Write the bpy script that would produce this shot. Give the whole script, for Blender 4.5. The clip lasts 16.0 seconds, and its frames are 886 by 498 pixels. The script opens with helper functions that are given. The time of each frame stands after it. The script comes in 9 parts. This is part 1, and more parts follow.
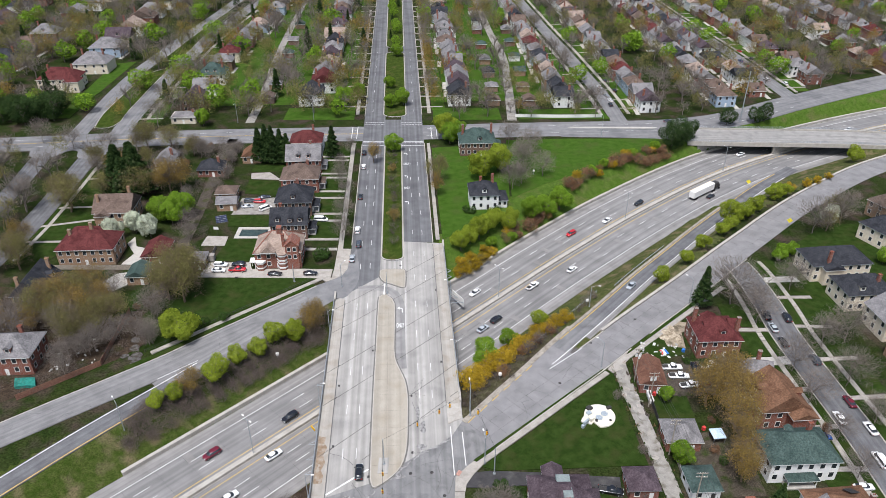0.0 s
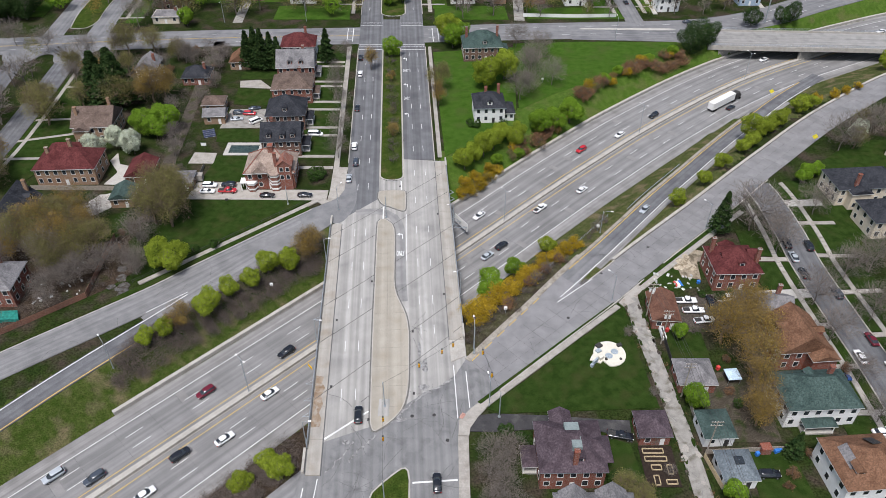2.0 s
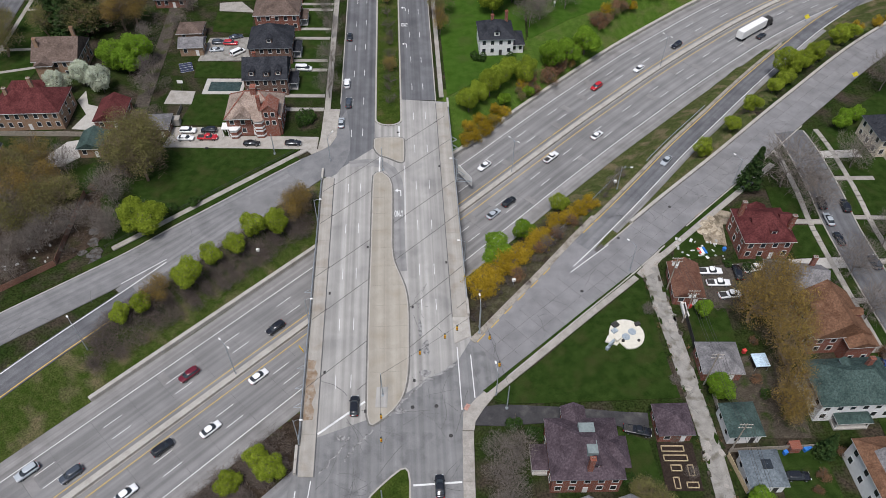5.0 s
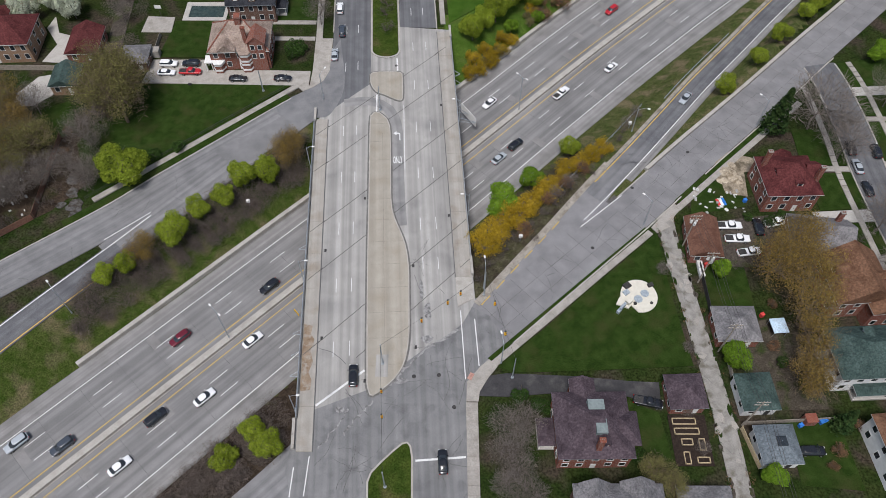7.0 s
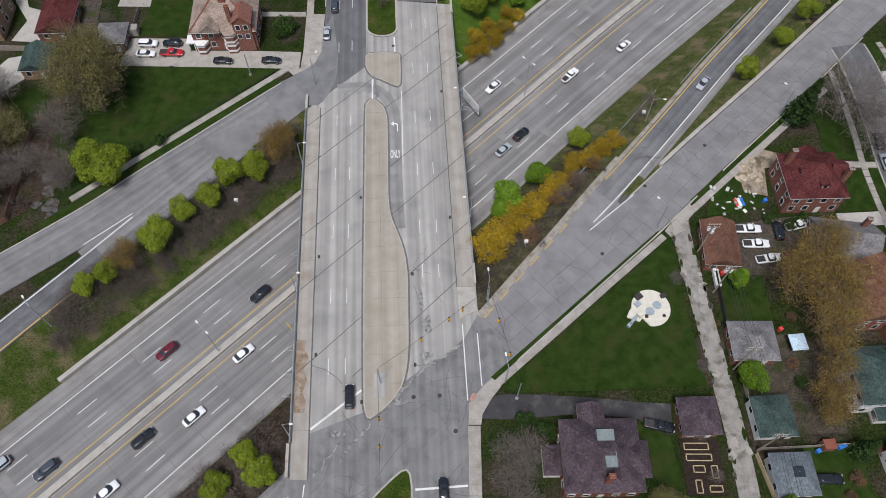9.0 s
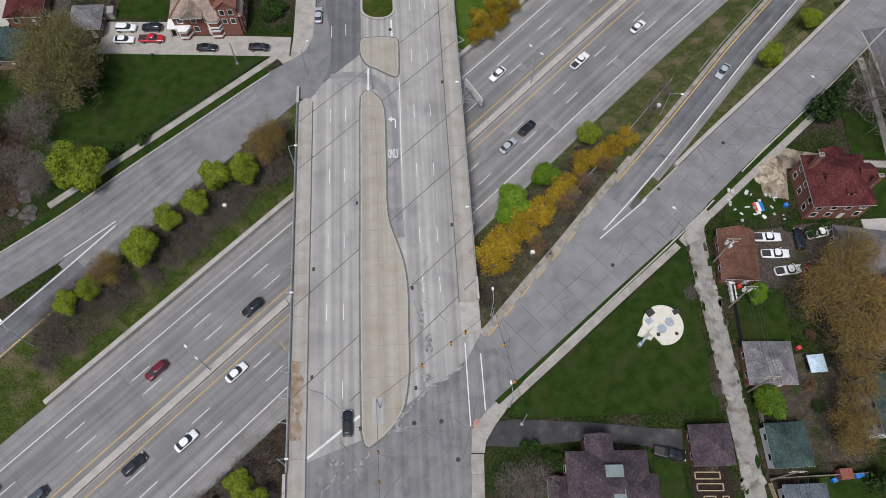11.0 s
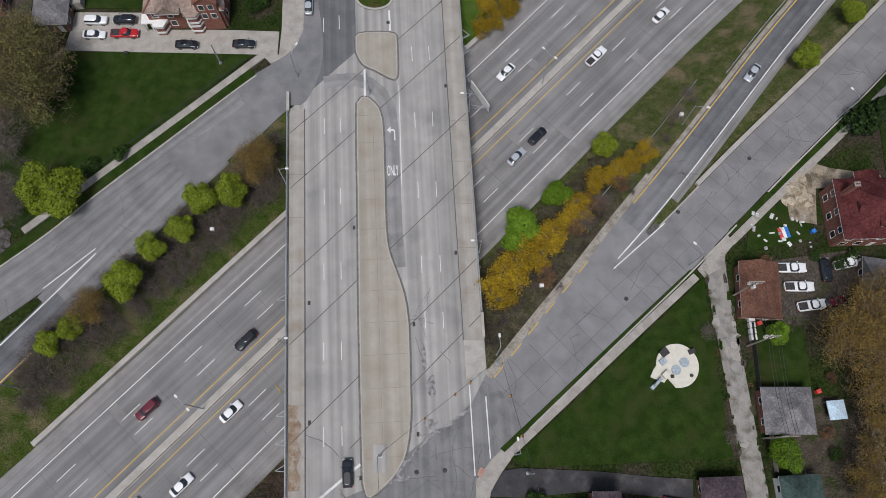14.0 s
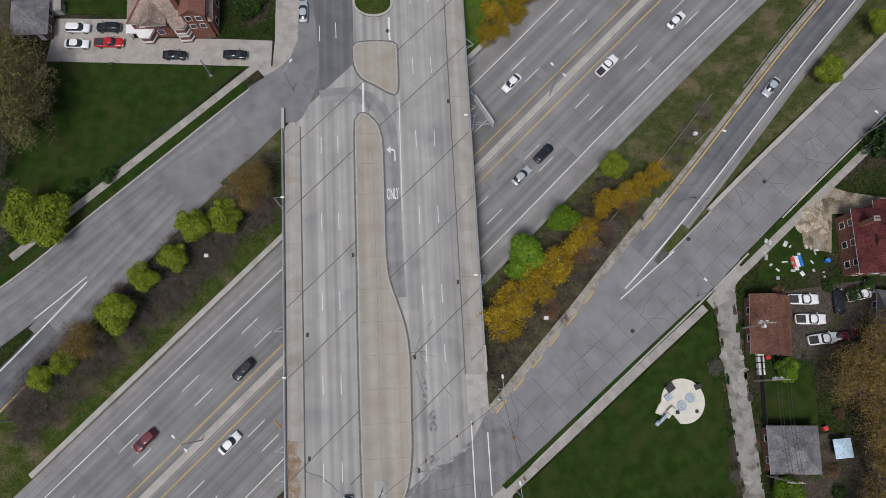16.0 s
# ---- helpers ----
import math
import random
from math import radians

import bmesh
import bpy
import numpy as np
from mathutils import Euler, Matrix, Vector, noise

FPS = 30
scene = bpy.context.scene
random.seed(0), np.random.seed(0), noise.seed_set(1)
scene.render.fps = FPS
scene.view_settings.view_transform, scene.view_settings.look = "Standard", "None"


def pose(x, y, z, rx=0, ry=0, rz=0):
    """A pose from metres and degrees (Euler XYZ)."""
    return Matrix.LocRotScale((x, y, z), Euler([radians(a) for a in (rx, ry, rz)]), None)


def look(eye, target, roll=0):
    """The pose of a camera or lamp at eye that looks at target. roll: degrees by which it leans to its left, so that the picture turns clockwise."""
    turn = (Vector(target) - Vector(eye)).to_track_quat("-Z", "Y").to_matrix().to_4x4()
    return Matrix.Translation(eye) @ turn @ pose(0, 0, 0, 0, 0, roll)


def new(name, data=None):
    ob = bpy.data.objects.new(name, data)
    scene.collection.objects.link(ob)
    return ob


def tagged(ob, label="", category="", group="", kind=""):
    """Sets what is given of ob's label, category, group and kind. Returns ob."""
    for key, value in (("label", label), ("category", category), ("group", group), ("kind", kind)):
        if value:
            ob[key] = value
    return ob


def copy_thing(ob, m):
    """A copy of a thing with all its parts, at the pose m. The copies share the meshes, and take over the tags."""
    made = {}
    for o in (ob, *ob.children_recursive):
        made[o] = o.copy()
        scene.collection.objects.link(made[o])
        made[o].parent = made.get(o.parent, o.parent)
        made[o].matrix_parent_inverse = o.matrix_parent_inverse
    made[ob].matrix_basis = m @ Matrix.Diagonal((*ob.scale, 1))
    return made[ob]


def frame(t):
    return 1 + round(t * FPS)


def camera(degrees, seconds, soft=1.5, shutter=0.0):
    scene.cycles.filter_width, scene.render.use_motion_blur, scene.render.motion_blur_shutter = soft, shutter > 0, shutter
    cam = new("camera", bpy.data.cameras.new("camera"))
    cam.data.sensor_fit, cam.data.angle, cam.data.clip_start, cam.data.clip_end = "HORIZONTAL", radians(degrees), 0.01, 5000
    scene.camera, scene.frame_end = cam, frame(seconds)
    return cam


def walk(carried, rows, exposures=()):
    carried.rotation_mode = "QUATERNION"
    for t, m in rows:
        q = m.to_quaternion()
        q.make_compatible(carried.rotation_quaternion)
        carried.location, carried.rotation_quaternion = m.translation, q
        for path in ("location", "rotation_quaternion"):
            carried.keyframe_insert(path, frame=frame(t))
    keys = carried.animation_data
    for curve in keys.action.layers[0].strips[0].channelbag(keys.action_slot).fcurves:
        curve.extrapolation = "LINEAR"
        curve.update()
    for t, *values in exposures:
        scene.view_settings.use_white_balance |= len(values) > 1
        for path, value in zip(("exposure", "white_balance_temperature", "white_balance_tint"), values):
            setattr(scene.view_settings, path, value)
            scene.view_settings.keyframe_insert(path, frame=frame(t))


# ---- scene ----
cam = camera(62.9, 16.0, soft=0.3)
PATH = [
    (0, (1.371, 0.633, 133.337), (1.369, 2.346, 132.305), -0.1),
    (0.5, (1.206, 4.593, 133.382), (1.203, 6.269, 132.291), -0.1),
    (1, (1.007, 8.604, 133.472), (1.005, 10.239, 132.319), -0.0),
    (1.5, (0.837, 12.713, 133.565), (0.835, 14.302, 132.352), -0.0),
    (2, (0.691, 16.921, 133.656), (0.688, 18.464, 132.384), 0.0),
    (2.5, (0.517, 21.117, 133.75), (0.515, 22.61, 132.42), 0.1),
    (3, (0.33, 25.355, 133.812), (0.328, 26.832, 132.464), 0.1),
    (3.2, (0.252, 27.014, 133.825), (0.251, 28.49, 132.475), 0.1),
    (5.5, (-0.802, 45.52, 134.261), (-0.797, 46.817, 132.739), 0.4),
    (6, (-0.979, 49.664, 134.296), (-0.973, 50.908, 132.73), 0.4),
    (6.5, (-1.13, 53.928, 134.338), (-1.124, 55.116, 132.729), 0.5),
    (7, (-1.292, 58.3, 134.373), (-1.285, 59.432, 132.724), 0.5),
    (7.5, (-1.465, 62.73, 134.399), (-1.456, 63.855, 132.745), 0.6),
    (8, (-1.636, 67.13, 134.395), (-1.625, 68.218, 132.717), 0.8),
    (8.5, (-1.79, 71.569, 134.389), (-1.778, 72.602, 132.677), 0.9),
    (9, (-1.892, 76.061, 134.377), (-1.879, 77.045, 132.636), 0.9),
    (11.5, (-2.423, 98.541, 134.175), (-2.408, 99.321, 132.334), 1.1),
    (12, (-2.635, 102.911, 134.204), (-2.618, 103.649, 132.345), 1.4),
    (12.5, (-2.821, 107.266, 134.214), (-2.802, 107.963, 132.339), 1.6),
    (13, (-2.971, 111.676, 134.22), (-2.951, 112.333, 132.331), 1.9),
    (13.5, (-3.128, 116.182, 134.232), (-3.107, 116.796, 132.329), 2.0),
    (14, (-3.299, 120.813, 134.237), (-3.278, 121.383, 132.32), 2.2),
    (14.5, (-3.459, 125.509, 134.226), (-3.438, 126.035, 132.297), 2.4),
    (15, (-3.559, 130.105, 134.229), (-3.538, 130.588, 132.288), 2.7),
    (15.5, (-3.619, 134.585, 134.217), (-3.597, 135.026, 132.266), 3.0),
    (16, (-3.641, 139.036, 134.193), (-3.62, 139.434, 132.233), 3.3),
]
walk(cam, [(t, look(eye, target, roll)) for t, eye, target, roll in PATH], [(0, 1.03), (3, 0.71), (5.5, 0.54), (9, 0.43), (11.5, 0.37), (16, 0.14)])

# ---- light ----
world = bpy.data.worlds.new("world")
world.use_nodes = True
scene.world = world
wn = world.node_tree.nodes
sky = wn.new("ShaderNodeTexSky")
sky.sky_type = "NISHITA"
sky.sun_disc = False
sky.sun_elevation = radians(66)
sky.sun_rotation = radians(200)
sky.air_density, sky.dust_density, sky.ozone_density = 1.0, 3.0, 1.0
grey = wn.new("ShaderNodeHueSaturation")
grey.inputs["Saturation"].default_value = 0.95
world.node_tree.links.new(sky.outputs[0], grey.inputs["Color"])
world.node_tree.links.new(grey.outputs[0], wn["Background"].inputs[0])
wn["Background"].inputs[1].default_value = 0.074
sun_data = bpy.data.lights.new("sun", "SUN")
sun_data.energy, sun_data.angle, sun_data.color = 2.15, radians(16), (0.985, 0.978, 1.02)
sun = new("sun", sun_data)
sun.matrix_world = look((0, 0, 300), (45.6, 125.4, 0))


LEAN = 0.056  # the boulevard's lean in plan
TRACK = 1.72  # distance between wheel tracks


# ---- materials ----
def mat(name, a, b, size=1.0, rough=0.9, bump=0.25, fine=None, c=None, csize=8.0, cut=(0.5, 0.65), metal=0.0, island=0.0, tint=0.0, spec=0.02, grain=0.14, streak=None, streaks=0.2, tracks=0.0):
    """A rough surface: a and b mixed at `size` metres, c in patches of `csize` metres, relief at `fine` metres."""
    m = bpy.data.materials.new(name)
    m.use_nodes = True
    nt = m.node_tree
    N, L = nt.nodes, nt.links
    bs = N["Principled BSDF"]
    bs.inputs["Roughness"].default_value = rough
    bs.inputs["Metallic"].default_value = metal
    bs.inputs["Specular IOR Level"].default_value = spec
    geo = N.new("ShaderNodeNewGeometry")

    def noisy(sz, detail=4.0):
        n = N.new("ShaderNodeTexNoise")
        n.inputs["Scale"].default_value = 1.0 / sz
        n.inputs["Detail"].default_value = detail
        L.new(geo.outputs["Position"], n.inputs["Vector"])
        return n.outputs["Fac"]

    def ramp(v, lo, hi):
        r = N.new("ShaderNodeMapRange")
        r.inputs["From Min"].default_value, r.inputs["From Max"].default_value = lo, hi
        L.new(v, r.inputs["Value"])
        return r.outputs["Result"]

    def mix(f, x, y):
        k = N.new("ShaderNodeMix")
        k.data_type = "RGBA"
        for sock, v in ((0, f), (6, x), (7, y)):
            if hasattr(v, "is_linked"):
                L.new(v, k.inputs[sock])
            else:
                k.inputs[sock].default_value = v if sock == 0 else (*v, 1)
        return k.outputs[2]

    col = mix(ramp(noisy(size), 0.35, 0.65), a, b)
    if c:
        col = mix(ramp(noisy(csize, 6.0), *cut), col, c)
    if streak:
        if streak == "uv":
            src = N.new("ShaderNodeUVMap").outputs["UV"]
        else:
            dot = N.new("ShaderNodeVectorMath")
            dot.operation = "DOT_PRODUCT"
            dot.inputs[1].default_value = (1.0, LEAN, 0.0)
            sx = N.new("ShaderNodeSeparateXYZ")
            cx = N.new("ShaderNodeCombineXYZ")
            L.new(geo.outputs["Position"], dot.inputs[0])
            L.new(geo.outputs["Position"], sx.inputs[0])
            L.new(sx.outputs["Y"], cx.inputs["X"])
            L.new(dot.outputs["Value"], cx.inputs["Y"])
            src = cx.outputs[0]
        sm = N.new("ShaderNodeVectorMath")
        sm.operation = "MULTIPLY"
        sm.inputs[1].default_value = (0.009, 0.75, 0.0)
        L.new(src, sm.inputs[0])
        sn = N.new("ShaderNodeTexNoise")
        sn.inputs["Scale"].default_value, sn.inputs["Detail"].default_value = 1.0, 2.0
        L.new(sm.outputs[0], sn.inputs["Vector"])
        sr = N.new("ShaderNodeMapRange")
        sr.inputs["From Min"].default_value, sr.inputs["From Max"].default_value = 0.36, 0.64
        sr.inputs["To Min"].default_value, sr.inputs["To Max"].default_value = 1 - streaks, 1 + streaks * 0.6
        L.new(sn.outputs["Fac"], sr.inputs["Value"])
        if streak == "pos":
            ph = N.new("ShaderNodeMath")
            ph.operation = "MULTIPLY_ADD"
            ph.inputs[1].default_value, ph.inputs[2].default_value = math.tau / TRACK, 15.0 * math.tau / TRACK
            L.new(dot.outputs["Value"], ph.inputs[0])
            co = N.new("ShaderNodeMath")
            co.operation = "COSINE"
            L.new(ph.outputs[0], co.inputs[0])
            wt = N.new("ShaderNodeMapRange")
            wt.inputs["From Min"].default_value, wt.inputs["From Max"].default_value = -0.4, 1.0
            wt.inputs["To Min"].default_value, wt.inputs["To Max"].default_value = 1.0, 1.0 - tracks
            L.new(co.outputs[0], wt.inputs["Value"])
            mu = N.new("ShaderNodeMath")
            mu.operation = "MULTIPLY"
            L.new(sr.outputs["Result"], mu.inputs[0])
            L.new(wt.outputs["Result"], mu.inputs[1])
            sr = mu
        sh = N.new("ShaderNodeHueSaturation")
        L.new(sr.outputs[0], sh.inputs["Value"])
        L.new(col, sh.inputs["Color"])
        col = sh.outputs["Color"]
    if grain:
        gr = N.new("ShaderNodeHueSaturation")
        rg = N.new("ShaderNodeMapRange")
        rg.inputs["From Min"].default_value, rg.inputs["From Max"].default_value = 0.3, 0.7
        rg.inputs["To Min"].default_value, rg.inputs["To Max"].default_value = 1 - grain * 2, 1 + grain * 2
        L.new(noisy(max(0.22, (fine or size * 0.2) * 2.2), 3.0), rg.inputs["Value"])
        L.new(rg.outputs["Result"], gr.inputs["Value"])
        L.new(col, gr.inputs["Color"])
        col = gr.outputs["Color"]
    if island or tint:
        h = N.new("ShaderNodeHueSaturation")
        src = geo.outputs["Random Per Island"]
        if tint:
            oi = N.new("ShaderNodeObjectInfo")
            src = oi.outputs["Random"]
        amount = tint or island
        r = N.new("ShaderNodeMapRange")
        r.inputs["To Min"].default_value, r.inputs["To Max"].default_value = 1 - amount, 1 + amount
        L.new(src, r.inputs["Value"])
        L.new(r.outputs["Result"], h.inputs["Value"])
        L.new(col, h.inputs["Color"])
        col = h.outputs["Color"]
        if tint and island:
            h2 = N.new("ShaderNodeHueSaturation")
            r2 = N.new("ShaderNodeMapRange")
            r2.inputs["To Min"].default_value, r2.inputs["To Max"].default_value = 1 - island, 1 + island
            L.new(geo.outputs["Random Per Island"], r2.inputs["Value"])
            L.new(r2.outputs["Result"], h2.inputs["Value"])
            L.new(col, h2.inputs["Color"])
            col = h2.outputs["Color"]
    L.new(col, bs.inputs["Base Color"])
    if bump:
        bp = N.new("ShaderNodeBump")
        bp.inputs["Strength"].default_value = bump
        bp.inputs["Distance"].default_value = 0.05
        L.new(noisy(fine or size * 0.2), bp.inputs["Height"])
        L.new(bp.outputs[0], bs.inputs["Normal"])
    return m


def paint(name, rough=0.25):
    """Car paint in the object's own colour."""
    m = bpy.data.materials.new(name)
    m.use_nodes = True
    bs = m.node_tree.nodes["Principled BSDF"]
    oi = m.node_tree.nodes.new("ShaderNodeObjectInfo")
    m.node_tree.links.new(oi.outputs["Color"], bs.inputs["Base Color"])
    bs.inputs["Roughness"].default_value = rough
    bs.inputs["Coat Weight"].default_value = 0.6
    bs.inputs["Coat Roughness"].default_value = 0.08
    return m


def shingle(name, a, b, course=0.28):
    """Roof shingles: courses in height, tabs in plan, weathered."""
    m = mat(name, a, b, 0.5, 0.92, 0.2, 0.15, tuple(v * 0.72 for v in a), 2.5, (0.45, 0.7))
    N, L = m.node_tree.nodes, m.node_tree.links
    geo = [n for n in N if n.type == "NEW_GEOMETRY"][0]
    sep = N.new("ShaderNodeSeparateXYZ")
    L.new(geo.outputs["Position"], sep.inputs[0])
    fr = N.new("ShaderNodeMath")
    fr.operation = "PINGPONG"
    fr.inputs[1].default_value = course / 2
    L.new(sep.outputs["Z"], fr.inputs[0])
    bp = [n for n in N if n.type == "BUMP"][0]
    b2 = N.new("ShaderNodeBump")
    b2.inputs["Strength"].default_value = 0.6
    b2.inputs["Distance"].default_value = 0.12
    L.new(fr.outputs[0], b2.inputs["Height"])
    L.new(bp.outputs[0], b2.inputs["Normal"])
    L.new(b2.outputs[0], N["Principled BSDF"].inputs["Normal"])
    return m


def brickwork(name, a, b, mortar):
    m = mat(name, a, b, 0.6, 0.9, 0.15, 0.1)
    N, L = m.node_tree.nodes, m.node_tree.links
    geo = [n for n in N if n.type == "NEW_GEOMETRY"][0]
    sep = N.new("ShaderNodeSeparateXYZ")
    add = N.new("ShaderNodeMath")
    L.new(geo.outputs["Position"], sep.inputs[0])
    L.new(sep.outputs["X"], add.inputs[0])
    L.new(sep.outputs["Y"], add.inputs[1])
    com = N.new("ShaderNodeCombineXYZ")
    L.new(add.outputs[0], com.inputs["X"])
    L.new(sep.outputs["Z"], com.inputs["Y"])
    br = N.new("ShaderNodeTexBrick")
    for k, v in (("Scale", 1.0), ("Brick Width", 0.22), ("Row Height", 0.075), ("Mortar Size", 0.006)):
        br.inputs[k].default_value = v
    br.inputs["Color1"].default_value, br.inputs["Color2"].default_value = (*a, 1), (*b, 1)
    br.inputs["Mortar"].default_value = (*mortar, 1)
    L.new(com.outputs[0], br.inputs["Vector"])
    L.new(br.outputs["Color"], N["Principled BSDF"].inputs["Base Color"])
    return m


M_GRASS = mat("grass", (0.027, 0.046, 0.008), (0.047, 0.066, 0.013), 2.5, 0.95, 0.8, 0.12, (0.085, 0.072, 0.03), 7.0, (0.56, 0.74), grain=0.22)
M_BANK = mat("bank_grass", (0.03, 0.05, 0.009), (0.054, 0.068, 0.018), 1.6, 0.95, 0.8, 0.12, (0.11, 0.093, 0.05), 5.0, (0.5, 0.68), grain=0.24)
M_DRYBANK = mat("dry_bank_grass", (0.045, 0.062, 0.017), (0.078, 0.082, 0.032), 1.6, 0.95, 0.8, 0.12, (0.14, 0.115, 0.066), 4.0, (0.5, 0.68), grain=0.22)
M_GREENBANK = mat("green_bank_grass", (0.045, 0.088, 0.012), (0.07, 0.113, 0.02), 2.0, 0.95, 0.8, 0.12, (0.09, 0.098, 0.034), 6.0, (0.52, 0.72), grain=0.2)
M_LAWN = mat("lawn", (0.0155, 0.031, 0.006), (0.0285, 0.05, 0.011), 2.2, 0.95, 0.35, 0.1, (0.037, 0.044, 0.014), 5.0, (0.5, 0.72), grain=0.13)
M_FIELD = mat("field_grass", (0.033, 0.072, 0.009), (0.048, 0.096, 0.014), 3.0, 0.95, 0.4, 0.1, (0.052, 0.077, 0.018), 8.0, (0.5, 0.7), grain=0.14)
M_SOIL = mat("soil", (0.055, 0.046, 0.038), (0.09, 0.077, 0.064), 0.8, 0.95, 0.9, 0.15, (0.05, 0.055, 0.025), 4.0, (0.5, 0.62), grain=0.22)
M_YARD = mat("worn_yard", (0.05, 0.042, 0.032), (0.078, 0.066, 0.05), 1.6, 0.95, 0.7, 0.15, (0.03, 0.045, 0.012), 3.5, (0.5, 0.66), grain=0.2)
M_LOT = mat("lot_ground", (0.016, 0.028, 0.007), (0.027, 0.036, 0.011), 4.0, 0.95, 0.8, 0.2, (0.048, 0.038, 0.028), 9.0, (0.48, 0.64), grain=0.26)
M_LITTER = mat("leaf_litter", (0.034, 0.025, 0.018), (0.06, 0.044, 0.031), 1.5, 0.95, 0.9, 0.15, (0.028, 0.034, 0.011), 6.0, (0.55, 0.7), grain=0.26)
M_THINBANK = mat("thin_bank_ground", (0.05, 0.05, 0.024), (0.082, 0.073, 0.046), 1.4, 0.95, 0.8, 0.14, (0.04, 0.032, 0.023), 3.0, (0.48, 0.64), grain=0.24)
M_FREEWAY = mat("freeway_concrete", (0.192, 0.188, 0.183), (0.224, 0.219, 0.212), 6.0, 0.85, 0.05, 0.08, (0.16, 0.156, 0.152), 14.0, (0.5, 0.72), streak="uv", streaks=0.2, grain=0.03, spec=0.22)
M_EDGE = mat("shoulder_pavement", (0.215, 0.208, 0.199), (0.25, 0.242, 0.232), 3.0, 0.9, 0.06, 0.08, (0.18, 0.173, 0.164), 5.0, (0.5, 0.7), streak="uv", streaks=0.22, grain=0.035, spec=0.22)
M_SHOULDER = mat("shoulder_concrete", (0.27, 0.258, 0.235), (0.32, 0.305, 0.278), 2.0, 0.9, 0.2, 0.1, (0.2, 0.188, 0.168), 3.5, (0.52, 0.7), streak="uv", streaks=0.2)
M_ASPHALT = mat("old_asphalt", (0.125, 0.126, 0.13), (0.152, 0.153, 0.157), 3.0, 0.88, 0.06, 0.06, (0.108, 0.108, 0.113), 10.0, (0.5, 0.65), streak="pos", streaks=0.2, tracks=0.1, grain=0.035, spec=0.22)
M_JUNCTION = mat("junction_asphalt", (0.15, 0.15, 0.152), (0.2, 0.199, 0.198), 3.0, 0.88, 0.06, 0.06, (0.235, 0.232, 0.228), 5.0, (0.52, 0.78), grain=0.06, spec=0.22)
M_DRIVEWAY = mat("drive_asphalt", (0.043, 0.042, 0.043), (0.062, 0.06, 0.061), 2.6, 0.9, 0.2, 0.08, (0.105, 0.1, 0.094), 4.0, (0.54, 0.72), grain=0.06)
M_BROKEN = mat("broken_asphalt", (0.075, 0.072, 0.07), (0.12, 0.115, 0.11), 1.2, 0.9, 0.4, 0.1, (0.055, 0.047, 0.038), 1.0, (0.45, 0.6))
M_ASPHALT_PALE = mat("pale_asphalt", (0.188, 0.185, 0.184), (0.222, 0.219, 0.216), 2.2, 0.88, 0.06, 0.06, (0.158, 0.156, 0.155), 6.0, (0.48, 0.68), streak="uv", streaks=0.2, grain=0.04, spec=0.22)
M_CROSSING = mat("crossing_asphalt", (0.169, 0.168, 0.166), (0.212, 0.21, 0.205), 5.0, 0.88, 0.06, 0.06, (0.138, 0.136, 0.136), 3.0, (0.5, 0.7), streak="pos", streaks=0.16, grain=0.045, spec=0.22)
M_STREET = mat("street_asphalt", (0.165, 0.164, 0.165), (0.2, 0.199, 0.199), 3.0, 0.88, 0.06, 0.06, (0.135, 0.135, 0.138), 10.0, (0.5, 0.65), streak="uv", streaks=0.16, grain=0.035, spec=0.22)
M_TURN = mat("worn_turn_lane", (0.225, 0.22, 0.212), (0.268, 0.261, 0.25), 3.0, 0.88, 0.05, 0.06, (0.175, 0.172, 0.168), 4.0, (0.5, 0.7), streak="uv", streaks=0.14, grain=0.03, spec=0.22)
M_OVER = mat("overpass_concrete", (0.25, 0.242, 0.228), (0.29, 0.28, 0.262), 3.0, 0.88, 0.2, 0.08, (0.2, 0.195, 0.185), 5.0, (0.5, 0.7), streak="uv", streaks=0.16, grain=0.06, spec=0.22)
M_RAMP = mat("ramp_asphalt", (0.125, 0.126, 0.132), (0.155, 0.156, 0.16), 2.5, 0.85, 0.2, 0.06, (0.11, 0.11, 0.115), 6.0, (0.5, 0.66), streak="uv", streaks=0.2, grain=0.08)
M_SERVICE = mat("service_road_concrete", (0.192, 0.188, 0.188), (0.225, 0.22, 0.218), 2.8, 0.9, 0.06, 0.08, (0.165, 0.161, 0.161), 5.0, (0.48, 0.7), tint=0.05, grain=0.045, spec=0.22)
M_DECK = mat("deck_concrete", (0.325, 0.314, 0.291), (0.372, 0.358, 0.332), 3.0, 0.88, 0.05, 0.08, (0.25, 0.243, 0.23), 6.0, (0.5, 0.72), streak="pos", streaks=0.2, tracks=0.13, grain=0.03, spec=0.22)
M_ISLAND = mat("island_concrete", (0.325, 0.296, 0.245), (0.362, 0.332, 0.278), 2.0, 0.9, 0.06, 0.08, (0.295, 0.26, 0.205), 4.0, (0.52, 0.75), streak="pos", streaks=0.1, grain=0.03)
M_WALK = mat("sidewalk_concrete", (0.3, 0.278, 0.246), (0.35, 0.327, 0.292), 1.5, 0.9, 0.2, 0.08, (0.25, 0.23, 0.2), 2.5, (0.52, 0.72), tint=0.08, grain=0.07)
M_DECKWALK = mat("deck_walk_concrete", (0.32, 0.298, 0.262), (0.362, 0.34, 0.302), 2.5, 0.9, 0.06, 0.08, (0.285, 0.25, 0.205), 3.5, (0.52, 0.74), streak="pos", streaks=0.12, grain=0.035)
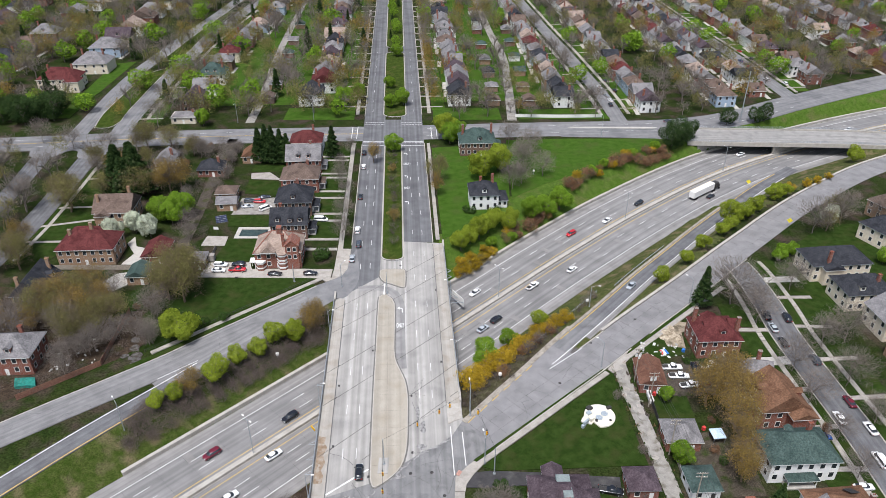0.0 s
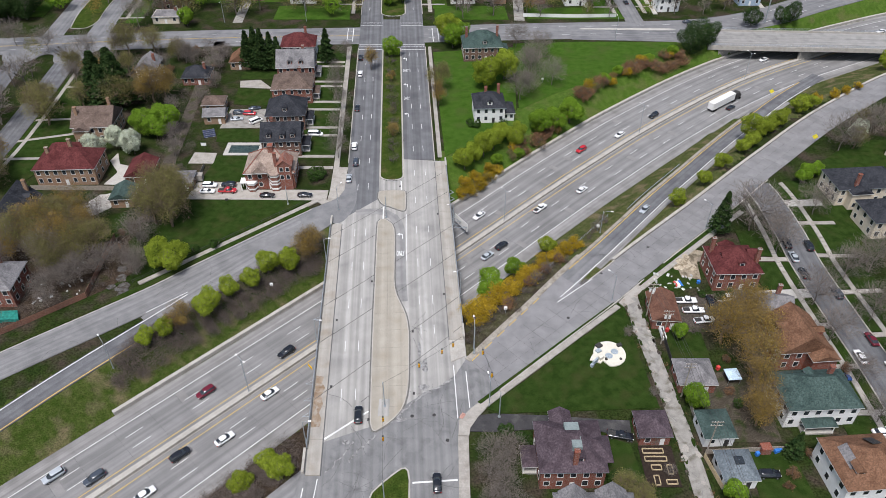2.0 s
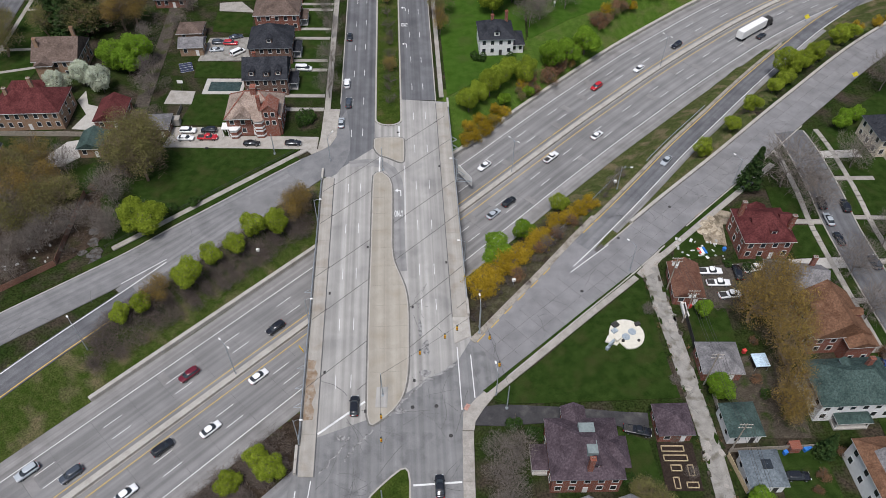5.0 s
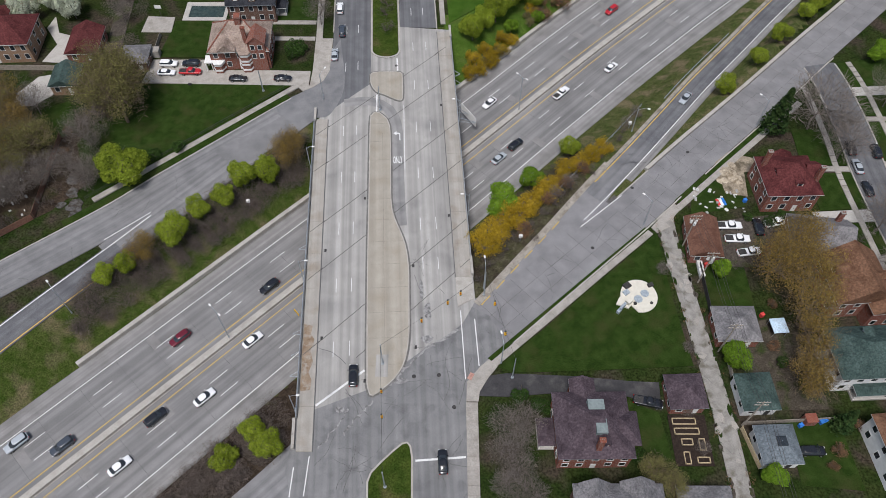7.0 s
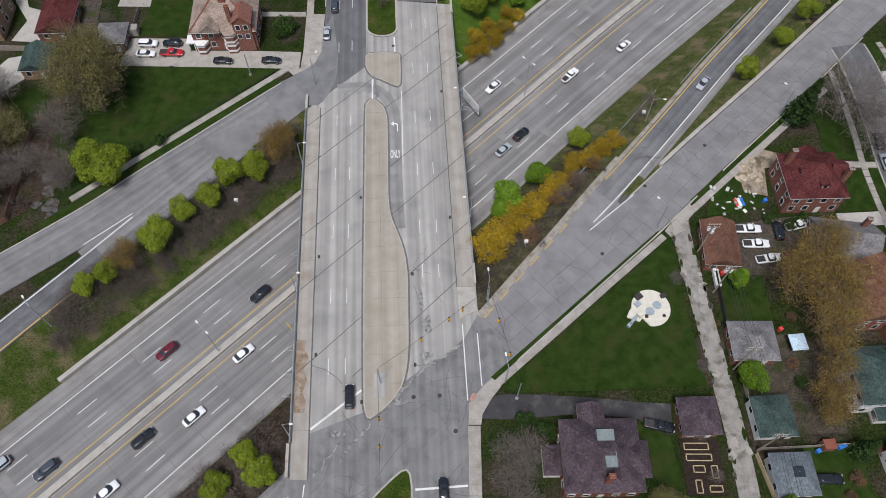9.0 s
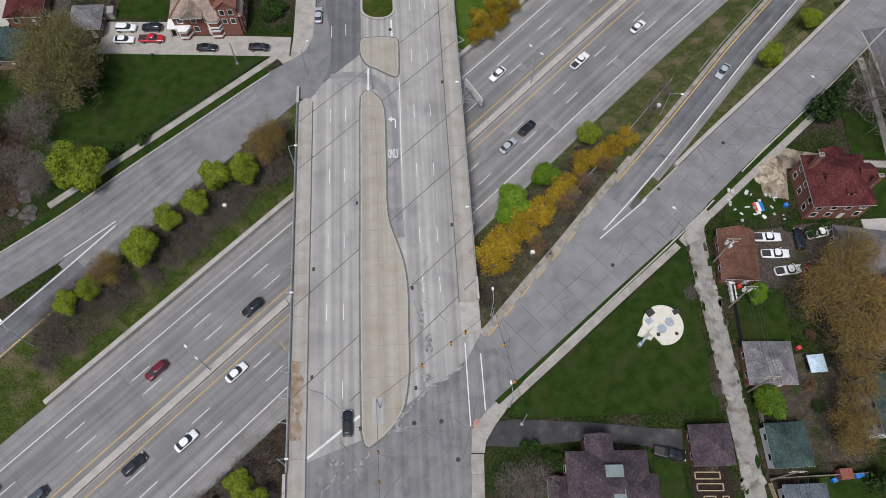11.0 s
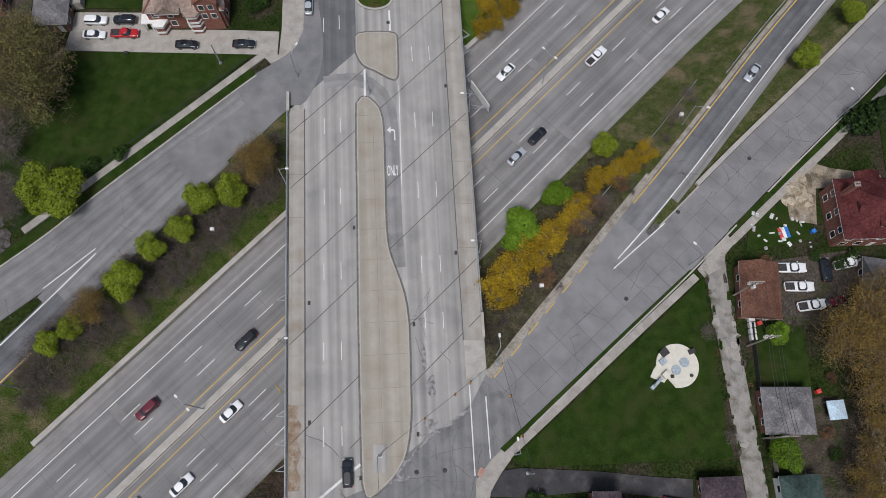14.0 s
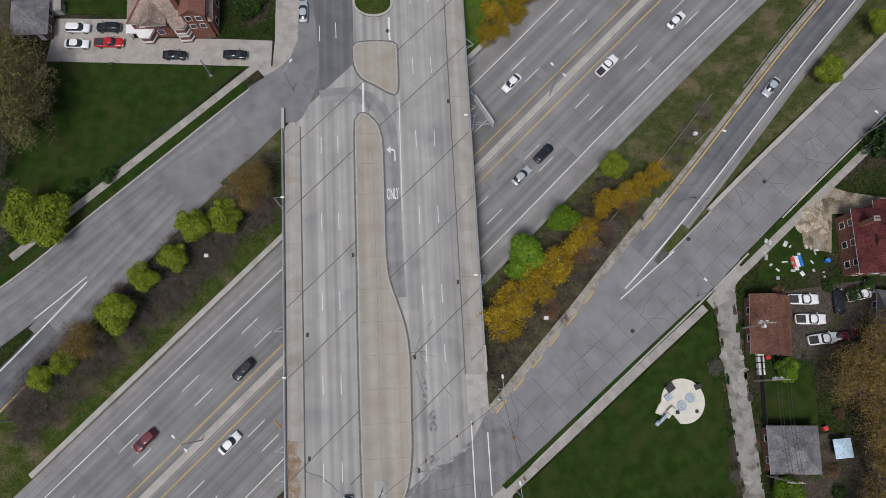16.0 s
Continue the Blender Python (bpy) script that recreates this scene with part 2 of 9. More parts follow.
M_KERB = mat("kerb_concrete", (0.36, 0.338, 0.3), (0.41, 0.386, 0.345), 1.5, 0.9, 0.2, 0.08, (0.3, 0.28, 0.245), 2.5, (0.52, 0.75), grain=0.06)
M_DRIVE = mat("driveway_concrete", (0.38, 0.36, 0.325), (0.44, 0.42, 0.383), 1.5, 0.9, 0.15, 0.08, (0.31, 0.29, 0.26), 3.0, (0.55, 0.75), grain=0.06)
M_ALLEY = mat("alley_concrete", (0.225, 0.213, 0.192), (0.3, 0.286, 0.26), 1.6, 0.92, 0.2, 0.12, (0.14, 0.127, 0.102), 2.2, (0.53, 0.7), grain=0.06)
M_FAINT = mat("faint_joint", (0.2, 0.18, 0.15), (0.25, 0.228, 0.19), 0.6, 0.9, 0.1)
M_WHITE = mat("white_road_paint", (0.6, 0.6, 0.58), (0.7, 0.7, 0.68), 1.5, 0.8, 0.05, 0.05, (0.46, 0.455, 0.445), 3.0, (0.52, 0.72), grain=0.05)
M_YELLOW = mat("yellow_road_paint", (0.52, 0.35, 0.085), (0.59, 0.41, 0.11), 1.8, 0.8, 0.05, 0.05, (0.42, 0.31, 0.12), 3.0, (0.5, 0.75), grain=0.05)
M_JOINT = mat("dark_joint_sealant", (0.085, 0.08, 0.076), (0.125, 0.118, 0.11), 0.5, 0.85, 0.1)
M_HAIR = mat("crack_grime", (0.112, 0.11, 0.108), (0.148, 0.145, 0.142), 0.4, 0.9, 0.1)
M_STEEL = mat("galvanised_steel", (0.34, 0.37, 0.39), (0.42, 0.45, 0.47), 0.6, 0.5, 0.05, metal=0.5)
M_DARKSTEEL = mat("dark_iron", (0.05, 0.05, 0.05), (0.08, 0.075, 0.07), 0.3, 0.6, 0.1, metal=0.4)
M_WOODPOLE = mat("weathered_wood", (0.26, 0.23, 0.19), (0.34, 0.3, 0.25), 0.4, 0.9, 0.3)
M_RUST = mat("rust_stained_concrete", (0.2, 0.135, 0.088), (0.3, 0.24, 0.18), 1.6, 0.9, 0.1, 0.1, (0.31, 0.275, 0.23), 1.0, (0.5, 0.66), grain=0.08)
M_GLASS = mat("dark_window_glass", (0.02, 0.025, 0.03), (0.035, 0.04, 0.045), 0.5, 0.08, 0.0, spec=0.6)
M_TRIM = mat("white_painted_trim", (0.7, 0.69, 0.66), (0.76, 0.75, 0.72), 0.6, 0.6, 0.05, grain=0.02)
M_BARK = mat("bark", (0.095, 0.08, 0.068), (0.15, 0.13, 0.11), 0.2, 0.95, 0.5)
M_TYRE = mat("tyre_rubber", (0.02, 0.02, 0.02), (0.03, 0.03, 0.03), 0.1, 0.85, 0.1)
M_RIM = mat("alloy_rim", (0.4, 0.4, 0.41), (0.5, 0.5, 0.51), 0.1, 0.35, 0.0, metal=0.8)
M_CAR = paint("car_paint")
M_LAMP_RED = mat("red_lens", (0.3, 0.01, 0.01), (0.4, 0.02, 0.02), 0.1, 0.2, 0.0)
M_LAMP_CLEAR = mat("clear_lens", (0.7, 0.7, 0.7), (0.8, 0.8, 0.8), 0.1, 0.1, 0.0)


# ---- shapes ----
def part(name, bm, material, parent=None, label=""):
    """Links a bmesh as one mesh object, under a thing or a part if given."""
    me = bpy.data.meshes.new(name)
    bm.to_mesh(me)
    bm.free()
    me.materials.append(material)
    ob = new(name, me)
    if parent:
        ob.parent = parent
    if label:
        tagged(ob, label)
    return ob


def piece(name, me, parent, m):
    """One more object on a shared mesh."""
    ob = new(name, me)
    ob.parent = parent
    ob.matrix_local = m
    return ob


def mesh(name, verts, faces, material):
    me = bpy.data.meshes.new(name)
    me.from_pydata([tuple(v) for v in verts], [], [tuple(f) for f in faces])
    me.materials.append(material)
    me.update()
    return me


def box(bm, x0, x1, y0, y1, z0, z1, m=None, bevel=0.0):
    vs = [bm.verts.new((x, y, z)) for z in (z0, z1) for y in (y0, y1) for x in (x0, x1)]
    fs = [bm.faces.new([vs[i] for i in f]) for f in ((0, 2, 3, 1), (4, 5, 7, 6), (0, 1, 5, 4), (2, 6, 7, 3), (1, 3, 7, 5), (0, 4, 6, 2))]
    if bevel:
        es = list({e for f in fs for e in f.edges})
        r = bmesh.ops.bevel(bm, geom=es, offset=bevel, segments=1, affect="EDGES")
        vs = list({v for f in r["faces"] for v in f.verts} | {v for v in vs if v.is_valid})
    if m:
        bmesh.ops.transform(bm, matrix=m, verts=vs)
    return vs


def tube(bm, a, b, r0, r1=None, n=8, cap=True):
    """A tapered round bar from a to b."""
    a, b = Vector(a), Vector(b)
    r1 = r0 if r1 is None else r1
    q = (b - a).to_track_quat("Z", "Y").to_matrix()
    rings = []
    for p, r in ((a, r0), (b, r1)):
        rings.append([bm.verts.new(p + q @ Vector((r * math.cos(k * math.tau / n), r * math.sin(k * math.tau / n), 0))) for k in range(n)])
    for k in range(n):
        bm.faces.new((rings[0][k], rings[0][(k + 1) % n], rings[1][(k + 1) % n], rings[1][k]))
    if cap:
        bm.faces.new(rings[1])
        bm.faces.new(rings[0][::-1])


def prism(bm, outline, z0, z1):
    """An outline in plan, raised from z0 to z1."""
    lo = [bm.verts.new((x, y, z0)) for x, y in outline]
    hi = [bm.verts.new((x, y, z1)) for x, y in outline]
    n = len(outline)
    top = bm.faces.new(hi)
    bm.faces.new(lo[::-1])
    for k in range(n):
        bm.faces.new((lo[k], lo[(k + 1) % n], hi[(k + 1) % n], hi[k]))
    bmesh.ops.recalc_face_normals(bm, faces=bm.faces[:])
    return top


def smooth_path(pts, step=3.0):
    """A smooth line through a few points, with its running length and left normal."""
    p = np.array(pts, float)
    p = np.vstack([2 * p[0] - p[1], p, 2 * p[-1] - p[-2]])
    out = []
    for k in range(1, len(p) - 2):
        a, b, c, d = p[k - 1:k + 3]
        n = max(2, int(np.linalg.norm(c - b) / step))
        for t in np.linspace(0, 1, n, endpoint=False):
            out.append(0.5 * (2 * b + (c - a) * t + (2 * a - 5 * b + 4 * c - d) * t * t + (3 * b - a - 3 * c + d) * t ** 3))
    out.append(p[-2])
    out = np.array(out)
    d = np.gradient(out, axis=0)
    d /= np.linalg.norm(d, axis=1)[:, None]
    u = np.concatenate([[0], np.cumsum(np.linalg.norm(np.diff(out, axis=0), axis=1))])
    return out, u, np.stack([-d[:, 1], d[:, 0]], 1)


class Line:
    """A road's centre line with a height along it."""

    def __init__(self, pts, half, heights=None, step=3.0):
        self.p, self.u, self.n = smooth_path(pts, step)
        self.half = half
        self.length = self.u[-1]
        self.spread = np.ones(len(self.u))
        if heights:
            self.z = np.interp(self.u / self.length, [h[0] for h in heights], [h[1] for h in heights])
        else:
            self.z = np.zeros(len(self.u))

    def at(self, u, o=0.0):
        o = o * np.interp(u, self.u, self.spread)
        x = np.interp(u, self.u, self.p[:, 0]) + o * np.interp(u, self.u, self.n[:, 0])
        y = np.interp(u, self.u, self.p[:, 1]) + o * np.interp(u, self.u, self.n[:, 1])
        return float(x), float(y), float(np.interp(u, self.u, self.z))

    def angle(self, u):
        return math.degrees(math.atan2(-np.interp(u, self.u, self.n[:, 0]), np.interp(u, self.u, self.n[:, 1])))

    def near(self, x, y):
        """Running length and left offset of points."""
        x, y = np.atleast_1d(x).astype(float), np.atleast_1d(y).astype(float)
        if x.size < 40:
            dx, dy = x[:, None] - self.p[None, :, 0], y[:, None] - self.p[None, :, 1]
            d = dx * dx + dy * dy
            k = d.argmin(1)
            i = np.arange(x.size)
            return self.u[k], (dx[i, k] * self.n[k, 0] + dy[i, k] * self.n[k, 1]) / self.spread[k], np.sqrt(d[i, k])
        best, uu, oo = np.full(x.shape, 1e9), np.zeros(x.shape), np.zeros(x.shape)
        for k in range(len(self.p)):
            dx, dy = x - self.p[k, 0], y - self.p[k, 1]
            d = dx * dx + dy * dy
            w = d < best
            best[w] = d[w]
            uu[w] = self.u[k]
            oo[w] = (dx * self.n[k, 0] + dy * self.n[k, 1])[w] / self.spread[k]
        return uu, oo, np.sqrt(best)


def ribbon(name, line, o0, o1, dz, material, u0=0.0, u1=None, thick=0.2, step=3.0, parent=None):
    """A strip along a line between two left offsets, with sides that go down."""
    u1 = line.length if u1 is None else u1
    us = np.linspace(u0, u1, max(2, int((u1 - u0) / step) + 1))
    v, f = [], []
    for u in us:
        for o, d in ((o0, -thick), (o0, 0), (o1, 0), (o1, -thick)):
            x, y, z = line.at(u, o)
            v.append((x, y, z + dz + d))
    for k in range(len(us) - 1):
        a, b = 4 * k, 4 * k + 4
        for i in range(3):
            f.append((a + i, b + i, b + i + 1, a + i + 1))
    e = 4 * (len(us) - 1)
    f += [(0, 1, 2, 3), (e + 3, e + 2, e + 1, e)]
    me = mesh(name, v, f, material)
    bm = bmesh.new()
    bm.from_mesh(me)
    bmesh.ops.recalc_face_normals(bm, faces=bm.faces[:])
    bm.to_mesh(me)
    bm.free()
    uv = me.uv_layers.new(name="UVMap")
    flat = [(float(us[i // 4]), (o0, o0, o1, o1)[i % 4]) for i in range(len(us) * 4)]
    uv.data.foreach_set("uv", [c for lp in me.loops for c in flat[lp.vertex_index]])
    ob = new(name, me)
    if parent:
        ob.parent = parent
    return ob


def B(s, y):
    """A place on the boulevard: s metres to the right of its own axis, at y."""
    return (s - LEAN * y, y)


AXIS = math.degrees(math.atan(LEAN))  # turn of the boulevard's grid

# ---- roads: centre lines ----
FREEWAY = Line([(-190, -17), (-130, 44.8), (-58.2, 119), (-26, 152.3), (6, 185.4), (38.4, 219.3), (55.8, 236.7), (71.5, 252), (89.7, 268.4), (109.3, 285), (132.9, 302.5), (161, 319.5), (200, 340), (245, 360), (330, 392), (470, 434)], 17.0)
FREEWAY.z[:] = -6.0
FREEWAY.spread = np.interp(FREEWAY.p[:, 0], [20, 50, 72], [1.0, 1.04, 1.06])
SERVICE_E = Line([(-6, 116), (3.2, 124.3), (18.6, 138.4), (31, 149.7), (43.6, 161.2), (61, 178.2), (82, 198), (111, 226), (149, 260.5), (198, 295), (270, 325), (380, 360)], 6.2)
RAMP_E = Line([(24, 154), (36, 167), (46.5, 179.3), (57.7, 193.1), (69.3, 207.5), (82.6, 222.9), (97.6, 240.4), (114.7, 259.3), (135.9, 281.1), (160.4, 302.6)], 3.4, [(0, 0), (0.12, 0), (0.75, -5.85), (1, -5.9)])
SERVICE_W = Line([(-31, 200.8), (-37.5, 195.6), (-44, 189.9), (-56.2, 178.8), (-67.3, 168.7), (-76, 160.3), (-86.5, 151.6), (-100, 140.8), (-109, 133.4), (-122, 123), (-170, 84)], 6.2)
RAMP_W = Line([(-44, 183.5), (-50, 177), (-58, 167.8), (-66, 158.4), (-73.9, 149), (-82.7, 138.9), (-92.4, 128), (-101.2, 117.4), (-120, 95), (-160, 48)], 3.2, [(0, 0), (0.34, 0), (1, -4.0)])
SERVICE_SW = Line([(-18, 110), (-30, 97), (-45, 82), (-90, 36), (-120, 5), (-260, -140)], 5.5)
CROSS = Line([(-330, 302), (-200, 318), (-120, 326.3), (-60, 329.5), (-22, 331.5), (40, 335.5), (90, 338), (120, 341), (150, 351), (190, 374), (255, 408), (360, 455)], 9.0)
OVERPASS = Line([(58, 331.5), (90, 330), (120, 327.5), (150, 326), (185, 324.5), (215, 321), (270, 308), (330, 290)], 8.0)
STREET_R = Line([(100.3, 219.5), (102.4, 210), (103.4, 201), (103.7, 186), (103.2, 172), (104.5, 150), (105.8, 130), (106, 100), (104, 50), (106, -120)], 4.4)
STREET_NE = Line([(90, 345), (88.5, 385), (85, 420), (80, 470), (72, 540), (60, 660)], 4.2)
STREET_FE = Line([(191, 378), (189, 415), (187.5, 450), (184, 491), (179.5, 531), (174.5, 586), (168, 680)], 4.5)
BLVD_W = Line([(-156, 330), (-158, 355), (-159, 380), (-160.5, 427), (-160.5, 461), (-159.8, 513), (-155, 572), (-146, 680)], 5.0)
BLVD_W_BACK = Line([(-176, 330), (-178, 355), (-181, 394), (-182, 432), (-180.5, 461), (-177, 520), (-172, 580), (-166, 680)], 4.5)
STREET_W = Line([(-160, 325), (-159, 303), (-157.3, 280), (-155.4, 250), (-155, 228), (-157, 190), (-163, 100), (-170, 20)], 4.6)
STREET_WW = Line([(-182, 325), (-180.5, 300), (-178.6, 286), (-176, 255), (-177, 190), (-183, 60)], 4.2)
ALLEY_NE = Line([(36, 348), (38, 400), (39, 460), (34, 520), (26, 660)], 2.4)
ALLEY_R = Line([(50.6, 161.5), (51, 150), (52, 138), (53.2, 122), (54, 108), (55, 60), (62, -120)], 1.95)
ALLEY_W = Line([(-99, 324), (-98, 300), (-95, 260), (-93, 230), (-91, 205), (-90, 192)], 2.2)
ALLEY_NW = Line([(-96, 345), (-98, 385), (-106, 480), (-114, 640)], 2.2)
BLVD = Line([B(-4.5, 30), B(-4.5, 200), B(-4.5, 420), B(-4.5, 700)], 15.0)
LOW = [(RAMP_E, 4.6), (RAMP_W, 4.2)]
FLAT = [SERVICE_E, SERVICE_W, SERVICE_SW, CROSS, BLVD, STREET_R, OVERPASS]


def ground_height(x, y):
    """Height of the ground: level, with the freeway's cutting and the ramps let into it."""
    x, y = np.asarray(x, float), np.asarray(y, float)
    shape = x.shape
    x, y = x.ravel(), y.ravel()
    u, o, _ = FREEWAY.near(x, y)
    a = np.abs(o)
    z = np.interp(o, [-33, -31, -20, -17.6, -17.0, 17.0, 18.2, 20, 31, 33], [-0.12, -0.35, -4.9, -5.95, -6.35, -6.35, -5.0, -4.6, -0.35, -0.12])
    steep = np.interp(o, [17.0, 18.2, 20, 25, 27], [-6.35, -5.0, -4.4, -0.35, -0.12])
    z = np.where((o > 17) & (x > 30), np.where(x > 50, steep, z + (steep - z) * (x - 30) / 20), z)
    z = np.where(a > 33, -0.12, z)
    for line in FLAT:
        lu, lo, d = line.near(x, y)
        inside = np.clip((line.half + 3.5 - d) / 3.0, 0, 1)
        inside = np.where(a < 18.5, 0, inside)
        z = z * (1 - inside) - 0.2 * inside
    for line, half in LOW:
        lu, lo, d = line.near(x, y)
        lz = np.interp(lu, line.u, line.z) - 0.2
        w = np.clip((half + 4.0 - d) / 4.0, 0, 1)
        w = np.where(a < 16.5, 0, w)
        z = z * (1 - w) + np.minimum(lz, 0) * w
    for line, half in LOW:
        lu, lo, d = line.near(x, y)
        lz = np.interp(lu, line.u, line.z) - 0.2
        z = np.where((d < half + 1.0), np.minimum(z, lz), z)
    return z.reshape(shape)


def gz(x, y):
    return float(ground_height(np.array([x]), np.array([y]))[0])


# ---- ground ----
def build_ground():
    def ticks(lo, hi, near0, near1, step):
        mid = list(np.arange(near0, near1 + 0.1, step))
        left, right, g = [], [], step
        v = near0
        while v > lo:
            g *= 1.25
            v -= g
            left.append(v)
        v, g = near1, step
        while v < hi:
            g *= 1.25
            v += g
            right.append(v)
        return np.array(left[::-1] + mid + right)

    xs, ys = ticks(-2500, 2500, -130, 250, 1.8), ticks(-2500, 3500, 60, 400, 1.8)
    X, Y = np.meshgrid(xs, ys)
    Z = ground_height(X, Y)
    nx, ny = len(xs), len(ys)
    v = np.stack([X.ravel(), Y.ravel(), Z.ravel()], 1)
    i = np.arange(nx * ny).reshape(ny, nx)
    f = np.stack([i[:-1, :-1].ravel(), i[:-1, 1:].ravel(), i[1:, 1:].ravel(), i[1:, :-1].ravel()], 1)
    me = mesh("ground", v.tolist(), f.tolist(), M_LOT)
    me.materials.append(M_BANK)
    me.materials.append(M_GREENBANK)
    me.materials.append(M_LITTER)
    me.materials.append(M_DRYBANK)
    me.materials.append(M_THINBANK)
    cx, cy = v[f].mean(1)[:, 0], v[f].mean(1)[:, 1]
    _, o, _ = FREEWAY.near(cx, cy)
    idx = (np.abs(o) < 34).astype(int)
    idx[(o > 0) & (o < 36) & (cx > 0)] = 2
    ramp_d = RAMP_E.near(cx, cy)[2]
    idx[((o < -17) & (o > -34) & (cx > 0)) | ((ramp_d < 11) & (o < -17))] = 4
    idx[(o < -17) & (o > -34) & (cx < -12) & (cx > -70)] = 3
    idx[(o < -18.5) & (o > -34) & (cx > 2) & (cx < 34) & (cy < 186)] = 5
    me.polygons.foreach_set("material_index", idx)
    me.polygons.foreach_set("use_smooth", [True] * len(f))
    tagged(new("ground", me), "grassy ground with worn earth patches and road banks", "ground", kind="structure")


build_ground()


def road(name, line, material, label, dz, o0=None, o1=None, u0=0.0, u1=None, thick=0.25, category="road"):
    ob = ribbon(name, line, -line.half if o0 is None else o0, line.half if o1 is None else o1, dz, material, u0, u1, thick)
    return tagged(ob, label, category, kind="structure")


def kerb(line, o, u0=0.0, u1=None, dz=0.0, w=0.3, h=0.16):
    ob = ribbon("kerb", line, o - w / 2, o + w / 2, dz + h, M_KERB, u0, u1, h + 0.2)
    return tagged(ob, "weathered pale concrete kerb along the roadway", "kerb", kind="structure")


DASHES = {}


def dash(parent, x, y, z, turn, length, width, material):
    key = (round(length, 2), round(width, 2), material.name)
    if key not in DASHES:
        bm = bmesh.new()
        box(bm, -length / 2, length / 2, -width / 2, width / 2, -0.01, 0.008)
        me = bpy.data.meshes.new("lane_dash")
        bm.to_mesh(me)
        bm.free()
        me.materials.append(material)
        DASHES[key] = me
    return piece("lane_dash", DASHES[key], parent, pose(x, y, z, 0, 0, turn))


# freeway
freeway = road("freeway", FREEWAY, M_FREEWAY, "grey concrete freeway with worn lane markings", 0.0, -13.4, 13.4, thick=0.3)

for sign in (-1, 1):
    tagged(ribbon("shoulder", FREEWAY, *sorted((sign * 13.4, sign * 17.3)), 0.01, M_EDGE, thick=0.3), "stained grey concrete freeway shoulder", "road shoulder", kind="structure")
    for o, m in ((13.15 if sign > 0 else 13.2, M_WHITE), (2.35 if sign > 0 else 2.15, M_YELLOW)):
        ribbon("edge_line", FREEWAY, sign * o - 0.09, sign * o + 0.09, 0.014, m, thick=0.02, parent=freeway)
    for lane in ((5.8, 9.5) if sign > 0 else (5.5, 9.3)):
        for k in range(2, int(FREEWAY.length / 15.24)):
            u = k * 15.24 + (13.0 if sign > 0 else 0.8)
            x, y, z = FREEWAY.at(u, sign * lane)
            if u > 100 and u < 560:
                dash(freeway, x, y, z + 0.01, FREEWAY.angle(u), 4.3, 0.14, M_WHITE)
for o0, o1, h in ((-0.85, 0.85, 0.1), (-0.7, 0.7, 0.9)):
    tagged(ribbon("median_barrier", FREEWAY, o0, o1, h, M_KERB, thick=h + 0.2), "stained concrete median barrier of the freeway", "barrier", kind="structure")
tagged(ribbon("retaining_wall", FREEWAY, 17.1, 18.1, 1.2, M_KERB, FREEWAY.near(-77.5, 124)[0][0], thick=1.6), "low pale concrete retaining wall beside the shoulder", "wall", kind="structure")

# service drives, ramps and streets
service_e = road("service_drive", SERVICE_E, M_JOINT, "cracked grey concrete service drive", -0.02, -5.05, 6.3, 9.7, 68)
road("service_drive", SERVICE_E, M_JOINT, "cracked grey concrete service drive", -0.02, -4.9, 5.2, 68)
road("exit_ramp", RAMP_E, M_STREET, "grey worn start of the ramp", 0.03, -2.75, 2.8, 16, 40)
road("exit_ramp", RAMP_E, M_RAMP, "dark asphalt ramp down to the freeway", 0.03, -2.75, 2.8, 40)
road("service_drive", SERVICE_W, M_ASPHALT_PALE, "patched pale asphalt service drive", 0.0, -3.85, 5.3)
road("entry_ramp", RAMP_W, M_ASPHALT_PALE, "grey asphalt ramp beside the service drive", 0.016, -4.6, 3.1, 4, 47)
road("entry_ramp", RAMP_W, M_RAMP, "dark asphalt ramp beside the service drive", 0.018, -3.1, 3.1, 44)
road("service_drive", SERVICE_SW, M_ASPHALT_PALE, "patched pale asphalt service drive", 0.004)
road("cross_street", CROSS, M_STREET, "wide grey asphalt cross street", 0.0)
road("overpass_approach", OVERPASS, M_STREET, "asphalt approach to the overpass", 0.012, -5, 4, 0, 60)
for line in (STREET_R, STREET_NE, STREET_FE, BLVD_W, BLVD_W_BACK, STREET_W, STREET_WW):
    road("street", line, M_RAMP if line in (STREET_R, STREET_W, STREET_WW) else M_STREET, "worn grey residential street", 0.01, u0=7.5 if line is STREET_R else 0.0)
for line in (ALLEY_NE, ALLEY_R, ALLEY_W, ALLEY_NW):
    road("alley", line, M_SOIL if line is ALLEY_W else M_ALLEY, "broken concrete alley with weeds in the cracks", 0.0, category="alley")

# the boulevard
def block(name, s0, s1, y0, y1, z0, z1, material, label="", category="", kind="structure", parent=None, bevel=0.0):
    """A block in the boulevard's grid."""
    bm = bmesh.new()
    prism(bm, [B(s0, y0), B(s1, y0), B(s1, y1), B(s0, y1)], z0, z1)
    ob = part(name, bm, material, parent)
    return tagged(ob, label, category, kind=kind) if label else ob


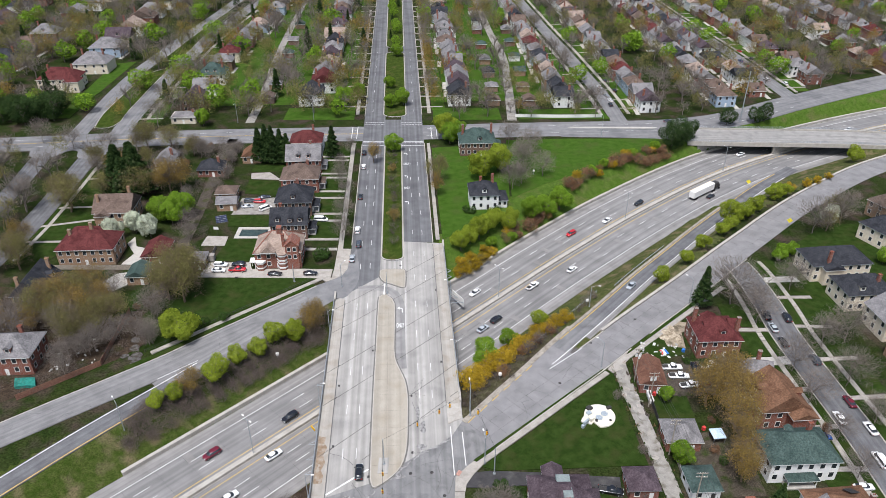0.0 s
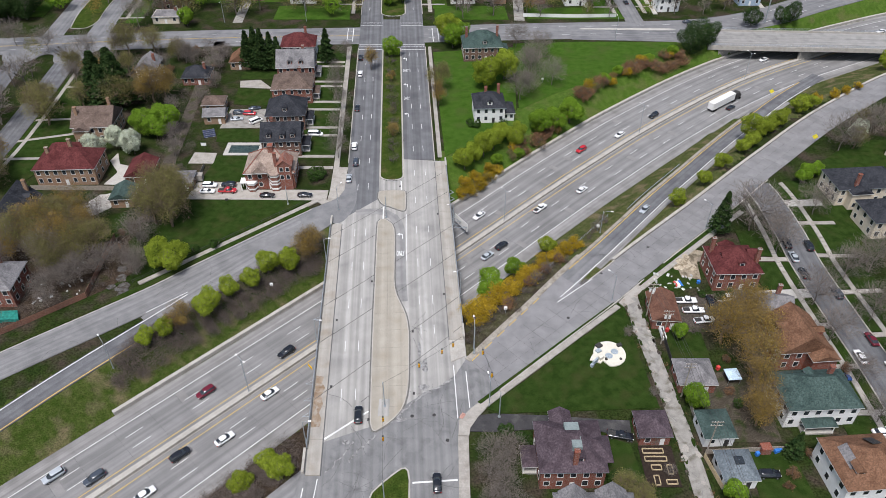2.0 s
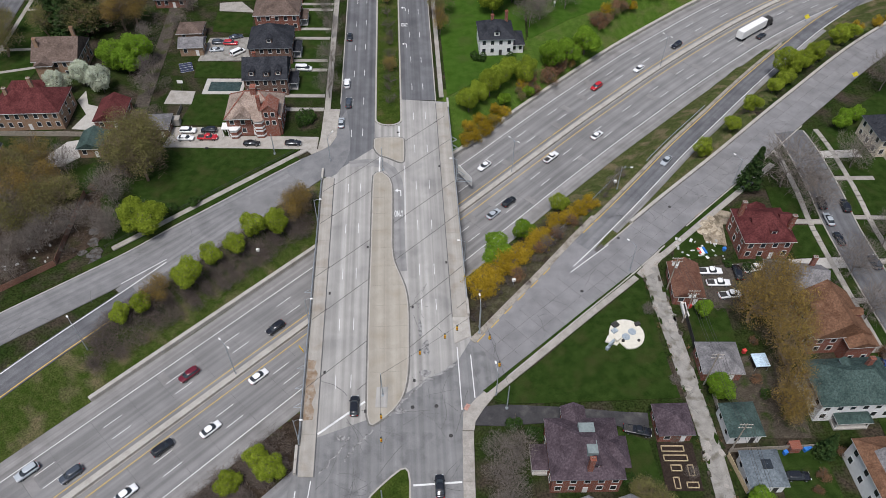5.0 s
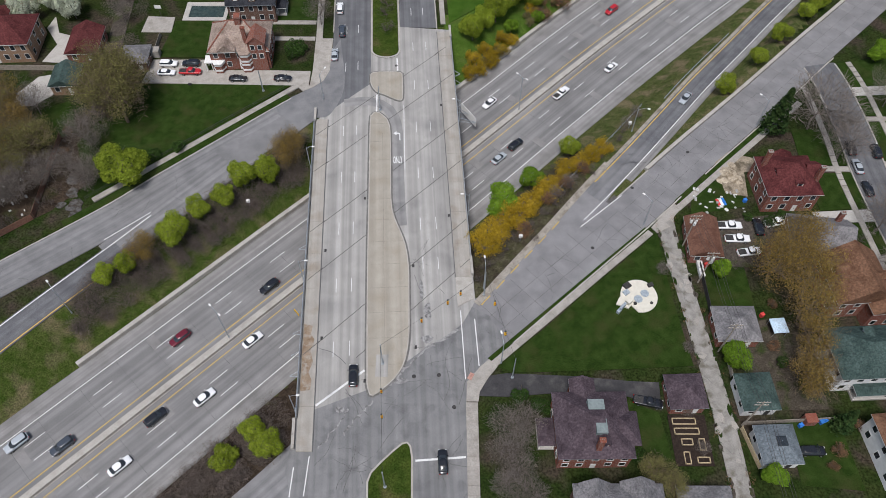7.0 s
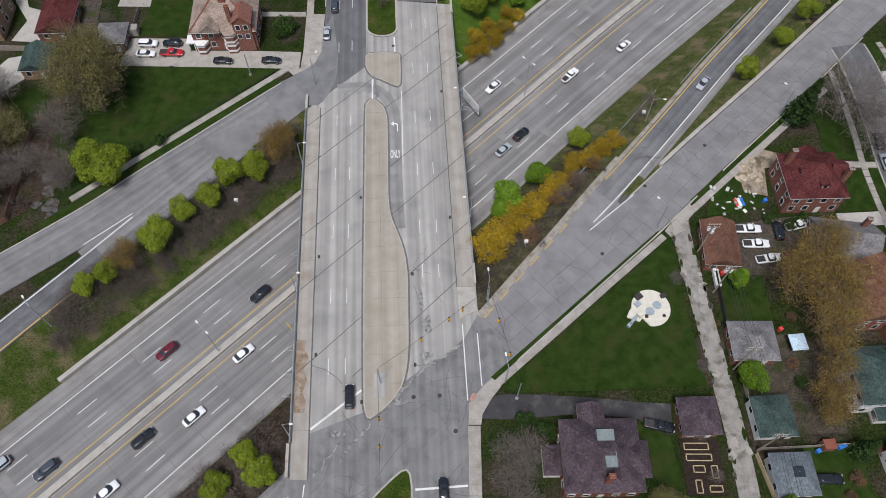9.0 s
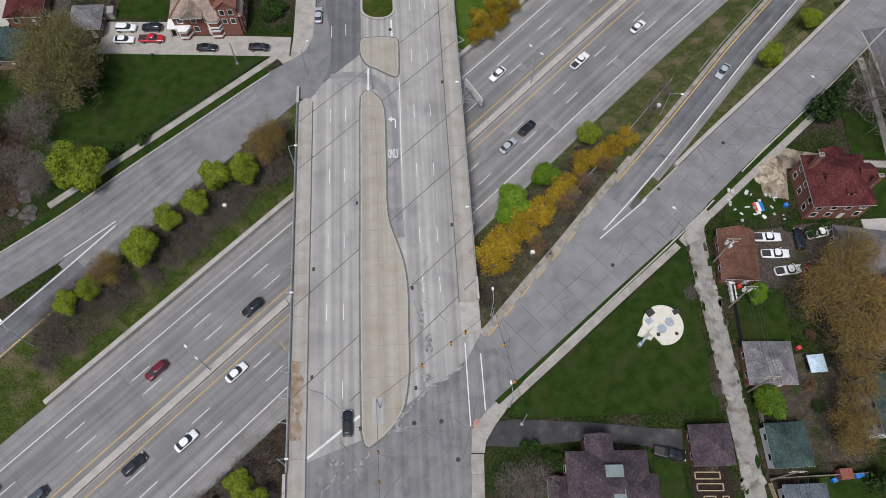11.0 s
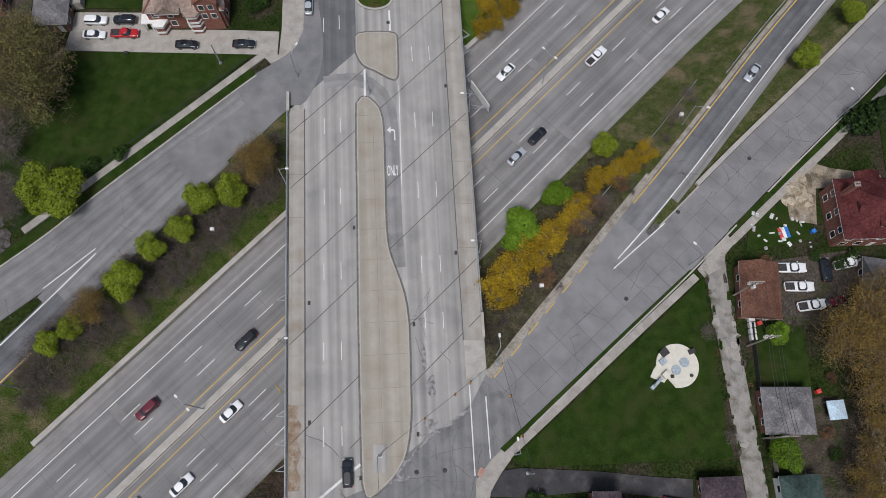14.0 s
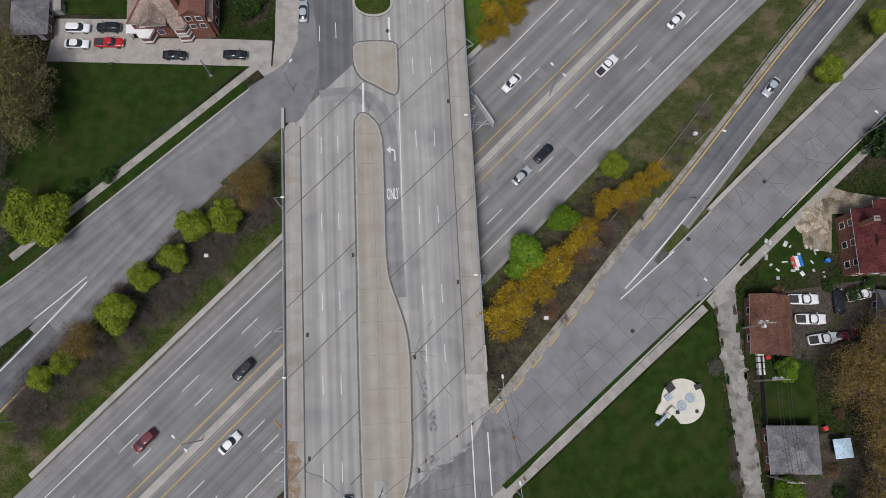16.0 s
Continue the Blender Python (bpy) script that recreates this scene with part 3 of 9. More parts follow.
def slab(name, outline, z0, z1, material, label, category, kind="structure", lip=0.0):
    """A raised area of any outline, with an optional paler kerb round it."""
    bm = bmesh.new()
    prism(bm, outline, z0, z1)
    ob = tagged(part(name, bm, material), label, category, kind=kind)
    if lip:
        q = np.array(outline, float)
        e = np.roll(q, -1, 0) - q
        e /= np.linalg.norm(e, axis=1)[:, None]
        t = e + np.roll(e, 1, 0)
        t /= np.linalg.norm(t, axis=1)[:, None]
        side = 1.0 if np.sum(q[:, 0] * np.roll(q[:, 1], -1) - np.roll(q[:, 0], -1) * q[:, 1]) > 0 else -1.0
        inner = q + np.stack([-t[:, 1], t[:, 0]], 1) * lip * side
        n = len(q)
        v = [(*p, z) for z, ps in ((z0, q), (z1 + 0.025, q), (z1 + 0.025, inner), (z1 - 0.05, inner)) for p in ps]
        f = [(r * n + k, r * n + (k + 1) % n, (r + 1) * n + (k + 1) % n, (r + 1) * n + k) for r in range(3) for k in range(n)]
        bm = bmesh.new()
        bm.from_mesh(mesh("kerb", v, f, M_KERB))
        bmesh.ops.recalc_face_normals(bm, faces=bm.faces[:])
        part("kerb", bm, M_KERB, ob)
    return ob


def rounded(outline, step=2.0):
    pts, _, _ = smooth_path(list(outline) + [outline[0]], step)
    return [tuple(p) for p in pts[:-1]]


block("boulevard", -19.1, -8.6, 186, 720, -0.3, 0.012, M_ASPHALT, "dark asphalt boulevard carriageway", "road")
block("boulevard", -0.6, 10.0, 227, 720, -0.3, 0.014, M_ASPHALT, "dark asphalt boulevard carriageway", "road")
block("boulevard", -20.4, 9.5, -300, 70, -0.3, 0.0125, M_CROSSING, "grey asphalt boulevard with a grassy median", "road")
slab("crossing", [B(-20.4, 70), B(9.5, 70), (3.85, 96), (3.9, 114.4), (4.2, 118.6), (7.2, 122.2), (12.5, 127.2), (9, 133.5), (4.5, 136.2), B(10, 139), B(-9.5, 124), B(-22.5, 113), (-30, 100.5), (-26, 88)], -0.3, 0.011, M_CROSSING, "patched and cracked grey asphalt crossing", "road")
block("boulevard", -8.6, -0.6, 198, 227, -0.3, 0.018, M_DECK, "pale concrete crossing between the median islands", "road")
block("crossing", -19.1, 10.0, 312, 349, -0.3, 0.022, M_ASPHALT, "asphalt crossing of boulevard and street", "road")
slab("junction", rounded([(-190, 324), (-190, 313), (-185.4, 303), (-176, 303), (-172, 310), (-167.5, 310), (-163.5, 302), (-154.5, 302), (-151.5, 313), (-147, 322)], 2.0), -0.2, 0.018, M_STREET, "wide asphalt junction of two streets", "road")

# ---- bridge over the freeway ----
bridge = tagged(new("bridge"), "pale concrete road bridge with steel railings", "bridge", kind="structure")
bm = bmesh.new()
prism(bm, [B(10.05, 135.6), B(13.6, 137.6), B(13.6, 142.97), B(10.05, 142.97)], -0.2, 0.19)
part("walkway_end", bm, M_KERB, bridge, "new pale concrete slab at the end of the walkway")
bm = bmesh.new()
prism(bm, [B(-22.9, 105), B(-19.3, 112.5), B(-9.3, 116.5), (-5.0, 125.2), (0.0, 128.6), (3.4, 131.5), B(13.9, 137), B(13.9, 226), B(-0.6, 227.2), B(-8.6, 204), B(-22.9, 190)], -0.35, 0.02)
part("deck", bm, M_DECK, bridge, "pale worn concrete deck")


def skew(s, off):
    """The place on the line parallel to the freeway through offset off, at s."""
    best = min(np.arange(60, 260, 0.25), key=lambda y: abs(FREEWAY.near(*B(s, y))[1][0] - off))
    return B(s, float(best))


for off, side in ((-18.6, -1), (18.6, 1)):
    bm = bmesh.new()
    a, b = Vector(skew(-22.9, off)), Vector(skew(13.9, off))
    n = Vector((-(b - a).y, (b - a).x)).normalized() * 0.6 * side
    prism(bm, [a, b, b + n, a + n], -6.5, -0.36)
    part("abutment", bm, M_SHOULDER, bridge)
bm = bmesh.new()
a, b = Vector(skew(-22.0, 0)), Vector(skew(13.0, 0))
n = Vector((-(b - a).y, (b - a).x)).normalized() * 0.45
prism(bm, [a - n, b - n, b + n, a + n], -6.2, -1.3)
part("pier_wall", bm, M_SHOULDER, bridge)
for k in range(9):
    s = -22.4 + k * 4.48
    a, b = skew(s, -18.5), skew(s, 18.5)
    bm = bmesh.new()
    prism(bm, [(a[0] - 0.25, a[1]), (a[0] + 0.25, a[1]), (b[0] + 0.25, b[1]), (b[0] - 0.25, b[1])], -1.35, -0.36)
    part("girder", bm, M_DARKSTEEL if 0 < k < 8 else M_SHOULDER, bridge)
for name, s0, s1, y0, y1 in (("walkway", -22.6, -19.5, 104, 190.5), ("walkway", 10.0, 13.6, 143, 225)):
    bm = bmesh.new()
    prism(bm, [B(s0, y0), B(s1, y0), B(s1, y1), B(s0, y1)], -0.2, 0.2)
    part(name, bm, M_DECKWALK, bridge, "tan stained concrete walkway")
    edge = s1 if s0 < 0 else s0
    bm = bmesh.new()
    prism(bm, [B(edge - 0.09, y0), B(edge + 0.09, y0), B(edge + 0.09, y1), B(edge - 0.09, y1)], 0.0, 0.206)
    part("kerb_edge", bm, M_HAIR, bridge)
    for k in range(int((y1 - y0) / 9)):
        bm = bmesh.new()
        prism(bm, [B(s0, y0 + k * 9 - 0.03), B(s1, y0 + k * 9 - 0.03), B(s1, y0 + k * 9 + 0.03), B(s0, y0 + k * 9 + 0.03)], 0.1, 0.204)
        part("slab_joint", bm, M_FAINT, bridge)
# parapet kerb, posts and rails of the two sides
for s, y0, y1 in ((-22.85, 110.6, 189.5), (13.75, 148.5, 222)):
    bm = bmesh.new()
    prism(bm, [B(s - 0.2, y0), B(s + 0.2, y0), B(s + 0.2, y1), B(s - 0.2, y1)], -0.9, 0.5)
    part("parapet", bm, M_SHOULDER, bridge)
    for z, r in ((1.55, 0.06), (1.15, 0.04), (0.8, 0.04)):
        bm = bmesh.new()
        tube(bm, (*B(s, y0), z), (*B(s, y1), z), r, n=6)
        part("rail", bm, M_STEEL, bridge, "grey-blue steel rail")
    n = int((y1 - y0) / 2.4)
    for k in range(n + 1):
        y = y0 + (y1 - y0) * k / n
        bm = bmesh.new()
        tube(bm, (*B(s, y), 0.5), (*B(s, y), 1.62), 0.06, n=6)
        part("post", bm, M_STEEL, bridge)
# end blocks of the parapets
for s, y0, y1 in ((-23.2, 104.4, 110.4), (13.75, 143.5, 148.2), (13.75, 222.2, 227), (-22.75, 189.7, 194)):
    bm = bmesh.new()
    prism(bm, [B(s - 0.28, y0), B(s + 0.28, y0), B(s + 0.28, y1), B(s - 0.28, y1)], -0.6, 0.95)
    part("end_block", bm, M_KERB, bridge, "pale concrete end block")
# skewed expansion joints across the deck
for y_w in (113, 124, 142, 155, 173, 185):
    a = Vector(B(-22.4, y_w))
    b = a + Vector((34.4, 35.2))
    if y_w < 118:
        a = a.lerp(b, 0.3)
    if y_w == 185:
        b = a.lerp(b, 0.97)
    n = Vector((-(b - a).y, (b - a).x)).normalized() * 0.07
    bm = bmesh.new()
    prism(bm, [a - n, b - n, b + n, a + n], 0.0, 0.03)
    part("expansion_joint", bm, M_JOINT, bridge)
    for s0, s1 in ((-22.4, -19.0), (10.0, 13.5)):
        t0, t1 = (s0 + 22.4) / 36.4, (s1 + 22.4) / 36.4
        if y_w < 118 and s0 < 0:
            continue
        bm = bmesh.new()
        c, d = a.lerp(b, t0), a.lerp(b, t1)
        prism(bm, [c - n, d - n, d + n, c + n], 0.15, 0.21)
        part("expansion_joint", bm, M_JOINT, bridge)

slab("service_drive", [(-58, 180), (-50.6, 174.2), (-44.4, 179.6), (-38.8, 184.7), (-34.8, 189.2), (-33.6, 191), (-40, 194), (-47, 187)], -0.2, 0.023, M_ASPHALT_PALE, "patched pale asphalt edge of the service drive", "road")
slab("junction", rounded([(-29.5, 222), (-31.4, 216), (-32.0, 208), (-34.2, 203.6), (-38.2, 200.4), (-44.6, 195.4), (-42.2, 191.6), (-38.4, 189.6), (-34.4, 189.6), (-33.2, 191.3), (-29.9, 192.4), (-27, 203)], 1.0), -0.2, 0.028, M_JUNCTION, "dark asphalt junction of the service drive", "road")
road("turn_lane", Line([(-26.5, 196.6), (-22, 197.4), (-18, 196.9), (-14.6, 194.2), (-12.6, 188.5), (-11.9, 178), (-11.4, 169), (-10.9, 162), (-10.4, 157)], 1.45, step=1.5), M_TURN, "worn grey strip of the turning lane", 0.024, thick=0.1)
# islands and medians
M_GUTTER = mat("gutter_grime", (0.13, 0.125, 0.118), (0.18, 0.172, 0.16), 0.8, 0.9, 0.2)
isl = [(-9.35, 118), (-9.4, 130), (-9.3, 150), (-9.1, 165), (-8.85, 189), (-8.4, 192.2), (-7.2, 193.4), (-5.2, 192.0), (-3.7, 188.4), (-3.6, 177), (-3.7, 165), (-3.2, 160.2), (-2.2, 156.8), (-0.75, 152), (-0.1, 146), (-0.25, 136), (-0.5, 128.5), (-1.4, 123.2), (-2.9, 120), (-5.2, 117.4), (-8.1, 115.2), (-9.0, 116.2)]
ISLE = [B(*q) for q in isl]
islands = slab("traffic_island", rounded(ISLE, 2.5), -0.2, 0.18, M_ISLAND, "long tan concrete traffic island with rounded ends", "traffic island", lip=0.25)
for y in np.arange(122, 190, 6.1):
    e0 = float(np.interp(y, [118, 123, 132, 150, 157, 163, 172, 190], [-2.6, -0.9, 0.1, -0.1, -1.3, -2.9, -3.4, -4.2]))
    dash(islands, *B((e0 - 9.2) / 2, y), 0.182, AXIS, e0 + 9.2 - 0.7, 0.05, M_FAINT)
dash(islands, *B(-5.6, 153), 0.183, 90 + AXIS, 66, 0.06, M_FAINT)


def ring_gutter(out):
    q = np.array(out)
    e = np.roll(q, -1, 0) - np.roll(q, 1, 0)
    e /= np.linalg.norm(e, axis=1)[:, None]
    side = 1.0 if np.sum(q[:, 0] * np.roll(q[:, 1], -1) - np.roll(q[:, 0], -1) * q[:, 1]) > 0 else -1.0
    slab("gutter", [tuple(p) for p in q + np.stack([e[:, 1], -e[:, 0]], 1) * 0.38 * side], -0.1, 0.029, M_GUTTER, "dark grimy gutter round the traffic island", "gutter")


ring_gutter(rounded(ISLE, 2.5))
isl = [(-8.7, 207.2), (-8.6, 203.6), (-7.2, 200.8), (-5.0, 199.6), (-1.6, 197.6), (-0.4, 197.8), (-0.1, 200), (-0.05, 206.6), (-0.6, 208.3), (-4.5, 208.6), (-8.0, 208.2)]
ring_gutter(rounded([B(*q) for q in isl], 1.2))
slab("traffic_island", rounded([B(*q) for q in isl], 1.2), -0.2, 0.18, M_ISLAND, "small tan concrete traffic island", "traffic island", lip=0.25)


def median(s0, s1, y0, y1, material, label):
    r = (s1 - s0) / 2
    out = [B(s0 + r + r * math.cos(math.radians(a)), y0 + r * 0.75 + r * 0.75 * math.sin(math.radians(a))) for a in range(180, 361, 15)]
    out += [B(s0 + r + r * math.cos(math.radians(a)), y1 - r * 0.75 + r * 0.75 * math.sin(math.radians(a))) for a in range(0, 181, 15)]
    return slab("median", out, -0.2, 0.17, material, label, "median", lip=0.5)


median(-8.6, -0.4, 214, 318.5, M_GRASS, "grassy boulevard median with a concrete kerb")
median(-9.8, 2.2, 352.5, 470, M_GRASS, "grassy boulevard median with a concrete kerb")
median(-9.8, 2.2, 480, 700, M_GRASS, "grassy boulevard median with a concrete kerb")
slab("median", [(10, -300), (2, -300), (-14.5, 93), (-14.8, 98.4), (-14.2, 100.2), (-12.6, 102.0), (-10.4, 104.2), (-8.5, 105.8), (-7.4, 106.0), (-6.7, 105.2), (-6.3, 103), (-6.1, 93)][::-1], -0.2, 0.17, M_GRASS, "grassy boulevard median with a concrete kerb", "median", lip=0.35)

# lane markings of the boulevard
marks = tagged(new("lane_marking"), "white painted lane lines on the boulevard", "road marking", kind="structure")
for s, drift, y0, y1 in ((-16.2, 0.0115, 125.5, 192), (-12.9, 0.0105, 125.7, 192), (2.9, 0.003, 157.6, 222), (6.5, 0.003, 157.8, 222), (-15.4, 0, 210.3, 318), (-12.1, 0, 211, 318), (3.0, 0, 234, 318), (6.4, 0, 234, 318), (-15.2, 0, 362, 470), (5.8, 0, 362, 470)):
    y = y0
    while y < y1:
        dash(marks, *B(s + (y - y0) * drift, y), 0.03, 90 + AXIS, 3.4, 0.14, M_WHITE)
        y += 15.3
for s in (3.05, 6.45):
    dash(marks, *B(s, 146.8), 0.03, 90 + AXIS, 3.2, 0.14, M_WHITE)
for s0, y0, s1, y1, w in ((-19.3, 113.2, -9.75, 120.8, 0.45), (-0.1, 102.4, 9.4, 103.1, 0.4), (-7.1, 193.6, -7.0, 199.8, 0.4), (-1.35, 209.0, -1.4, 214.0, 0.4), (-0.27, 173.8, 0.0, 196, 0.14), (10.5, 118.9, 10.55, 134.7, 0.22), (13.45, 121.8, 13.4, 132.7, 0.22), (-18.8, 320.5, -8.8, 320.5, 0.4), (0, 320.5, 9.8, 320.5, 0.4)):
    a, b = Vector(B(s0, y0)), Vector(B(s1, y1))
    m = (a + b) / 2
    d = b - a
    dash(marks, m.x, m.y, 0.034, math.degrees(math.atan2(d.y, d.x)), d.length, w, M_WHITE)
# crosswalks of the far crossing
for y in (315.6, 319.0, 342.0, 344.8):
    for s0, s1 in ((-18.8, -8.8), (-0.4, 9.8)):
        a, b = Vector(B(s0, y)), Vector(B(s1, y))
        dash(marks, *((a + b) / 2), 0.036, math.degrees(math.atan2((b - a).y, (b - a).x)), (b - a).length, 0.3, M_WHITE)
for s in (-24.5, -22.0, 14.0, 16.5):
    a = B(s, 331.5)
    dash(marks, *a, 0.036, 90 + AXIS, 15, 0.3, M_WHITE)
# the turn arrow and its word
bm = bmesh.new()
prism(bm, [(0.35, -1.6), (0.6, -1.6), (0.6, 0.55), (0.2, 0.95), (-0.3, 0.95), (-0.3, 1.5), (-1.1, 0.75), (-0.3, 0.0), (-0.3, 0.55), (0.1, 0.55), (0.35, 0.35)], 0.0, 0.036)
arrow = part("turn_arrow", bm, M_WHITE, marks)
arrow.matrix_local = pose(*B(-1.75, 185.2), 0, 0, 0, AXIS)
word = bpy.data.curves.new("word", "FONT")
word.body, word.size, word.align_x, word.extrude = "ONLY", 1.0, "CENTER", 0.004
word.offset = 0.016
word_ob = bpy.data.objects.new("word_only", word)
tmp = bpy.data.meshes.new_from_object(word_ob)
bpy.data.objects.remove(word_ob)
tmp.transform(Matrix.Diagonal((0.85, 3.1, 1, 1)))
tmp.materials.append(M_WHITE)
wo = new("word_only", tmp)
wo.parent = marks
wo.matrix_local = pose(*B(-1.95, 176.0), 0.036, 0, 0, AXIS)
for y in (258, 282, 306):
    piece("turn_arrow", arrow.data, marks, pose(*B(1.3, y), 0, 0, 0, AXIS))
for y in (270, 294):
    piece("word_only", tmp, marks, pose(*B(1.3, y), 0.036, 0, 0, AXIS))

# edge lines of the ramps
for line, o, m, u0, u1 in ((RAMP_E, 2.3, M_YELLOW, 20, 190), (RAMP_E, -2.5, M_WHITE, 9, 190), (RAMP_W, -2.7, M_WHITE, 34, 160), (RAMP_W, 2.7, M_YELLOW, 46, 160)):
    ribbon("edge_line", line, o - 0.12, o + 0.12, 0.045, m, u0, u1, 0.02, parent=marks)
for p, q in (((31.0, 156.9), (41.6, 166.1)), ((-68.6, 160.6), (-77.4, 152.7)), ((-28.7, 95.6), (-28.5, 101.1)), ((-26.1, 95.8), (-25.8, 103.2))):
    a, b = Vector(p), Vector(q)
    dash(marks, *((a + b) / 2), 0.05, math.degrees(math.atan2((b - a).y, (b - a).x)), (b - a).length, 0.2, M_WHITE)
for line, o, u0, u1 in ((CROSS, 0.25, 60, 300), (CROSS, -0.25, 60, 300)):
    ribbon("edge_line", line, o - 0.06, o + 0.06, 0.02, M_YELLOW, u0, u1, 0.02, parent=marks)
for k in range(38):
    for o in (4.4, -4.4):
        x, y, z = CROSS.at(70 + k * 12.2, o)
        if not -38 < x < -8:
            dash(marks, x, y, 0.022, CROSS.angle(70 + k * 12.2), 3.4, 0.14, M_WHITE)

# kerbs
M_TANKERB = mat("tan_kerb", (0.27, 0.245, 0.205), (0.33, 0.302, 0.258), 1.2, 0.9, 0.3, 0.1, (0.19, 0.165, 0.13), 2.0, (0.5, 0.7))
kerb(SERVICE_E, -5.2, 22, 79)
kerb(SERVICE_E, -5.2, 89, 150)
kerb(SERVICE_E, 5.25, 68, 80)
STRIP = Line([(6.6, 136.2), (16.2, 147.8), (24.0, 157.0), RAMP_E.at(14, 2.9)[:2], RAMP_E.at(22, 3.15)[:2], RAMP_E.at(27, 3.2)[:2]], 0.55)
slab("ramp_taper", [SERVICE_E.at(u, 6.15)[:2] for u in (16, 24, 32, 40, 48, 56, 64)] + [RAMP_E.at(u, o)[:2] for u, o in ((23, -2.7), (23, 2.9), (18, 2.9), (14, 2.8))] + [(24.2, 156.6), (16.4, 147.4), (8.4, 138.6), (6.1, 137.6), (4.0, 135.4)], -0.3, 0.004, M_SERVICE, "grey concrete taper between drive and ramp", "road")
tagged(ribbon("kerb_strip", STRIP, -0.6, 0.95, 0.12, M_TANKERB, 0, None, 0.4), "wide dusty concrete strip beside the ramp", "kerb", kind="structure")
tagged(ribbon("kerb_strip", RAMP_E, 2.75, 3.6, 0.12, M_TANKERB, 26, 150, 0.4), "wide dusty concrete strip beside the ramp", "kerb", kind="structure")
tagged(ribbon("shoulder", RAMP_E, -4.3, -2.7, 0.02, M_EDGE, 26, 170, 0.3), "dusty shoulder of the ramp", "road shoulder", kind="structure")
for k in range(6):
    x, y, z = STRIP.at(2 + k * 5.2, -0.8)
    dash(marks, x, y, 0.035, STRIP.angle(2 + k * 5.2), 3.0, 0.2, M_YELLOW)
tagged(ribbon("low_wall", SERVICE_E, 5.3, 6.2, 0.4, M_KERB, 80, 320, 0.9), "low pale concrete wall between ramp and service drive", "wall", kind="structure")
kerb(SERVICE_W, -3.95, 9)
kerb(STREET_R, 4.5, 8)
kerb(STREET_R, -4.5, 8)
for o in (14.6, -14.6):
    kerb(BLVD, o, 196, 288)
    kerb(BLVD, o, 326, 640)


def walkway(line, o0, o1, u0, u1, label="pale concrete sidewalk in square slabs", pitch=1.8, dz=0.1):
    """A sidewalk of single slabs, each with its own edge."""
    top = tagged(new("sidewalk"), label, "sidewalk", kind="structure")
    n = int((u1 - u0) / pitch)
    me = None
    for k in range(n):
        u = u0 + (k + 0.5) * pitch
        x, y, z = line.at(u, (o0 + o1) / 2)
        if me is None:
            bm = bmesh.new()
            box(bm, -pitch / 2 + 0.015, pitch / 2 - 0.015, -abs(o1 - o0) / 2, abs(o1 - o0) / 2, -0.2, dz)
            me = bpy.data.meshes.new("paving_slab")
            bm.to_mesh(me)
            bm.free()
            me.materials.append(M_WALK)
        piece("paving_slab", me, top, pose(x, y, z + random.uniform(-0.01, 0.01), 0, 0, line.angle(u)))
    return top


WALK_E = Line([(9.2, 121.9), (21.9, 133.2), (34.6, 144.6), (47.6, 156.1)], 1)
WALK_E_FAR = Line([(54.3, 162.3), (70.9, 177.6), (93.9, 198.6)], 1)
WALK_W = Line([(-38.8, 203.6), (-55, 189.1), (-71.4, 174.5), (-84.5, 162.8)], 1)
tagged(ribbon("verge", WALK_E, 0.8, 1.75, 0.06, M_LAWN, 0.5, 50.5, 0.3), "narrow grass verge beside the sidewalk", "verge", kind="structure")
tagged(ribbon("verge", SERVICE_W, -6.25, -4.05, 0.06, M_LAWN, 9, 72, 0.3), "narrow grass verge beside the sidewalk", "verge", kind="structure")
tagged(ribbon("verge", WALK_E_FAR, 0.8, 2.0, 0.06, M_LAWN, 1.5, 53, 0.3), "narrow grass verge beside the sidewalk", "verge", kind="structure")
walkway(WALK_E, -0.75, 0.75, 0, 52)
tagged(ribbon("sidewalk", Line([(17, -300), (5.0, 60)], 1), -0.9, 0.9, 0.1, M_WALK, thick=0.3), "pale concrete sidewalk along the boulevard", "sidewalk", kind="structure")
walkway(Line([(5.0, 60), (5.0, 100), (5.0, 116)], 1), -1.15, 1.15, 0, 54)
slab("sidewalk_corner", [(-31.6, 222), (-31.5, 213.7), (-31.4, 209), (-32.7, 205), (-34.9, 202.7), (-37.7, 200.9), (-39.6, 202.9), (-36.2, 203.1), (-36.0, 209), (-36.4, 222)], -0.2, 0.105, M_WALK, "pale concrete corner pavement by the drive", "sidewalk")
slab("sidewalk_corner", [(3.9, 114.2), (4.1, 118.3), (7.0, 121.8), (8.7, 123.3), (10.4, 121.8), (8.4, 119.2), (6.6, 116.2), (6.3, 114.2)], -0.2, 0.11, M_WALK, "pale concrete corner pavement", "sidewalk")
slab("alley_apron", [(47.2, 156.8), (53.6, 163.9), (55.0, 162.2), (52.9, 159.8), (52.4, 157.5), (48.4, 155.2)], -0.2, 0.03, M_WALK, "cracked concrete apron of the alley", "pavement")
walkway(WALK_E_FAR, -0.75, 0.75, 0, 53.5)
walkway(WALK_W, -0.75, 0.75, 0, 61)
walkway(STREET_W, 6.6, 8.0, 28, 112)
walkway(STREET_R, -8.4, -7.0, 16, 150, pitch=1.8)
walkway(STREET_R, 7.7, 9.1, 8, 150, pitch=1.8)
walkway(BLVD, 17.6, 19.4, 190, 290, pitch=2.5)
walkway(BLVD, -17.2, -15.8, 198, 290, pitch=2.5)
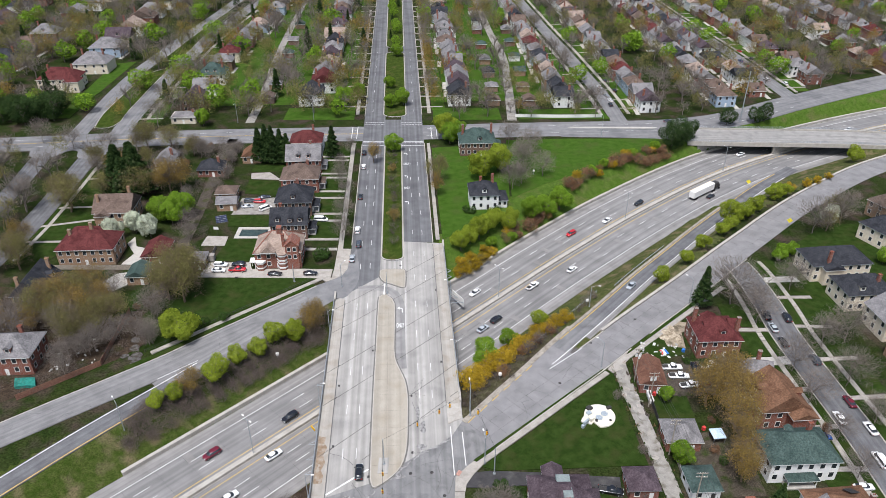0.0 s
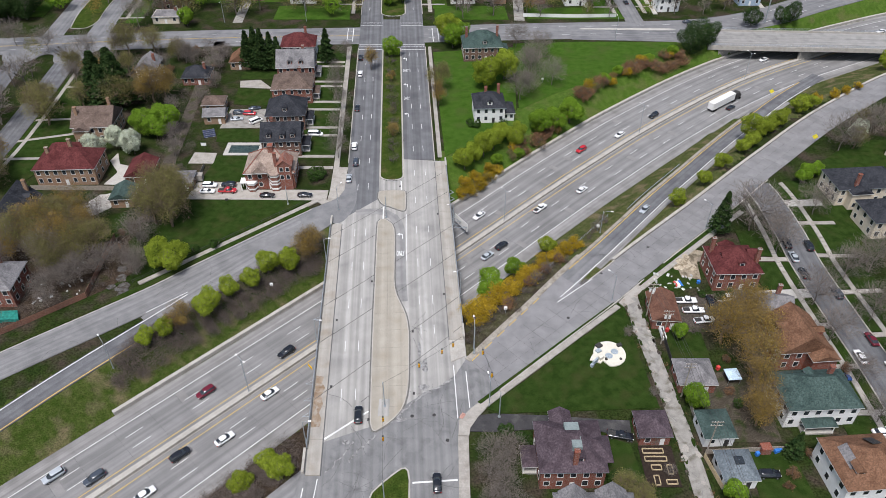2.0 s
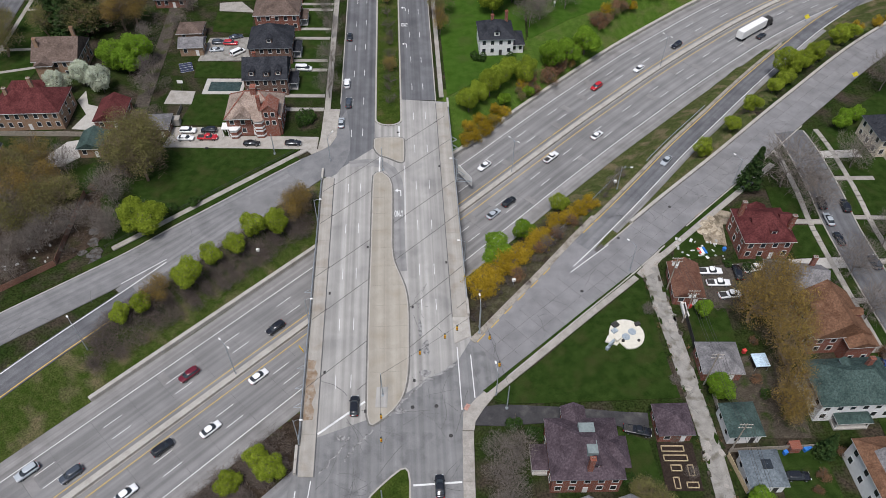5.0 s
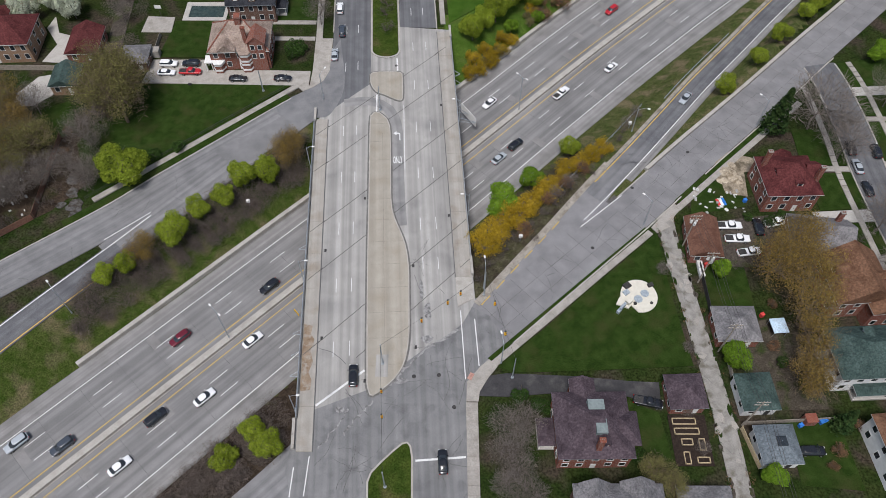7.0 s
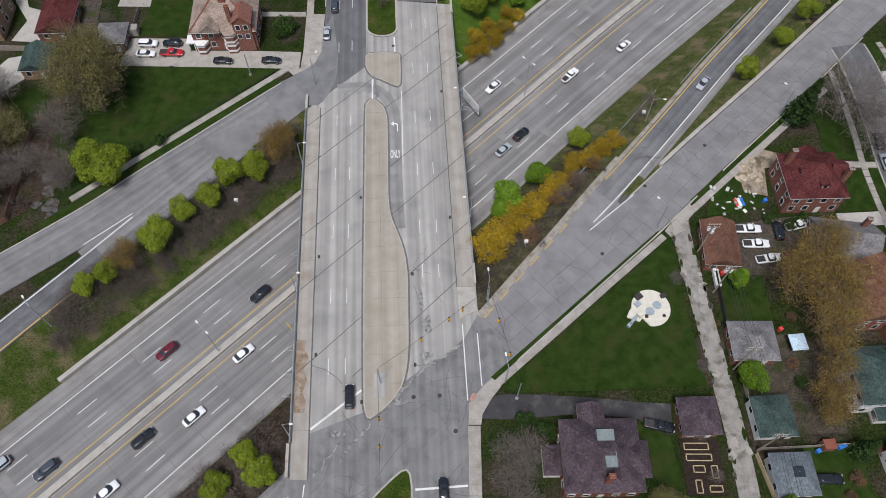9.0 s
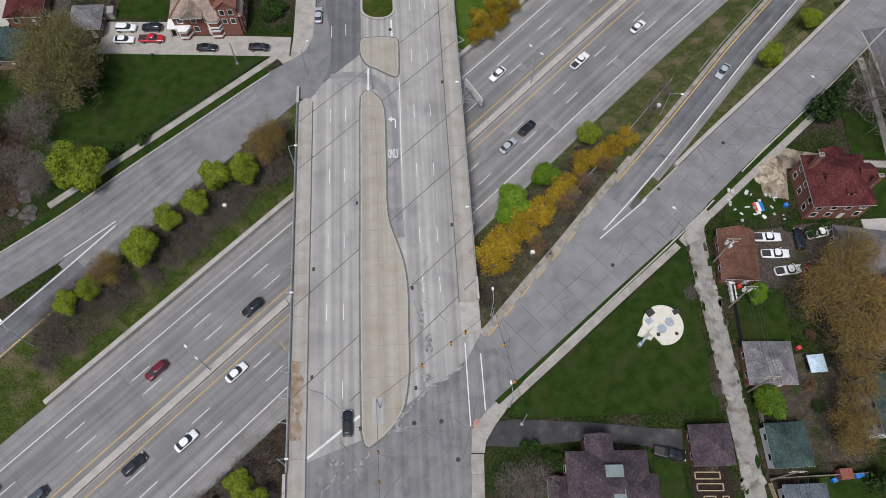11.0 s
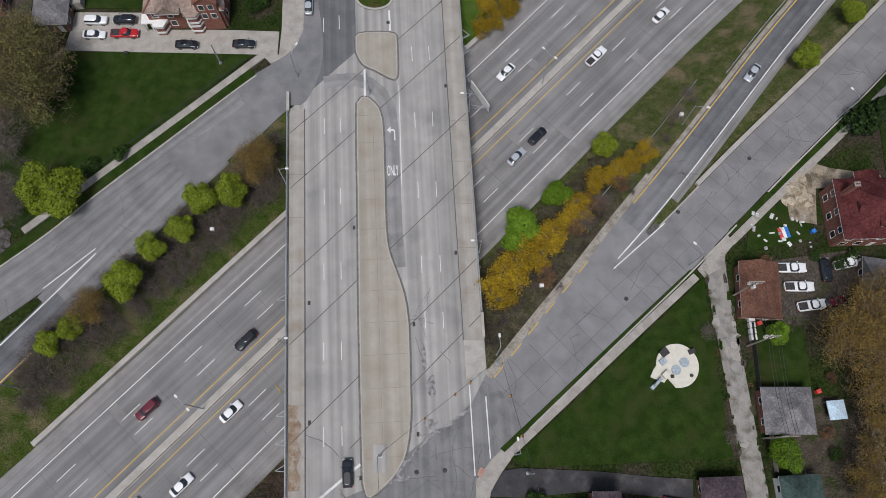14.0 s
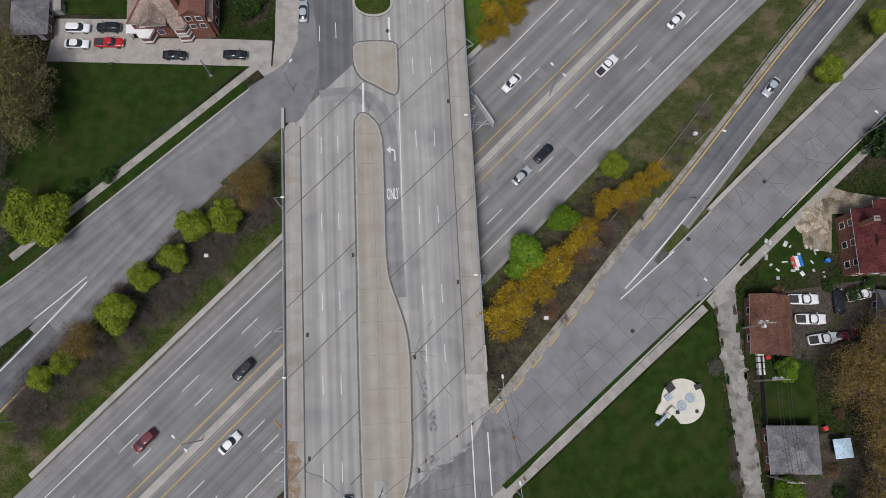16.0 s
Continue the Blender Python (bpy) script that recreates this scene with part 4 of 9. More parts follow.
tagged(ribbon("sidewalk", BLVD, 17.6, 19.4, 0.08, M_WALK, 328, 560, 0.25), "pale concrete sidewalk along the boulevard", "sidewalk", kind="structure")
tagged(ribbon("sidewalk", BLVD, -19.4, -17.6, 0.08, M_WALK, 328, 560, 0.25), "pale concrete sidewalk along the boulevard", "sidewalk", kind="structure")
tagged(ribbon("sidewalk", STREET_NE, 6.4, 8.2, 0.08, M_WALK, 12, 300, 0.25), "pale concrete sidewalk along the street", "sidewalk", kind="structure")
tagged(ribbon("sidewalk", STREET_NE, -8.2, -6.4, 0.08, M_WALK, 12, 300, 0.25), "pale concrete sidewalk along the street", "sidewalk", kind="structure")
tagged(ribbon("sidewalk", STREET_FE, 6.4, 8.2, 0.08, M_WALK, 12, 280, 0.25), "pale concrete sidewalk along the street", "sidewalk", kind="structure")
tagged(ribbon("sidewalk", STREET_FE, -8.2, -6.4, 0.08, M_WALK, 12, 280, 0.25), "pale concrete sidewalk along the street", "sidewalk", kind="structure")
tagged(ribbon("sidewalk", BLVD_W, -9.4, -7.6, 0.08, M_WALK, 20, 330, 0.25), "pale concrete sidewalk along the street", "sidewalk", kind="structure")

# lawns
slab("lawn", [(10.6, 121.6), (48.2, 155.2), (48.6, 139), (50.2, 122), (26, 120.8), (14, 120.4)], -0.2, 0.03, M_LAWN, "mown green corner lawn", "lawn")
slab("lawn", [(-82, 203.5), (-41, 203.3), (-56, 189.3), (-72, 175.2), (-84, 164.4), (-92, 182)], -0.2, 0.03, M_LAWN, "mown green lawn beside the service drive", "lawn")
slab("lawn", [(29, 262), (31, 322), (60, 324), (104, 324), (103, 317), (76, 296), (44, 275)], -0.2, -0.02, M_FIELD, "wide green grass field above the freeway", "lawn")
slab("lawn", [(1, 229), (-4.2, 313), (31, 318), (28, 262), (14, 240)], -0.2, 0.02, M_FIELD, "green front lawn by the boulevard", "lawn")
slab("lawn", [(-49, 230), (-37, 230), (-41, 312), (-55, 312)], -0.2, 0.02, M_LAWN, "green front lawns by the boulevard", "lawn")


# ---- trees ----
def cards(centres, sizes, rng, out=None):
    """Many small leaf clusters, each a three-cornered tuft."""
    n = len(centres)
    c = rng.normal(size=(n, 3))
    if out is not None:
        c = c * 0.42 + out
    c /= np.linalg.norm(c, axis=1)[:, None]
    a = np.cross(c, rng.normal(size=(n, 3)))
    a /= np.linalg.norm(a, axis=1)[:, None]
    b = np.cross(c, a)
    s = sizes[:, None]
    v = np.stack([centres - a * s + c * s * 0.2, centres + b * s * 0.8, centres + a * s - b * s * 0.5], 1).reshape(-1, 3)
    f = np.arange(n)[:, None] * 3 + np.array([[0, 1, 2]])
    return v, f


def lobes(rng, height, radius, base, count):
    """Round lobes that make up a crown: centres and radii."""
    mid, half = (base + height) / 2, (height - base) / 2
    d = rng.normal(size=(count, 3))
    d[:, 2] = d[:, 2] * 0.9 + 0.15
    d /= np.linalg.norm(d, axis=1)[:, None]
    far_out = rng.uniform(0.4, 0.76, count)
    c = d * far_out[:, None] * np.array([radius, radius, half]) + np.array([0, 0, mid])
    r = rng.uniform(0.22, 0.42, count) * radius
    c = np.vstack([c, [0, 0, mid]])
    return c, np.append(r, 0.6 * min(radius, half))


def crown_mesh(name, material, seed, height, radius, base, leaves, size, count=24, sparse=False):
    """A crown of many leaf tufts on rounded lobes; a sparse one is filled with small buds and fine twigs."""
    rng = np.random.default_rng(seed + 101)
    c, r = lobes(rng, height, radius, base, count)
    pts, outs = [], []
    have = 0
    while have < leaves:
        n = leaves * 2
        k = rng.choice(len(r), n, p=r ** 2 / (r ** 2).sum())
        d = rng.normal(size=(n, 3))
        d /= np.linalg.norm(d, axis=1)[:, None]
        if sparse:
            q = rng.uniform(0.1, 1.08, n) ** 0.5
        else:
            q = rng.normal(0.94, 0.12, n)
        p = c[k] + d * (r[k] * q)[:, None]
        if not sparse:
            inside = np.zeros(n, bool)
            for j in range(len(r)):
                inside |= (((p - c[j]) ** 2).sum(1) < (0.84 * r[j]) ** 2) & (k != j)
            p, d = p[~inside], d[~inside]
        pts.append(p)
        outs.append(d)
        have += len(p)
    p, d = np.concatenate(pts)[:leaves], np.concatenate(outs)[:leaves]
    v, f = cards(p, rng.uniform(0.6, 1.35, leaves) * size, rng, d * (0.55 if sparse else 1.0))
    return mesh(name, v.tolist(), f.tolist(), material)


def slivers(rng, n, height, radius, base, length, width, lift=0.5):
    """Fine twigs in a crown's volume: points and faces."""
    d = rng.normal(size=(n, 3))
    d /= np.linalg.norm(d, axis=1)[:, None]
    lump = 1 + 0.22 * np.sin(d[:, 0] * 4.1 + d[:, 2] * 2) * np.cos(d[:, 1] * 3.7)
    p = d * (rng.uniform(0.02, 0.85, n) ** 0.45 * lump)[:, None] * np.array([radius, radius, (height - base) / 2]) + np.array([0, 0, (base + height) / 2])
    t = d * 0.75 + np.array([0, 0, lift]) + rng.normal(size=(n, 3)) * 0.4
    t /= np.linalg.norm(t, axis=1)[:, None]
    w = np.cross(t, rng.normal(size=(n, 3)))
    w *= (rng.uniform(0.6, 1.3, n) * width / np.linalg.norm(w, axis=1))[:, None]
    ln = (rng.uniform(0.5, 1.2, n) * length)[:, None]
    v = np.stack([p - w - t * ln * 0.4, p + w - t * ln * 0.4, p + t * ln * 0.6], 1).reshape(-1, 3)
    v[:, 2] = np.maximum(v[:, 2], 0.0)
    return v, np.arange(n)[:, None] * 3 + np.array([[0, 1, 2]])


def limbs_mesh(name, material, seed, height, radius, trunk, depth=3, twigs=3, thick=0.016, sides=4):
    """A tapered trunk that forks into limbs, branches and twigs."""
    rng = np.random.default_rng(seed)
    verts, faces = [], []

    def bar(a, b, r0, r1, n):
        d = b - a
        d = d / (np.linalg.norm(d) + 1e-9)
        p = np.cross(d, [0.3, 0.5, 0.81])
        p /= np.linalg.norm(p)
        q = np.cross(d, p)
        i = len(verts)
        for c, r in ((a, r0), (b, r1)):
            for k in range(n):
                t = k * math.tau / n
                verts.append(c + (p * math.cos(t) + q * math.sin(t)) * r)
        for k in range(n):
            faces.append((i + k, i + (k + 1) % n, i + n + (k + 1) % n, i + n + k))

    def grow(a, d, length, r, level):
        n = sides + 2 if level == 0 else (sides if level < 2 else 3)
        m = a + d * length * 0.5 + rng.normal(size=3) * length * 0.05
        b = a + d * length + rng.normal(size=3) * length * 0.08
        if level == depth and depth > 2:
            i = len(verts)
            w = np.cross(d, rng.normal(size=3))
            w *= r / (np.linalg.norm(w) + 1e-9)
            verts.extend((a - w, a + w, b))
            faces.append((i, i + 1, i + 2))
        elif level >= 3:
            bar(a, b, r, r * 0.6, 3)
        else:
            bar(a, m, r, r * 0.85, n)
            bar(m, b, r * 0.85, r * 0.68, n)
        if level >= depth:
            return
        kids = 4 if level == 0 else twigs + (2 if level == depth - 1 else 0)
        for k in range(kids):
            t = rng.uniform(0.5, 1.0) if level else rng.uniform(0.75, 1.0)
            p = a + (b - a) * t
            ang = rng.uniform(0, math.tau)
            side = np.array([math.cos(ang), math.sin(ang), 0.0])
            nd = d * 0.55 + side * rng.uniform(0.5, 0.95) + np.array([0, 0, 0.22])
            nd /= np.linalg.norm(nd)
            grow(p, nd, length * rng.uniform(0.62, 0.82), max(r * 0.55, thick), level + 1)

    grow(np.zeros(3) - np.array([0, 0, 0.3]), np.array([0, 0, 1.0]), height * 0.36, trunk, 0)
    v = np.array(verts)
    top = v[:, 2].max()
    wide = np.abs(v[:, :2]).max()
    k = v[:, 2] > 0.5
    v[k, 2] = 0.5 + (v[k, 2] - 0.5) * (height * 0.96 - 0.5) / (top - 0.5)
    v[:, :2] *= radius * 0.95 / wide
    near = v[:, 2] < 1.0
    v[near, :2] *= wide / (radius * 0.95)
    return mesh(name, v.tolist(), faces, material)


def leaf(name, a, b, tint=0.16, island=0.28):
    return mat(name, a, b, 1.2, 0.8, 0.0, tint=tint, island=island)


M_LIME = leaf("lime_leaves", (0.155, 0.205, 0.018), (0.205, 0.255, 0.03), 0.14, 0.2)
M_GREEN = leaf("green_leaves", (0.098, 0.182, 0.015), (0.14, 0.228, 0.023), 0.14, 0.2)
M_OLIVE = leaf("olive_buds", (0.132, 0.122, 0.044), (0.176, 0.163, 0.06), 0.16, 0.3)
M_BROWN = leaf("brown_buds", (0.182, 0.122, 0.034), (0.228, 0.16, 0.048), 0.14, 0.34)
M_GOLD = leaf("golden_leaves", (0.26, 0.172, 0.014), (0.32, 0.222, 0.022), 0.2, 0.36)
M_RUSSET = leaf("russet_leaves", (0.16, 0.09, 0.05), (0.2, 0.12, 0.07))
M_BLOSSOM = leaf("white_blossom", (0.42, 0.46, 0.33), (0.52, 0.55, 0.43), 0.05, 0.15)
M_NEEDLE = leaf("dark_needles", (0.02, 0.042, 0.014), (0.04, 0.065, 0.02), 0.15)
M_TWIG = mat("grey_twigs", (0.142, 0.121, 0.104), (0.192, 0.166, 0.145), 0.5, 0.95, 0.0, tint=0.15)
M_DARKTWIG = mat("dark_twigs", (0.075, 0.062, 0.055), (0.115, 0.096, 0.085), 0.5, 0.95, 0.0, tint=0.15)
M_BUDTWIG = mat("budding_twigs", (0.13, 0.1, 0.07), (0.18, 0.14, 0.1), 0.5, 0.95, 0.0, tint=0.12)
M_SCRUB = leaf("brown_scrub", (0.105, 0.085, 0.072), (0.15, 0.122, 0.104), 0.1, 0.3)
M_HEDGE = leaf("hedge_leaves", (0.025, 0.05, 0.012), (0.04, 0.075, 0.018))

MODELS = {}


def model(kind):
    """Meshes of one kind of tree, made once in a few forms of height 1 to 12 metres."""
    if kind in MODELS:
        return MODELS[kind]
    forms = []
    table = {
        "lime": (M_LIME, 7.0, 3.4, 1.0, 7000, 0.15, 3), "green": (M_GREEN, 7.0, 3.4, 1.0, 7000, 0.15, 3), "olive": (M_OLIVE, 10.0, 4.6, 1.6, 6600, 0.1, 3),
        "brown": (M_BROWN, 10.0, 4.6, 1.6, 6600, 0.1, 3), "gold": (M_GOLD, 3.2, 2.2, 0.2, 2600, 0.11, 3), "russet": (M_RUSSET, 3.0, 2.2, 0.2, 2000, 0.1, 3),
        "scrub": (M_SCRUB, 2.6, 2.2, 0.05, 1400, 0.09, 3), "blossom": (M_BLOSSOM, 7.0, 3.3, 0.9, 7000, 0.15, 3), "pine": (M_NEEDLE, 9.0, 4.6, 0.3, 6500, 0.17, 3), "hedge": (M_HEDGE, 1.5, 1.1, 0.05, 1200, 0.085, 2),
    }
    for seed in range(3):
        if kind == "conifer":
            rng = np.random.default_rng(seed + 50)
            n = 4200
            t = rng.uniform(0.04, 1, n) ** 0.75
            ang = rng.uniform(0, math.tau, n)
            tier = 0.75 + 0.25 * np.sin(t * 40 + ang * 2)
            r = (1 - t ** 1.1) * 2.3 * tier * rng.uniform(0.55, 1.0, n) + 0.1
            pts = np.stack([r * np.cos(ang), r * np.sin(ang), 0.5 + t * 8.6 - 0.25 * r], 1)
            v, f = cards(pts, rng.uniform(0.16, 0.32, n), rng)
            cr = mesh("crown", v.tolist(), f.tolist(), M_NEEDLE)
            bm = bmesh.new()
            tube(bm, (0, 0, -0.3), (0, 0, 8.8), 0.2, 0.03, 6)
            tr = bpy.data.meshes.new("trunk")
            bm.to_mesh(tr)
            bm.free()
            tr.materials.append(M_BARK)
        elif kind in ("bare", "thicket"):
            h, r = (10.0, 4.6) if kind == "bare" else (2.6, 2.2)
            tr = limbs_mesh("trunk", M_TWIG if kind == "bare" else M_DARKTWIG, seed + 9, h * 0.94, r * 0.9, 0.11 if kind == "bare" else 0.04, 3, 4, 0.014)
            v, f = slivers(np.random.default_rng(seed + 70), 1600 if kind == "bare" else 380, h, r, h * 0.22, h * 0.15, 0.026 if kind == "bare" else 0.016)
            cr = mesh("branches", v.tolist(), f.tolist(), M_TWIG if kind == "bare" else M_DARKTWIG)
        else:
            m, h, r, base, leaves, size, depth = table[kind]
            thin = kind in ("olive", "brown", "gold", "russet", "scrub")
            cr = crown_mesh("crown", m, seed * 7 + len(kind), h, r, base, leaves, size, sparse=thin)
            tr = limbs_mesh("trunk", M_BARK if kind not in ("olive", "brown") else M_BUDTWIG, seed + 3, h * 0.93, r * 0.92, 0.045 * h * 0.5, depth, 4 if thin else 3, 0.026)
            if kind in ("olive", "brown"):
                v, f = slivers(np.random.default_rng(seed + 90), 1100, h, r, base, 1.3, 0.022)
                bm = bmesh.new()
                bm.from_mesh(tr)
                bm.from_mesh(mesh("twigs", v.tolist(), f.tolist(), M_BUDTWIG))
                bm.to_mesh(tr)
                bm.free()
        forms.append((tr, cr))
    MODELS[kind] = forms
    return forms


NAMES = {"lime": ("tree", "young street tree in bright lime-green spring leaf", 7.0), "green": ("tree", "leafy green tree in fresh spring foliage", 7.0), "olive": ("tree", "tall tree with olive-yellow spring buds", 10.0),
         "brown": ("tree", "tall tree with sparse brown spring buds", 10.0), "gold": ("shrub", "golden-orange flowering shrub on the bank", 3.2), "russet": ("shrub", "dull russet shrub coming into leaf", 3.0),
         "blossom": ("tree", "ornamental tree covered in white blossom", 7.0), "hedge": ("shrub", "clipped dark green garden shrub", 1.5), "conifer": ("conifer", "dark green pointed conifer", 9.0), "pine": ("conifer", "broad dark green pine with a rounded crown", 9.0),
         "bare": ("tree", "bare grey tree with fine leafless twigs", 10.0), "scrub": ("shrub", "dense brown leafless bush", 2.6), "thicket": ("shrub", "leafless dark brown thicket shrub", 2.6)}
FIRST = {}
tree_rng = random.Random(5)


def tree(kind, x, y, height=None, wide=1.0):
    """One tree or shrub with its foot on the ground."""
    nm, label, h0 = NAMES[kind]
    forms = model(kind)
    which = tree_rng.randrange(len(forms))
    k = (height or h0) / h0
    place = pose(x, y, gz(x, y), 0, 0, tree_rng.uniform(0, 360))
    if (kind, which) in FIRST:
        f = FIRST[kind, which]
        return copy_thing(f, place @ Matrix.Diagonal((k * wide / f.scale.x, k * wide / f.scale.y, k / f.scale.z, 1)))
    top = new({"conifer": "conifer_tree", "shrub": "shrub"}.get(nm, "tree"))
    tagged(top, label, nm)
    tr, cr = forms[which]
    a, b = new("trunk", tr), new("crown", cr)
    a.parent = b.parent = top
    top.matrix_basis = place
    top.scale = (k * wide, k * wide, k)
    FIRST[kind, which] = top
    return top


THIN = {}


def thin_form(kind):
    """A lighter form of a tree for the joined woods: points and faces, one metre scale."""
    if kind not in THIN:
        out = []
        for seed in range(3):
            rng = np.random.default_rng(seed + 300 + len(kind))
            if kind in ("bare", "thicket", "scrub"):
                h, r = (10.0, 4.6) if kind == "bare" else (2.6, 2.2)
                v, f = slivers(rng, 275 if kind == "bare" else 180, h, r, h * 0.2, h * 0.17 if kind == "bare" else 0.75, 0.06 if kind == "bare" else 0.026)
                if kind == "bare":
                    me = limbs_mesh("t", M_TWIG, seed + 20, h * 0.9, r * 0.8, 0.2, 2, 4, 0.06, 3)
                    lv = np.array([tuple(q.co) for q in me.vertices])
                    f = [tuple(int(i) for i in q) for q in f] + [tuple(i + len(v) for i in p.vertices) for p in me.polygons]
                    v = np.vstack([v, lv])
                else:
                    f = [tuple(int(i) for i in q) for q in f]
            elif kind == "conifer":
                me = model("conifer")[seed][1]
                v = np.array([tuple(q.co) for q in me.vertices]).reshape(-1, 3, 3)[::7]
                mid = v.mean(1, keepdims=True)
                v = (mid + (v - mid) * 1.9).reshape(-1, 3)
                f = [(i, i + 1, i + 2) for i in range(0, len(v), 3)]
            else:
                m, h, r, base, leaves, size, _ = {"lime": (0, 7.0, 3.4, 0.9, 420, 0.46, 0), "green": (0, 7.0, 3.4, 0.9, 700, 0.33, 0), "olive": (0, 10.0, 4.6, 1.4, 460, 0.222, 0), "brown": (0, 10.0, 4.6, 1.4, 460, 0.222, 0)}.get(kind, (0, NAMES[kind][2], NAMES[kind][2] * 0.7, 0.1, 120, 0.16, 0))
                me = crown_mesh("t", M_GREEN, seed + 40, h, r, base, leaves, size, sparse=kind in ("olive", "brown"))
                v = np.array([tuple(q.co) for q in me.vertices])
                f = [tuple(p.vertices) for p in me.polygons]
                if kind in ("olive", "brown"):
                    sv, sf = slivers(rng, 130, h, r, base, 1.7, 0.055)
                    f += [tuple(int(i) + len(v) for i in q) for q in sf]
                    v = np.vstack([v, sv])
            out.append((v, np.array([len(x) for x in f]), f))
        THIN[kind] = out
    return THIN[kind]


class Wood:
    """Trees that nobody could count, gathered by kind into joined meshes."""

    def __init__(self, name, label):
        self.name, self.label, self.bag = name, label, {}

    def add(self, kind, x, y, h, wide=1.0):
        v, _, f = tree_rng.choice(thin_form(kind))
        k = h / NAMES[kind][2]
        a = tree_rng.uniform(0, math.tau)
        c, s = math.cos(a) * k * wide, math.sin(a) * k * wide
        w = np.stack([v[:, 0] * c - v[:, 1] * s + x, v[:, 0] * s + v[:, 1] * c + y, v[:, 2] * k + gz(x, y)], 1)
        vs, fs, n = self.bag.setdefault(kind, ([], [], [0]))
        vs.append(w)
        fs += [tuple(i + n[0] for i in q) for q in f]
        n[0] += len(w)

    def done(self):
        mats = {"lime": M_LIME, "green": M_GREEN, "olive": M_OLIVE, "brown": M_BROWN, "gold": M_GOLD, "russet": M_RUSSET, "conifer": M_NEEDLE, "bare": M_TWIG, "thicket": M_DARKTWIG, "scrub": M_SCRUB, "hedge": M_HEDGE, "blossom": M_BLOSSOM}
        top = tagged(new(self.name), self.label, "trees" if "tree" in self.label else "undergrowth", kind="stuff")
        for kind, (vs, fs, _) in self.bag.items():
            ob = new("growth", mesh("growth", np.concatenate(vs).tolist(), fs, mats[kind]))
            ob.parent = top


def trees(kind, places, height=None, wide=1.0, jitter=0.15):
    for x, y in places:
        tree(kind, x, y, (height or NAMES[kind][2]) * tree_rng.uniform(1 - jitter, 1 + jitter), wide)



# ---- houses ----
M_BRICK_RED = brickwork("red_brick", (0.184, 0.06, 0.04), (0.24, 0.088, 0.06), (0.256, 0.232, 0.208))
M_BRICK_TAN = brickwork("tan_brick", (0.25, 0.15, 0.09), (0.31, 0.195, 0.12), (0.33, 0.29, 0.24))
M_BRICK_DARK = brickwork("dark_brick", (0.1275, 0.068, 0.051), (0.17, 0.0978, 0.0723), (0.2295, 0.204, 0.1785))
M_SIDING = mat("white_siding", (0.68, 0.68, 0.66), (0.73, 0.73, 0.71), 1.0, 0.7, 0.05, grain=0.02)
M_CREAM = mat("cream_stucco", (0.58, 0.51, 0.4), (0.64, 0.57, 0.46), 1.0, 0.85, 0.1, grain=0.04)
M_BLUE = mat("pale_blue_siding", (0.3, 0.38, 0.47), (0.35, 0.43, 0.52), 1.0, 0.7, 0.05, grain=0.03)
R_BLACK = shingle("black_shingles", (0.03, 0.032, 0.038), (0.05, 0.052, 0.058))
R_GREY = shingle("grey_shingles", (0.165, 0.16, 0.162), (0.225, 0.216, 0.216))
R_PURPLE = shingle("purple_brown_shingles", (0.068, 0.051, 0.059), (0.098, 0.076, 0.086))
R_RED = shingle("red_shingles", (0.085, 0.026, 0.026), (0.12, 0.04, 0.038))
R_ORANGE = shingle("orange_brown_shingles", (0.1445, 0.0765, 0.0467), (0.187, 0.1062, 0.068))
R_GREEN = shingle("green_shingles", (0.045, 0.072, 0.065), (0.07, 0.1, 0.09))
R_TAN = shingle("pale_tan_slates", (0.27, 0.205, 0.165), (0.36, 0.29, 0.245))
R_RUST = shingle("red_brown_felt", (0.136, 0.068, 0.0467), (0.17, 0.0892, 0.0638))
R_BROWN = shingle("brown_shingles", (0.11, 0.08, 0.065), (0.16, 0.12, 0.1))
R_SLATE = shingle("blue_grey_shingles", (0.12, 0.142, 0.156), (0.16, 0.182, 0.198))
WALLS = {"red": (M_BRICK_RED, "red brick"), "tan": (M_BRICK_TAN, "tan brick"), "dark": (M_BRICK_DARK, "dark brick"), "white": (M_SIDING, "white"), "cream": (M_CREAM, "cream stucco"), "blue": (M_BLUE, "pale blue")}
ROOFS = {"black": R_BLACK, "grey": R_GREY, "purple": R_PURPLE, "red": R_RED, "orange": R_ORANGE, "green": R_GREEN, "tan": R_TAN, "brown": R_BROWN, "rust": R_RUST, "slate": R_SLATE}
PANES = {}


def window_meshes(w, h):
    key = (round(w, 1), round(h, 1))
    if key not in PANES:
        bm = bmesh.new()
        box(bm, -w / 2 - 0.1, w / 2 + 0.1, -0.06, 0.02, -0.1, h + 0.1)
        bm.normal_update()
        front = [f for f in bm.faces if f.normal.y < -0.5 or abs(f.calc_center_median().y + 0.06) < 1e-4]
        bmesh.ops.inset_region(bm, faces=front[:1], thickness=0.1, depth=-0.04)
        fr = bpy.data.meshes.new("window")
        bm.to_mesh(fr)
        bm.free()
        fr.materials.append(M_TRIM)
        bm = bmesh.new()
        box(bm, -w / 2 + 0.01, w / 2 - 0.01, -0.035, 0.0, 0.01, h - 0.01)
        pn = bpy.data.meshes.new("pane")
        bm.to_mesh(pn)
        bm.free()
        pn.materials.append(M_GLASS)
        PANES[key] = fr, pn
    return PANES[key]


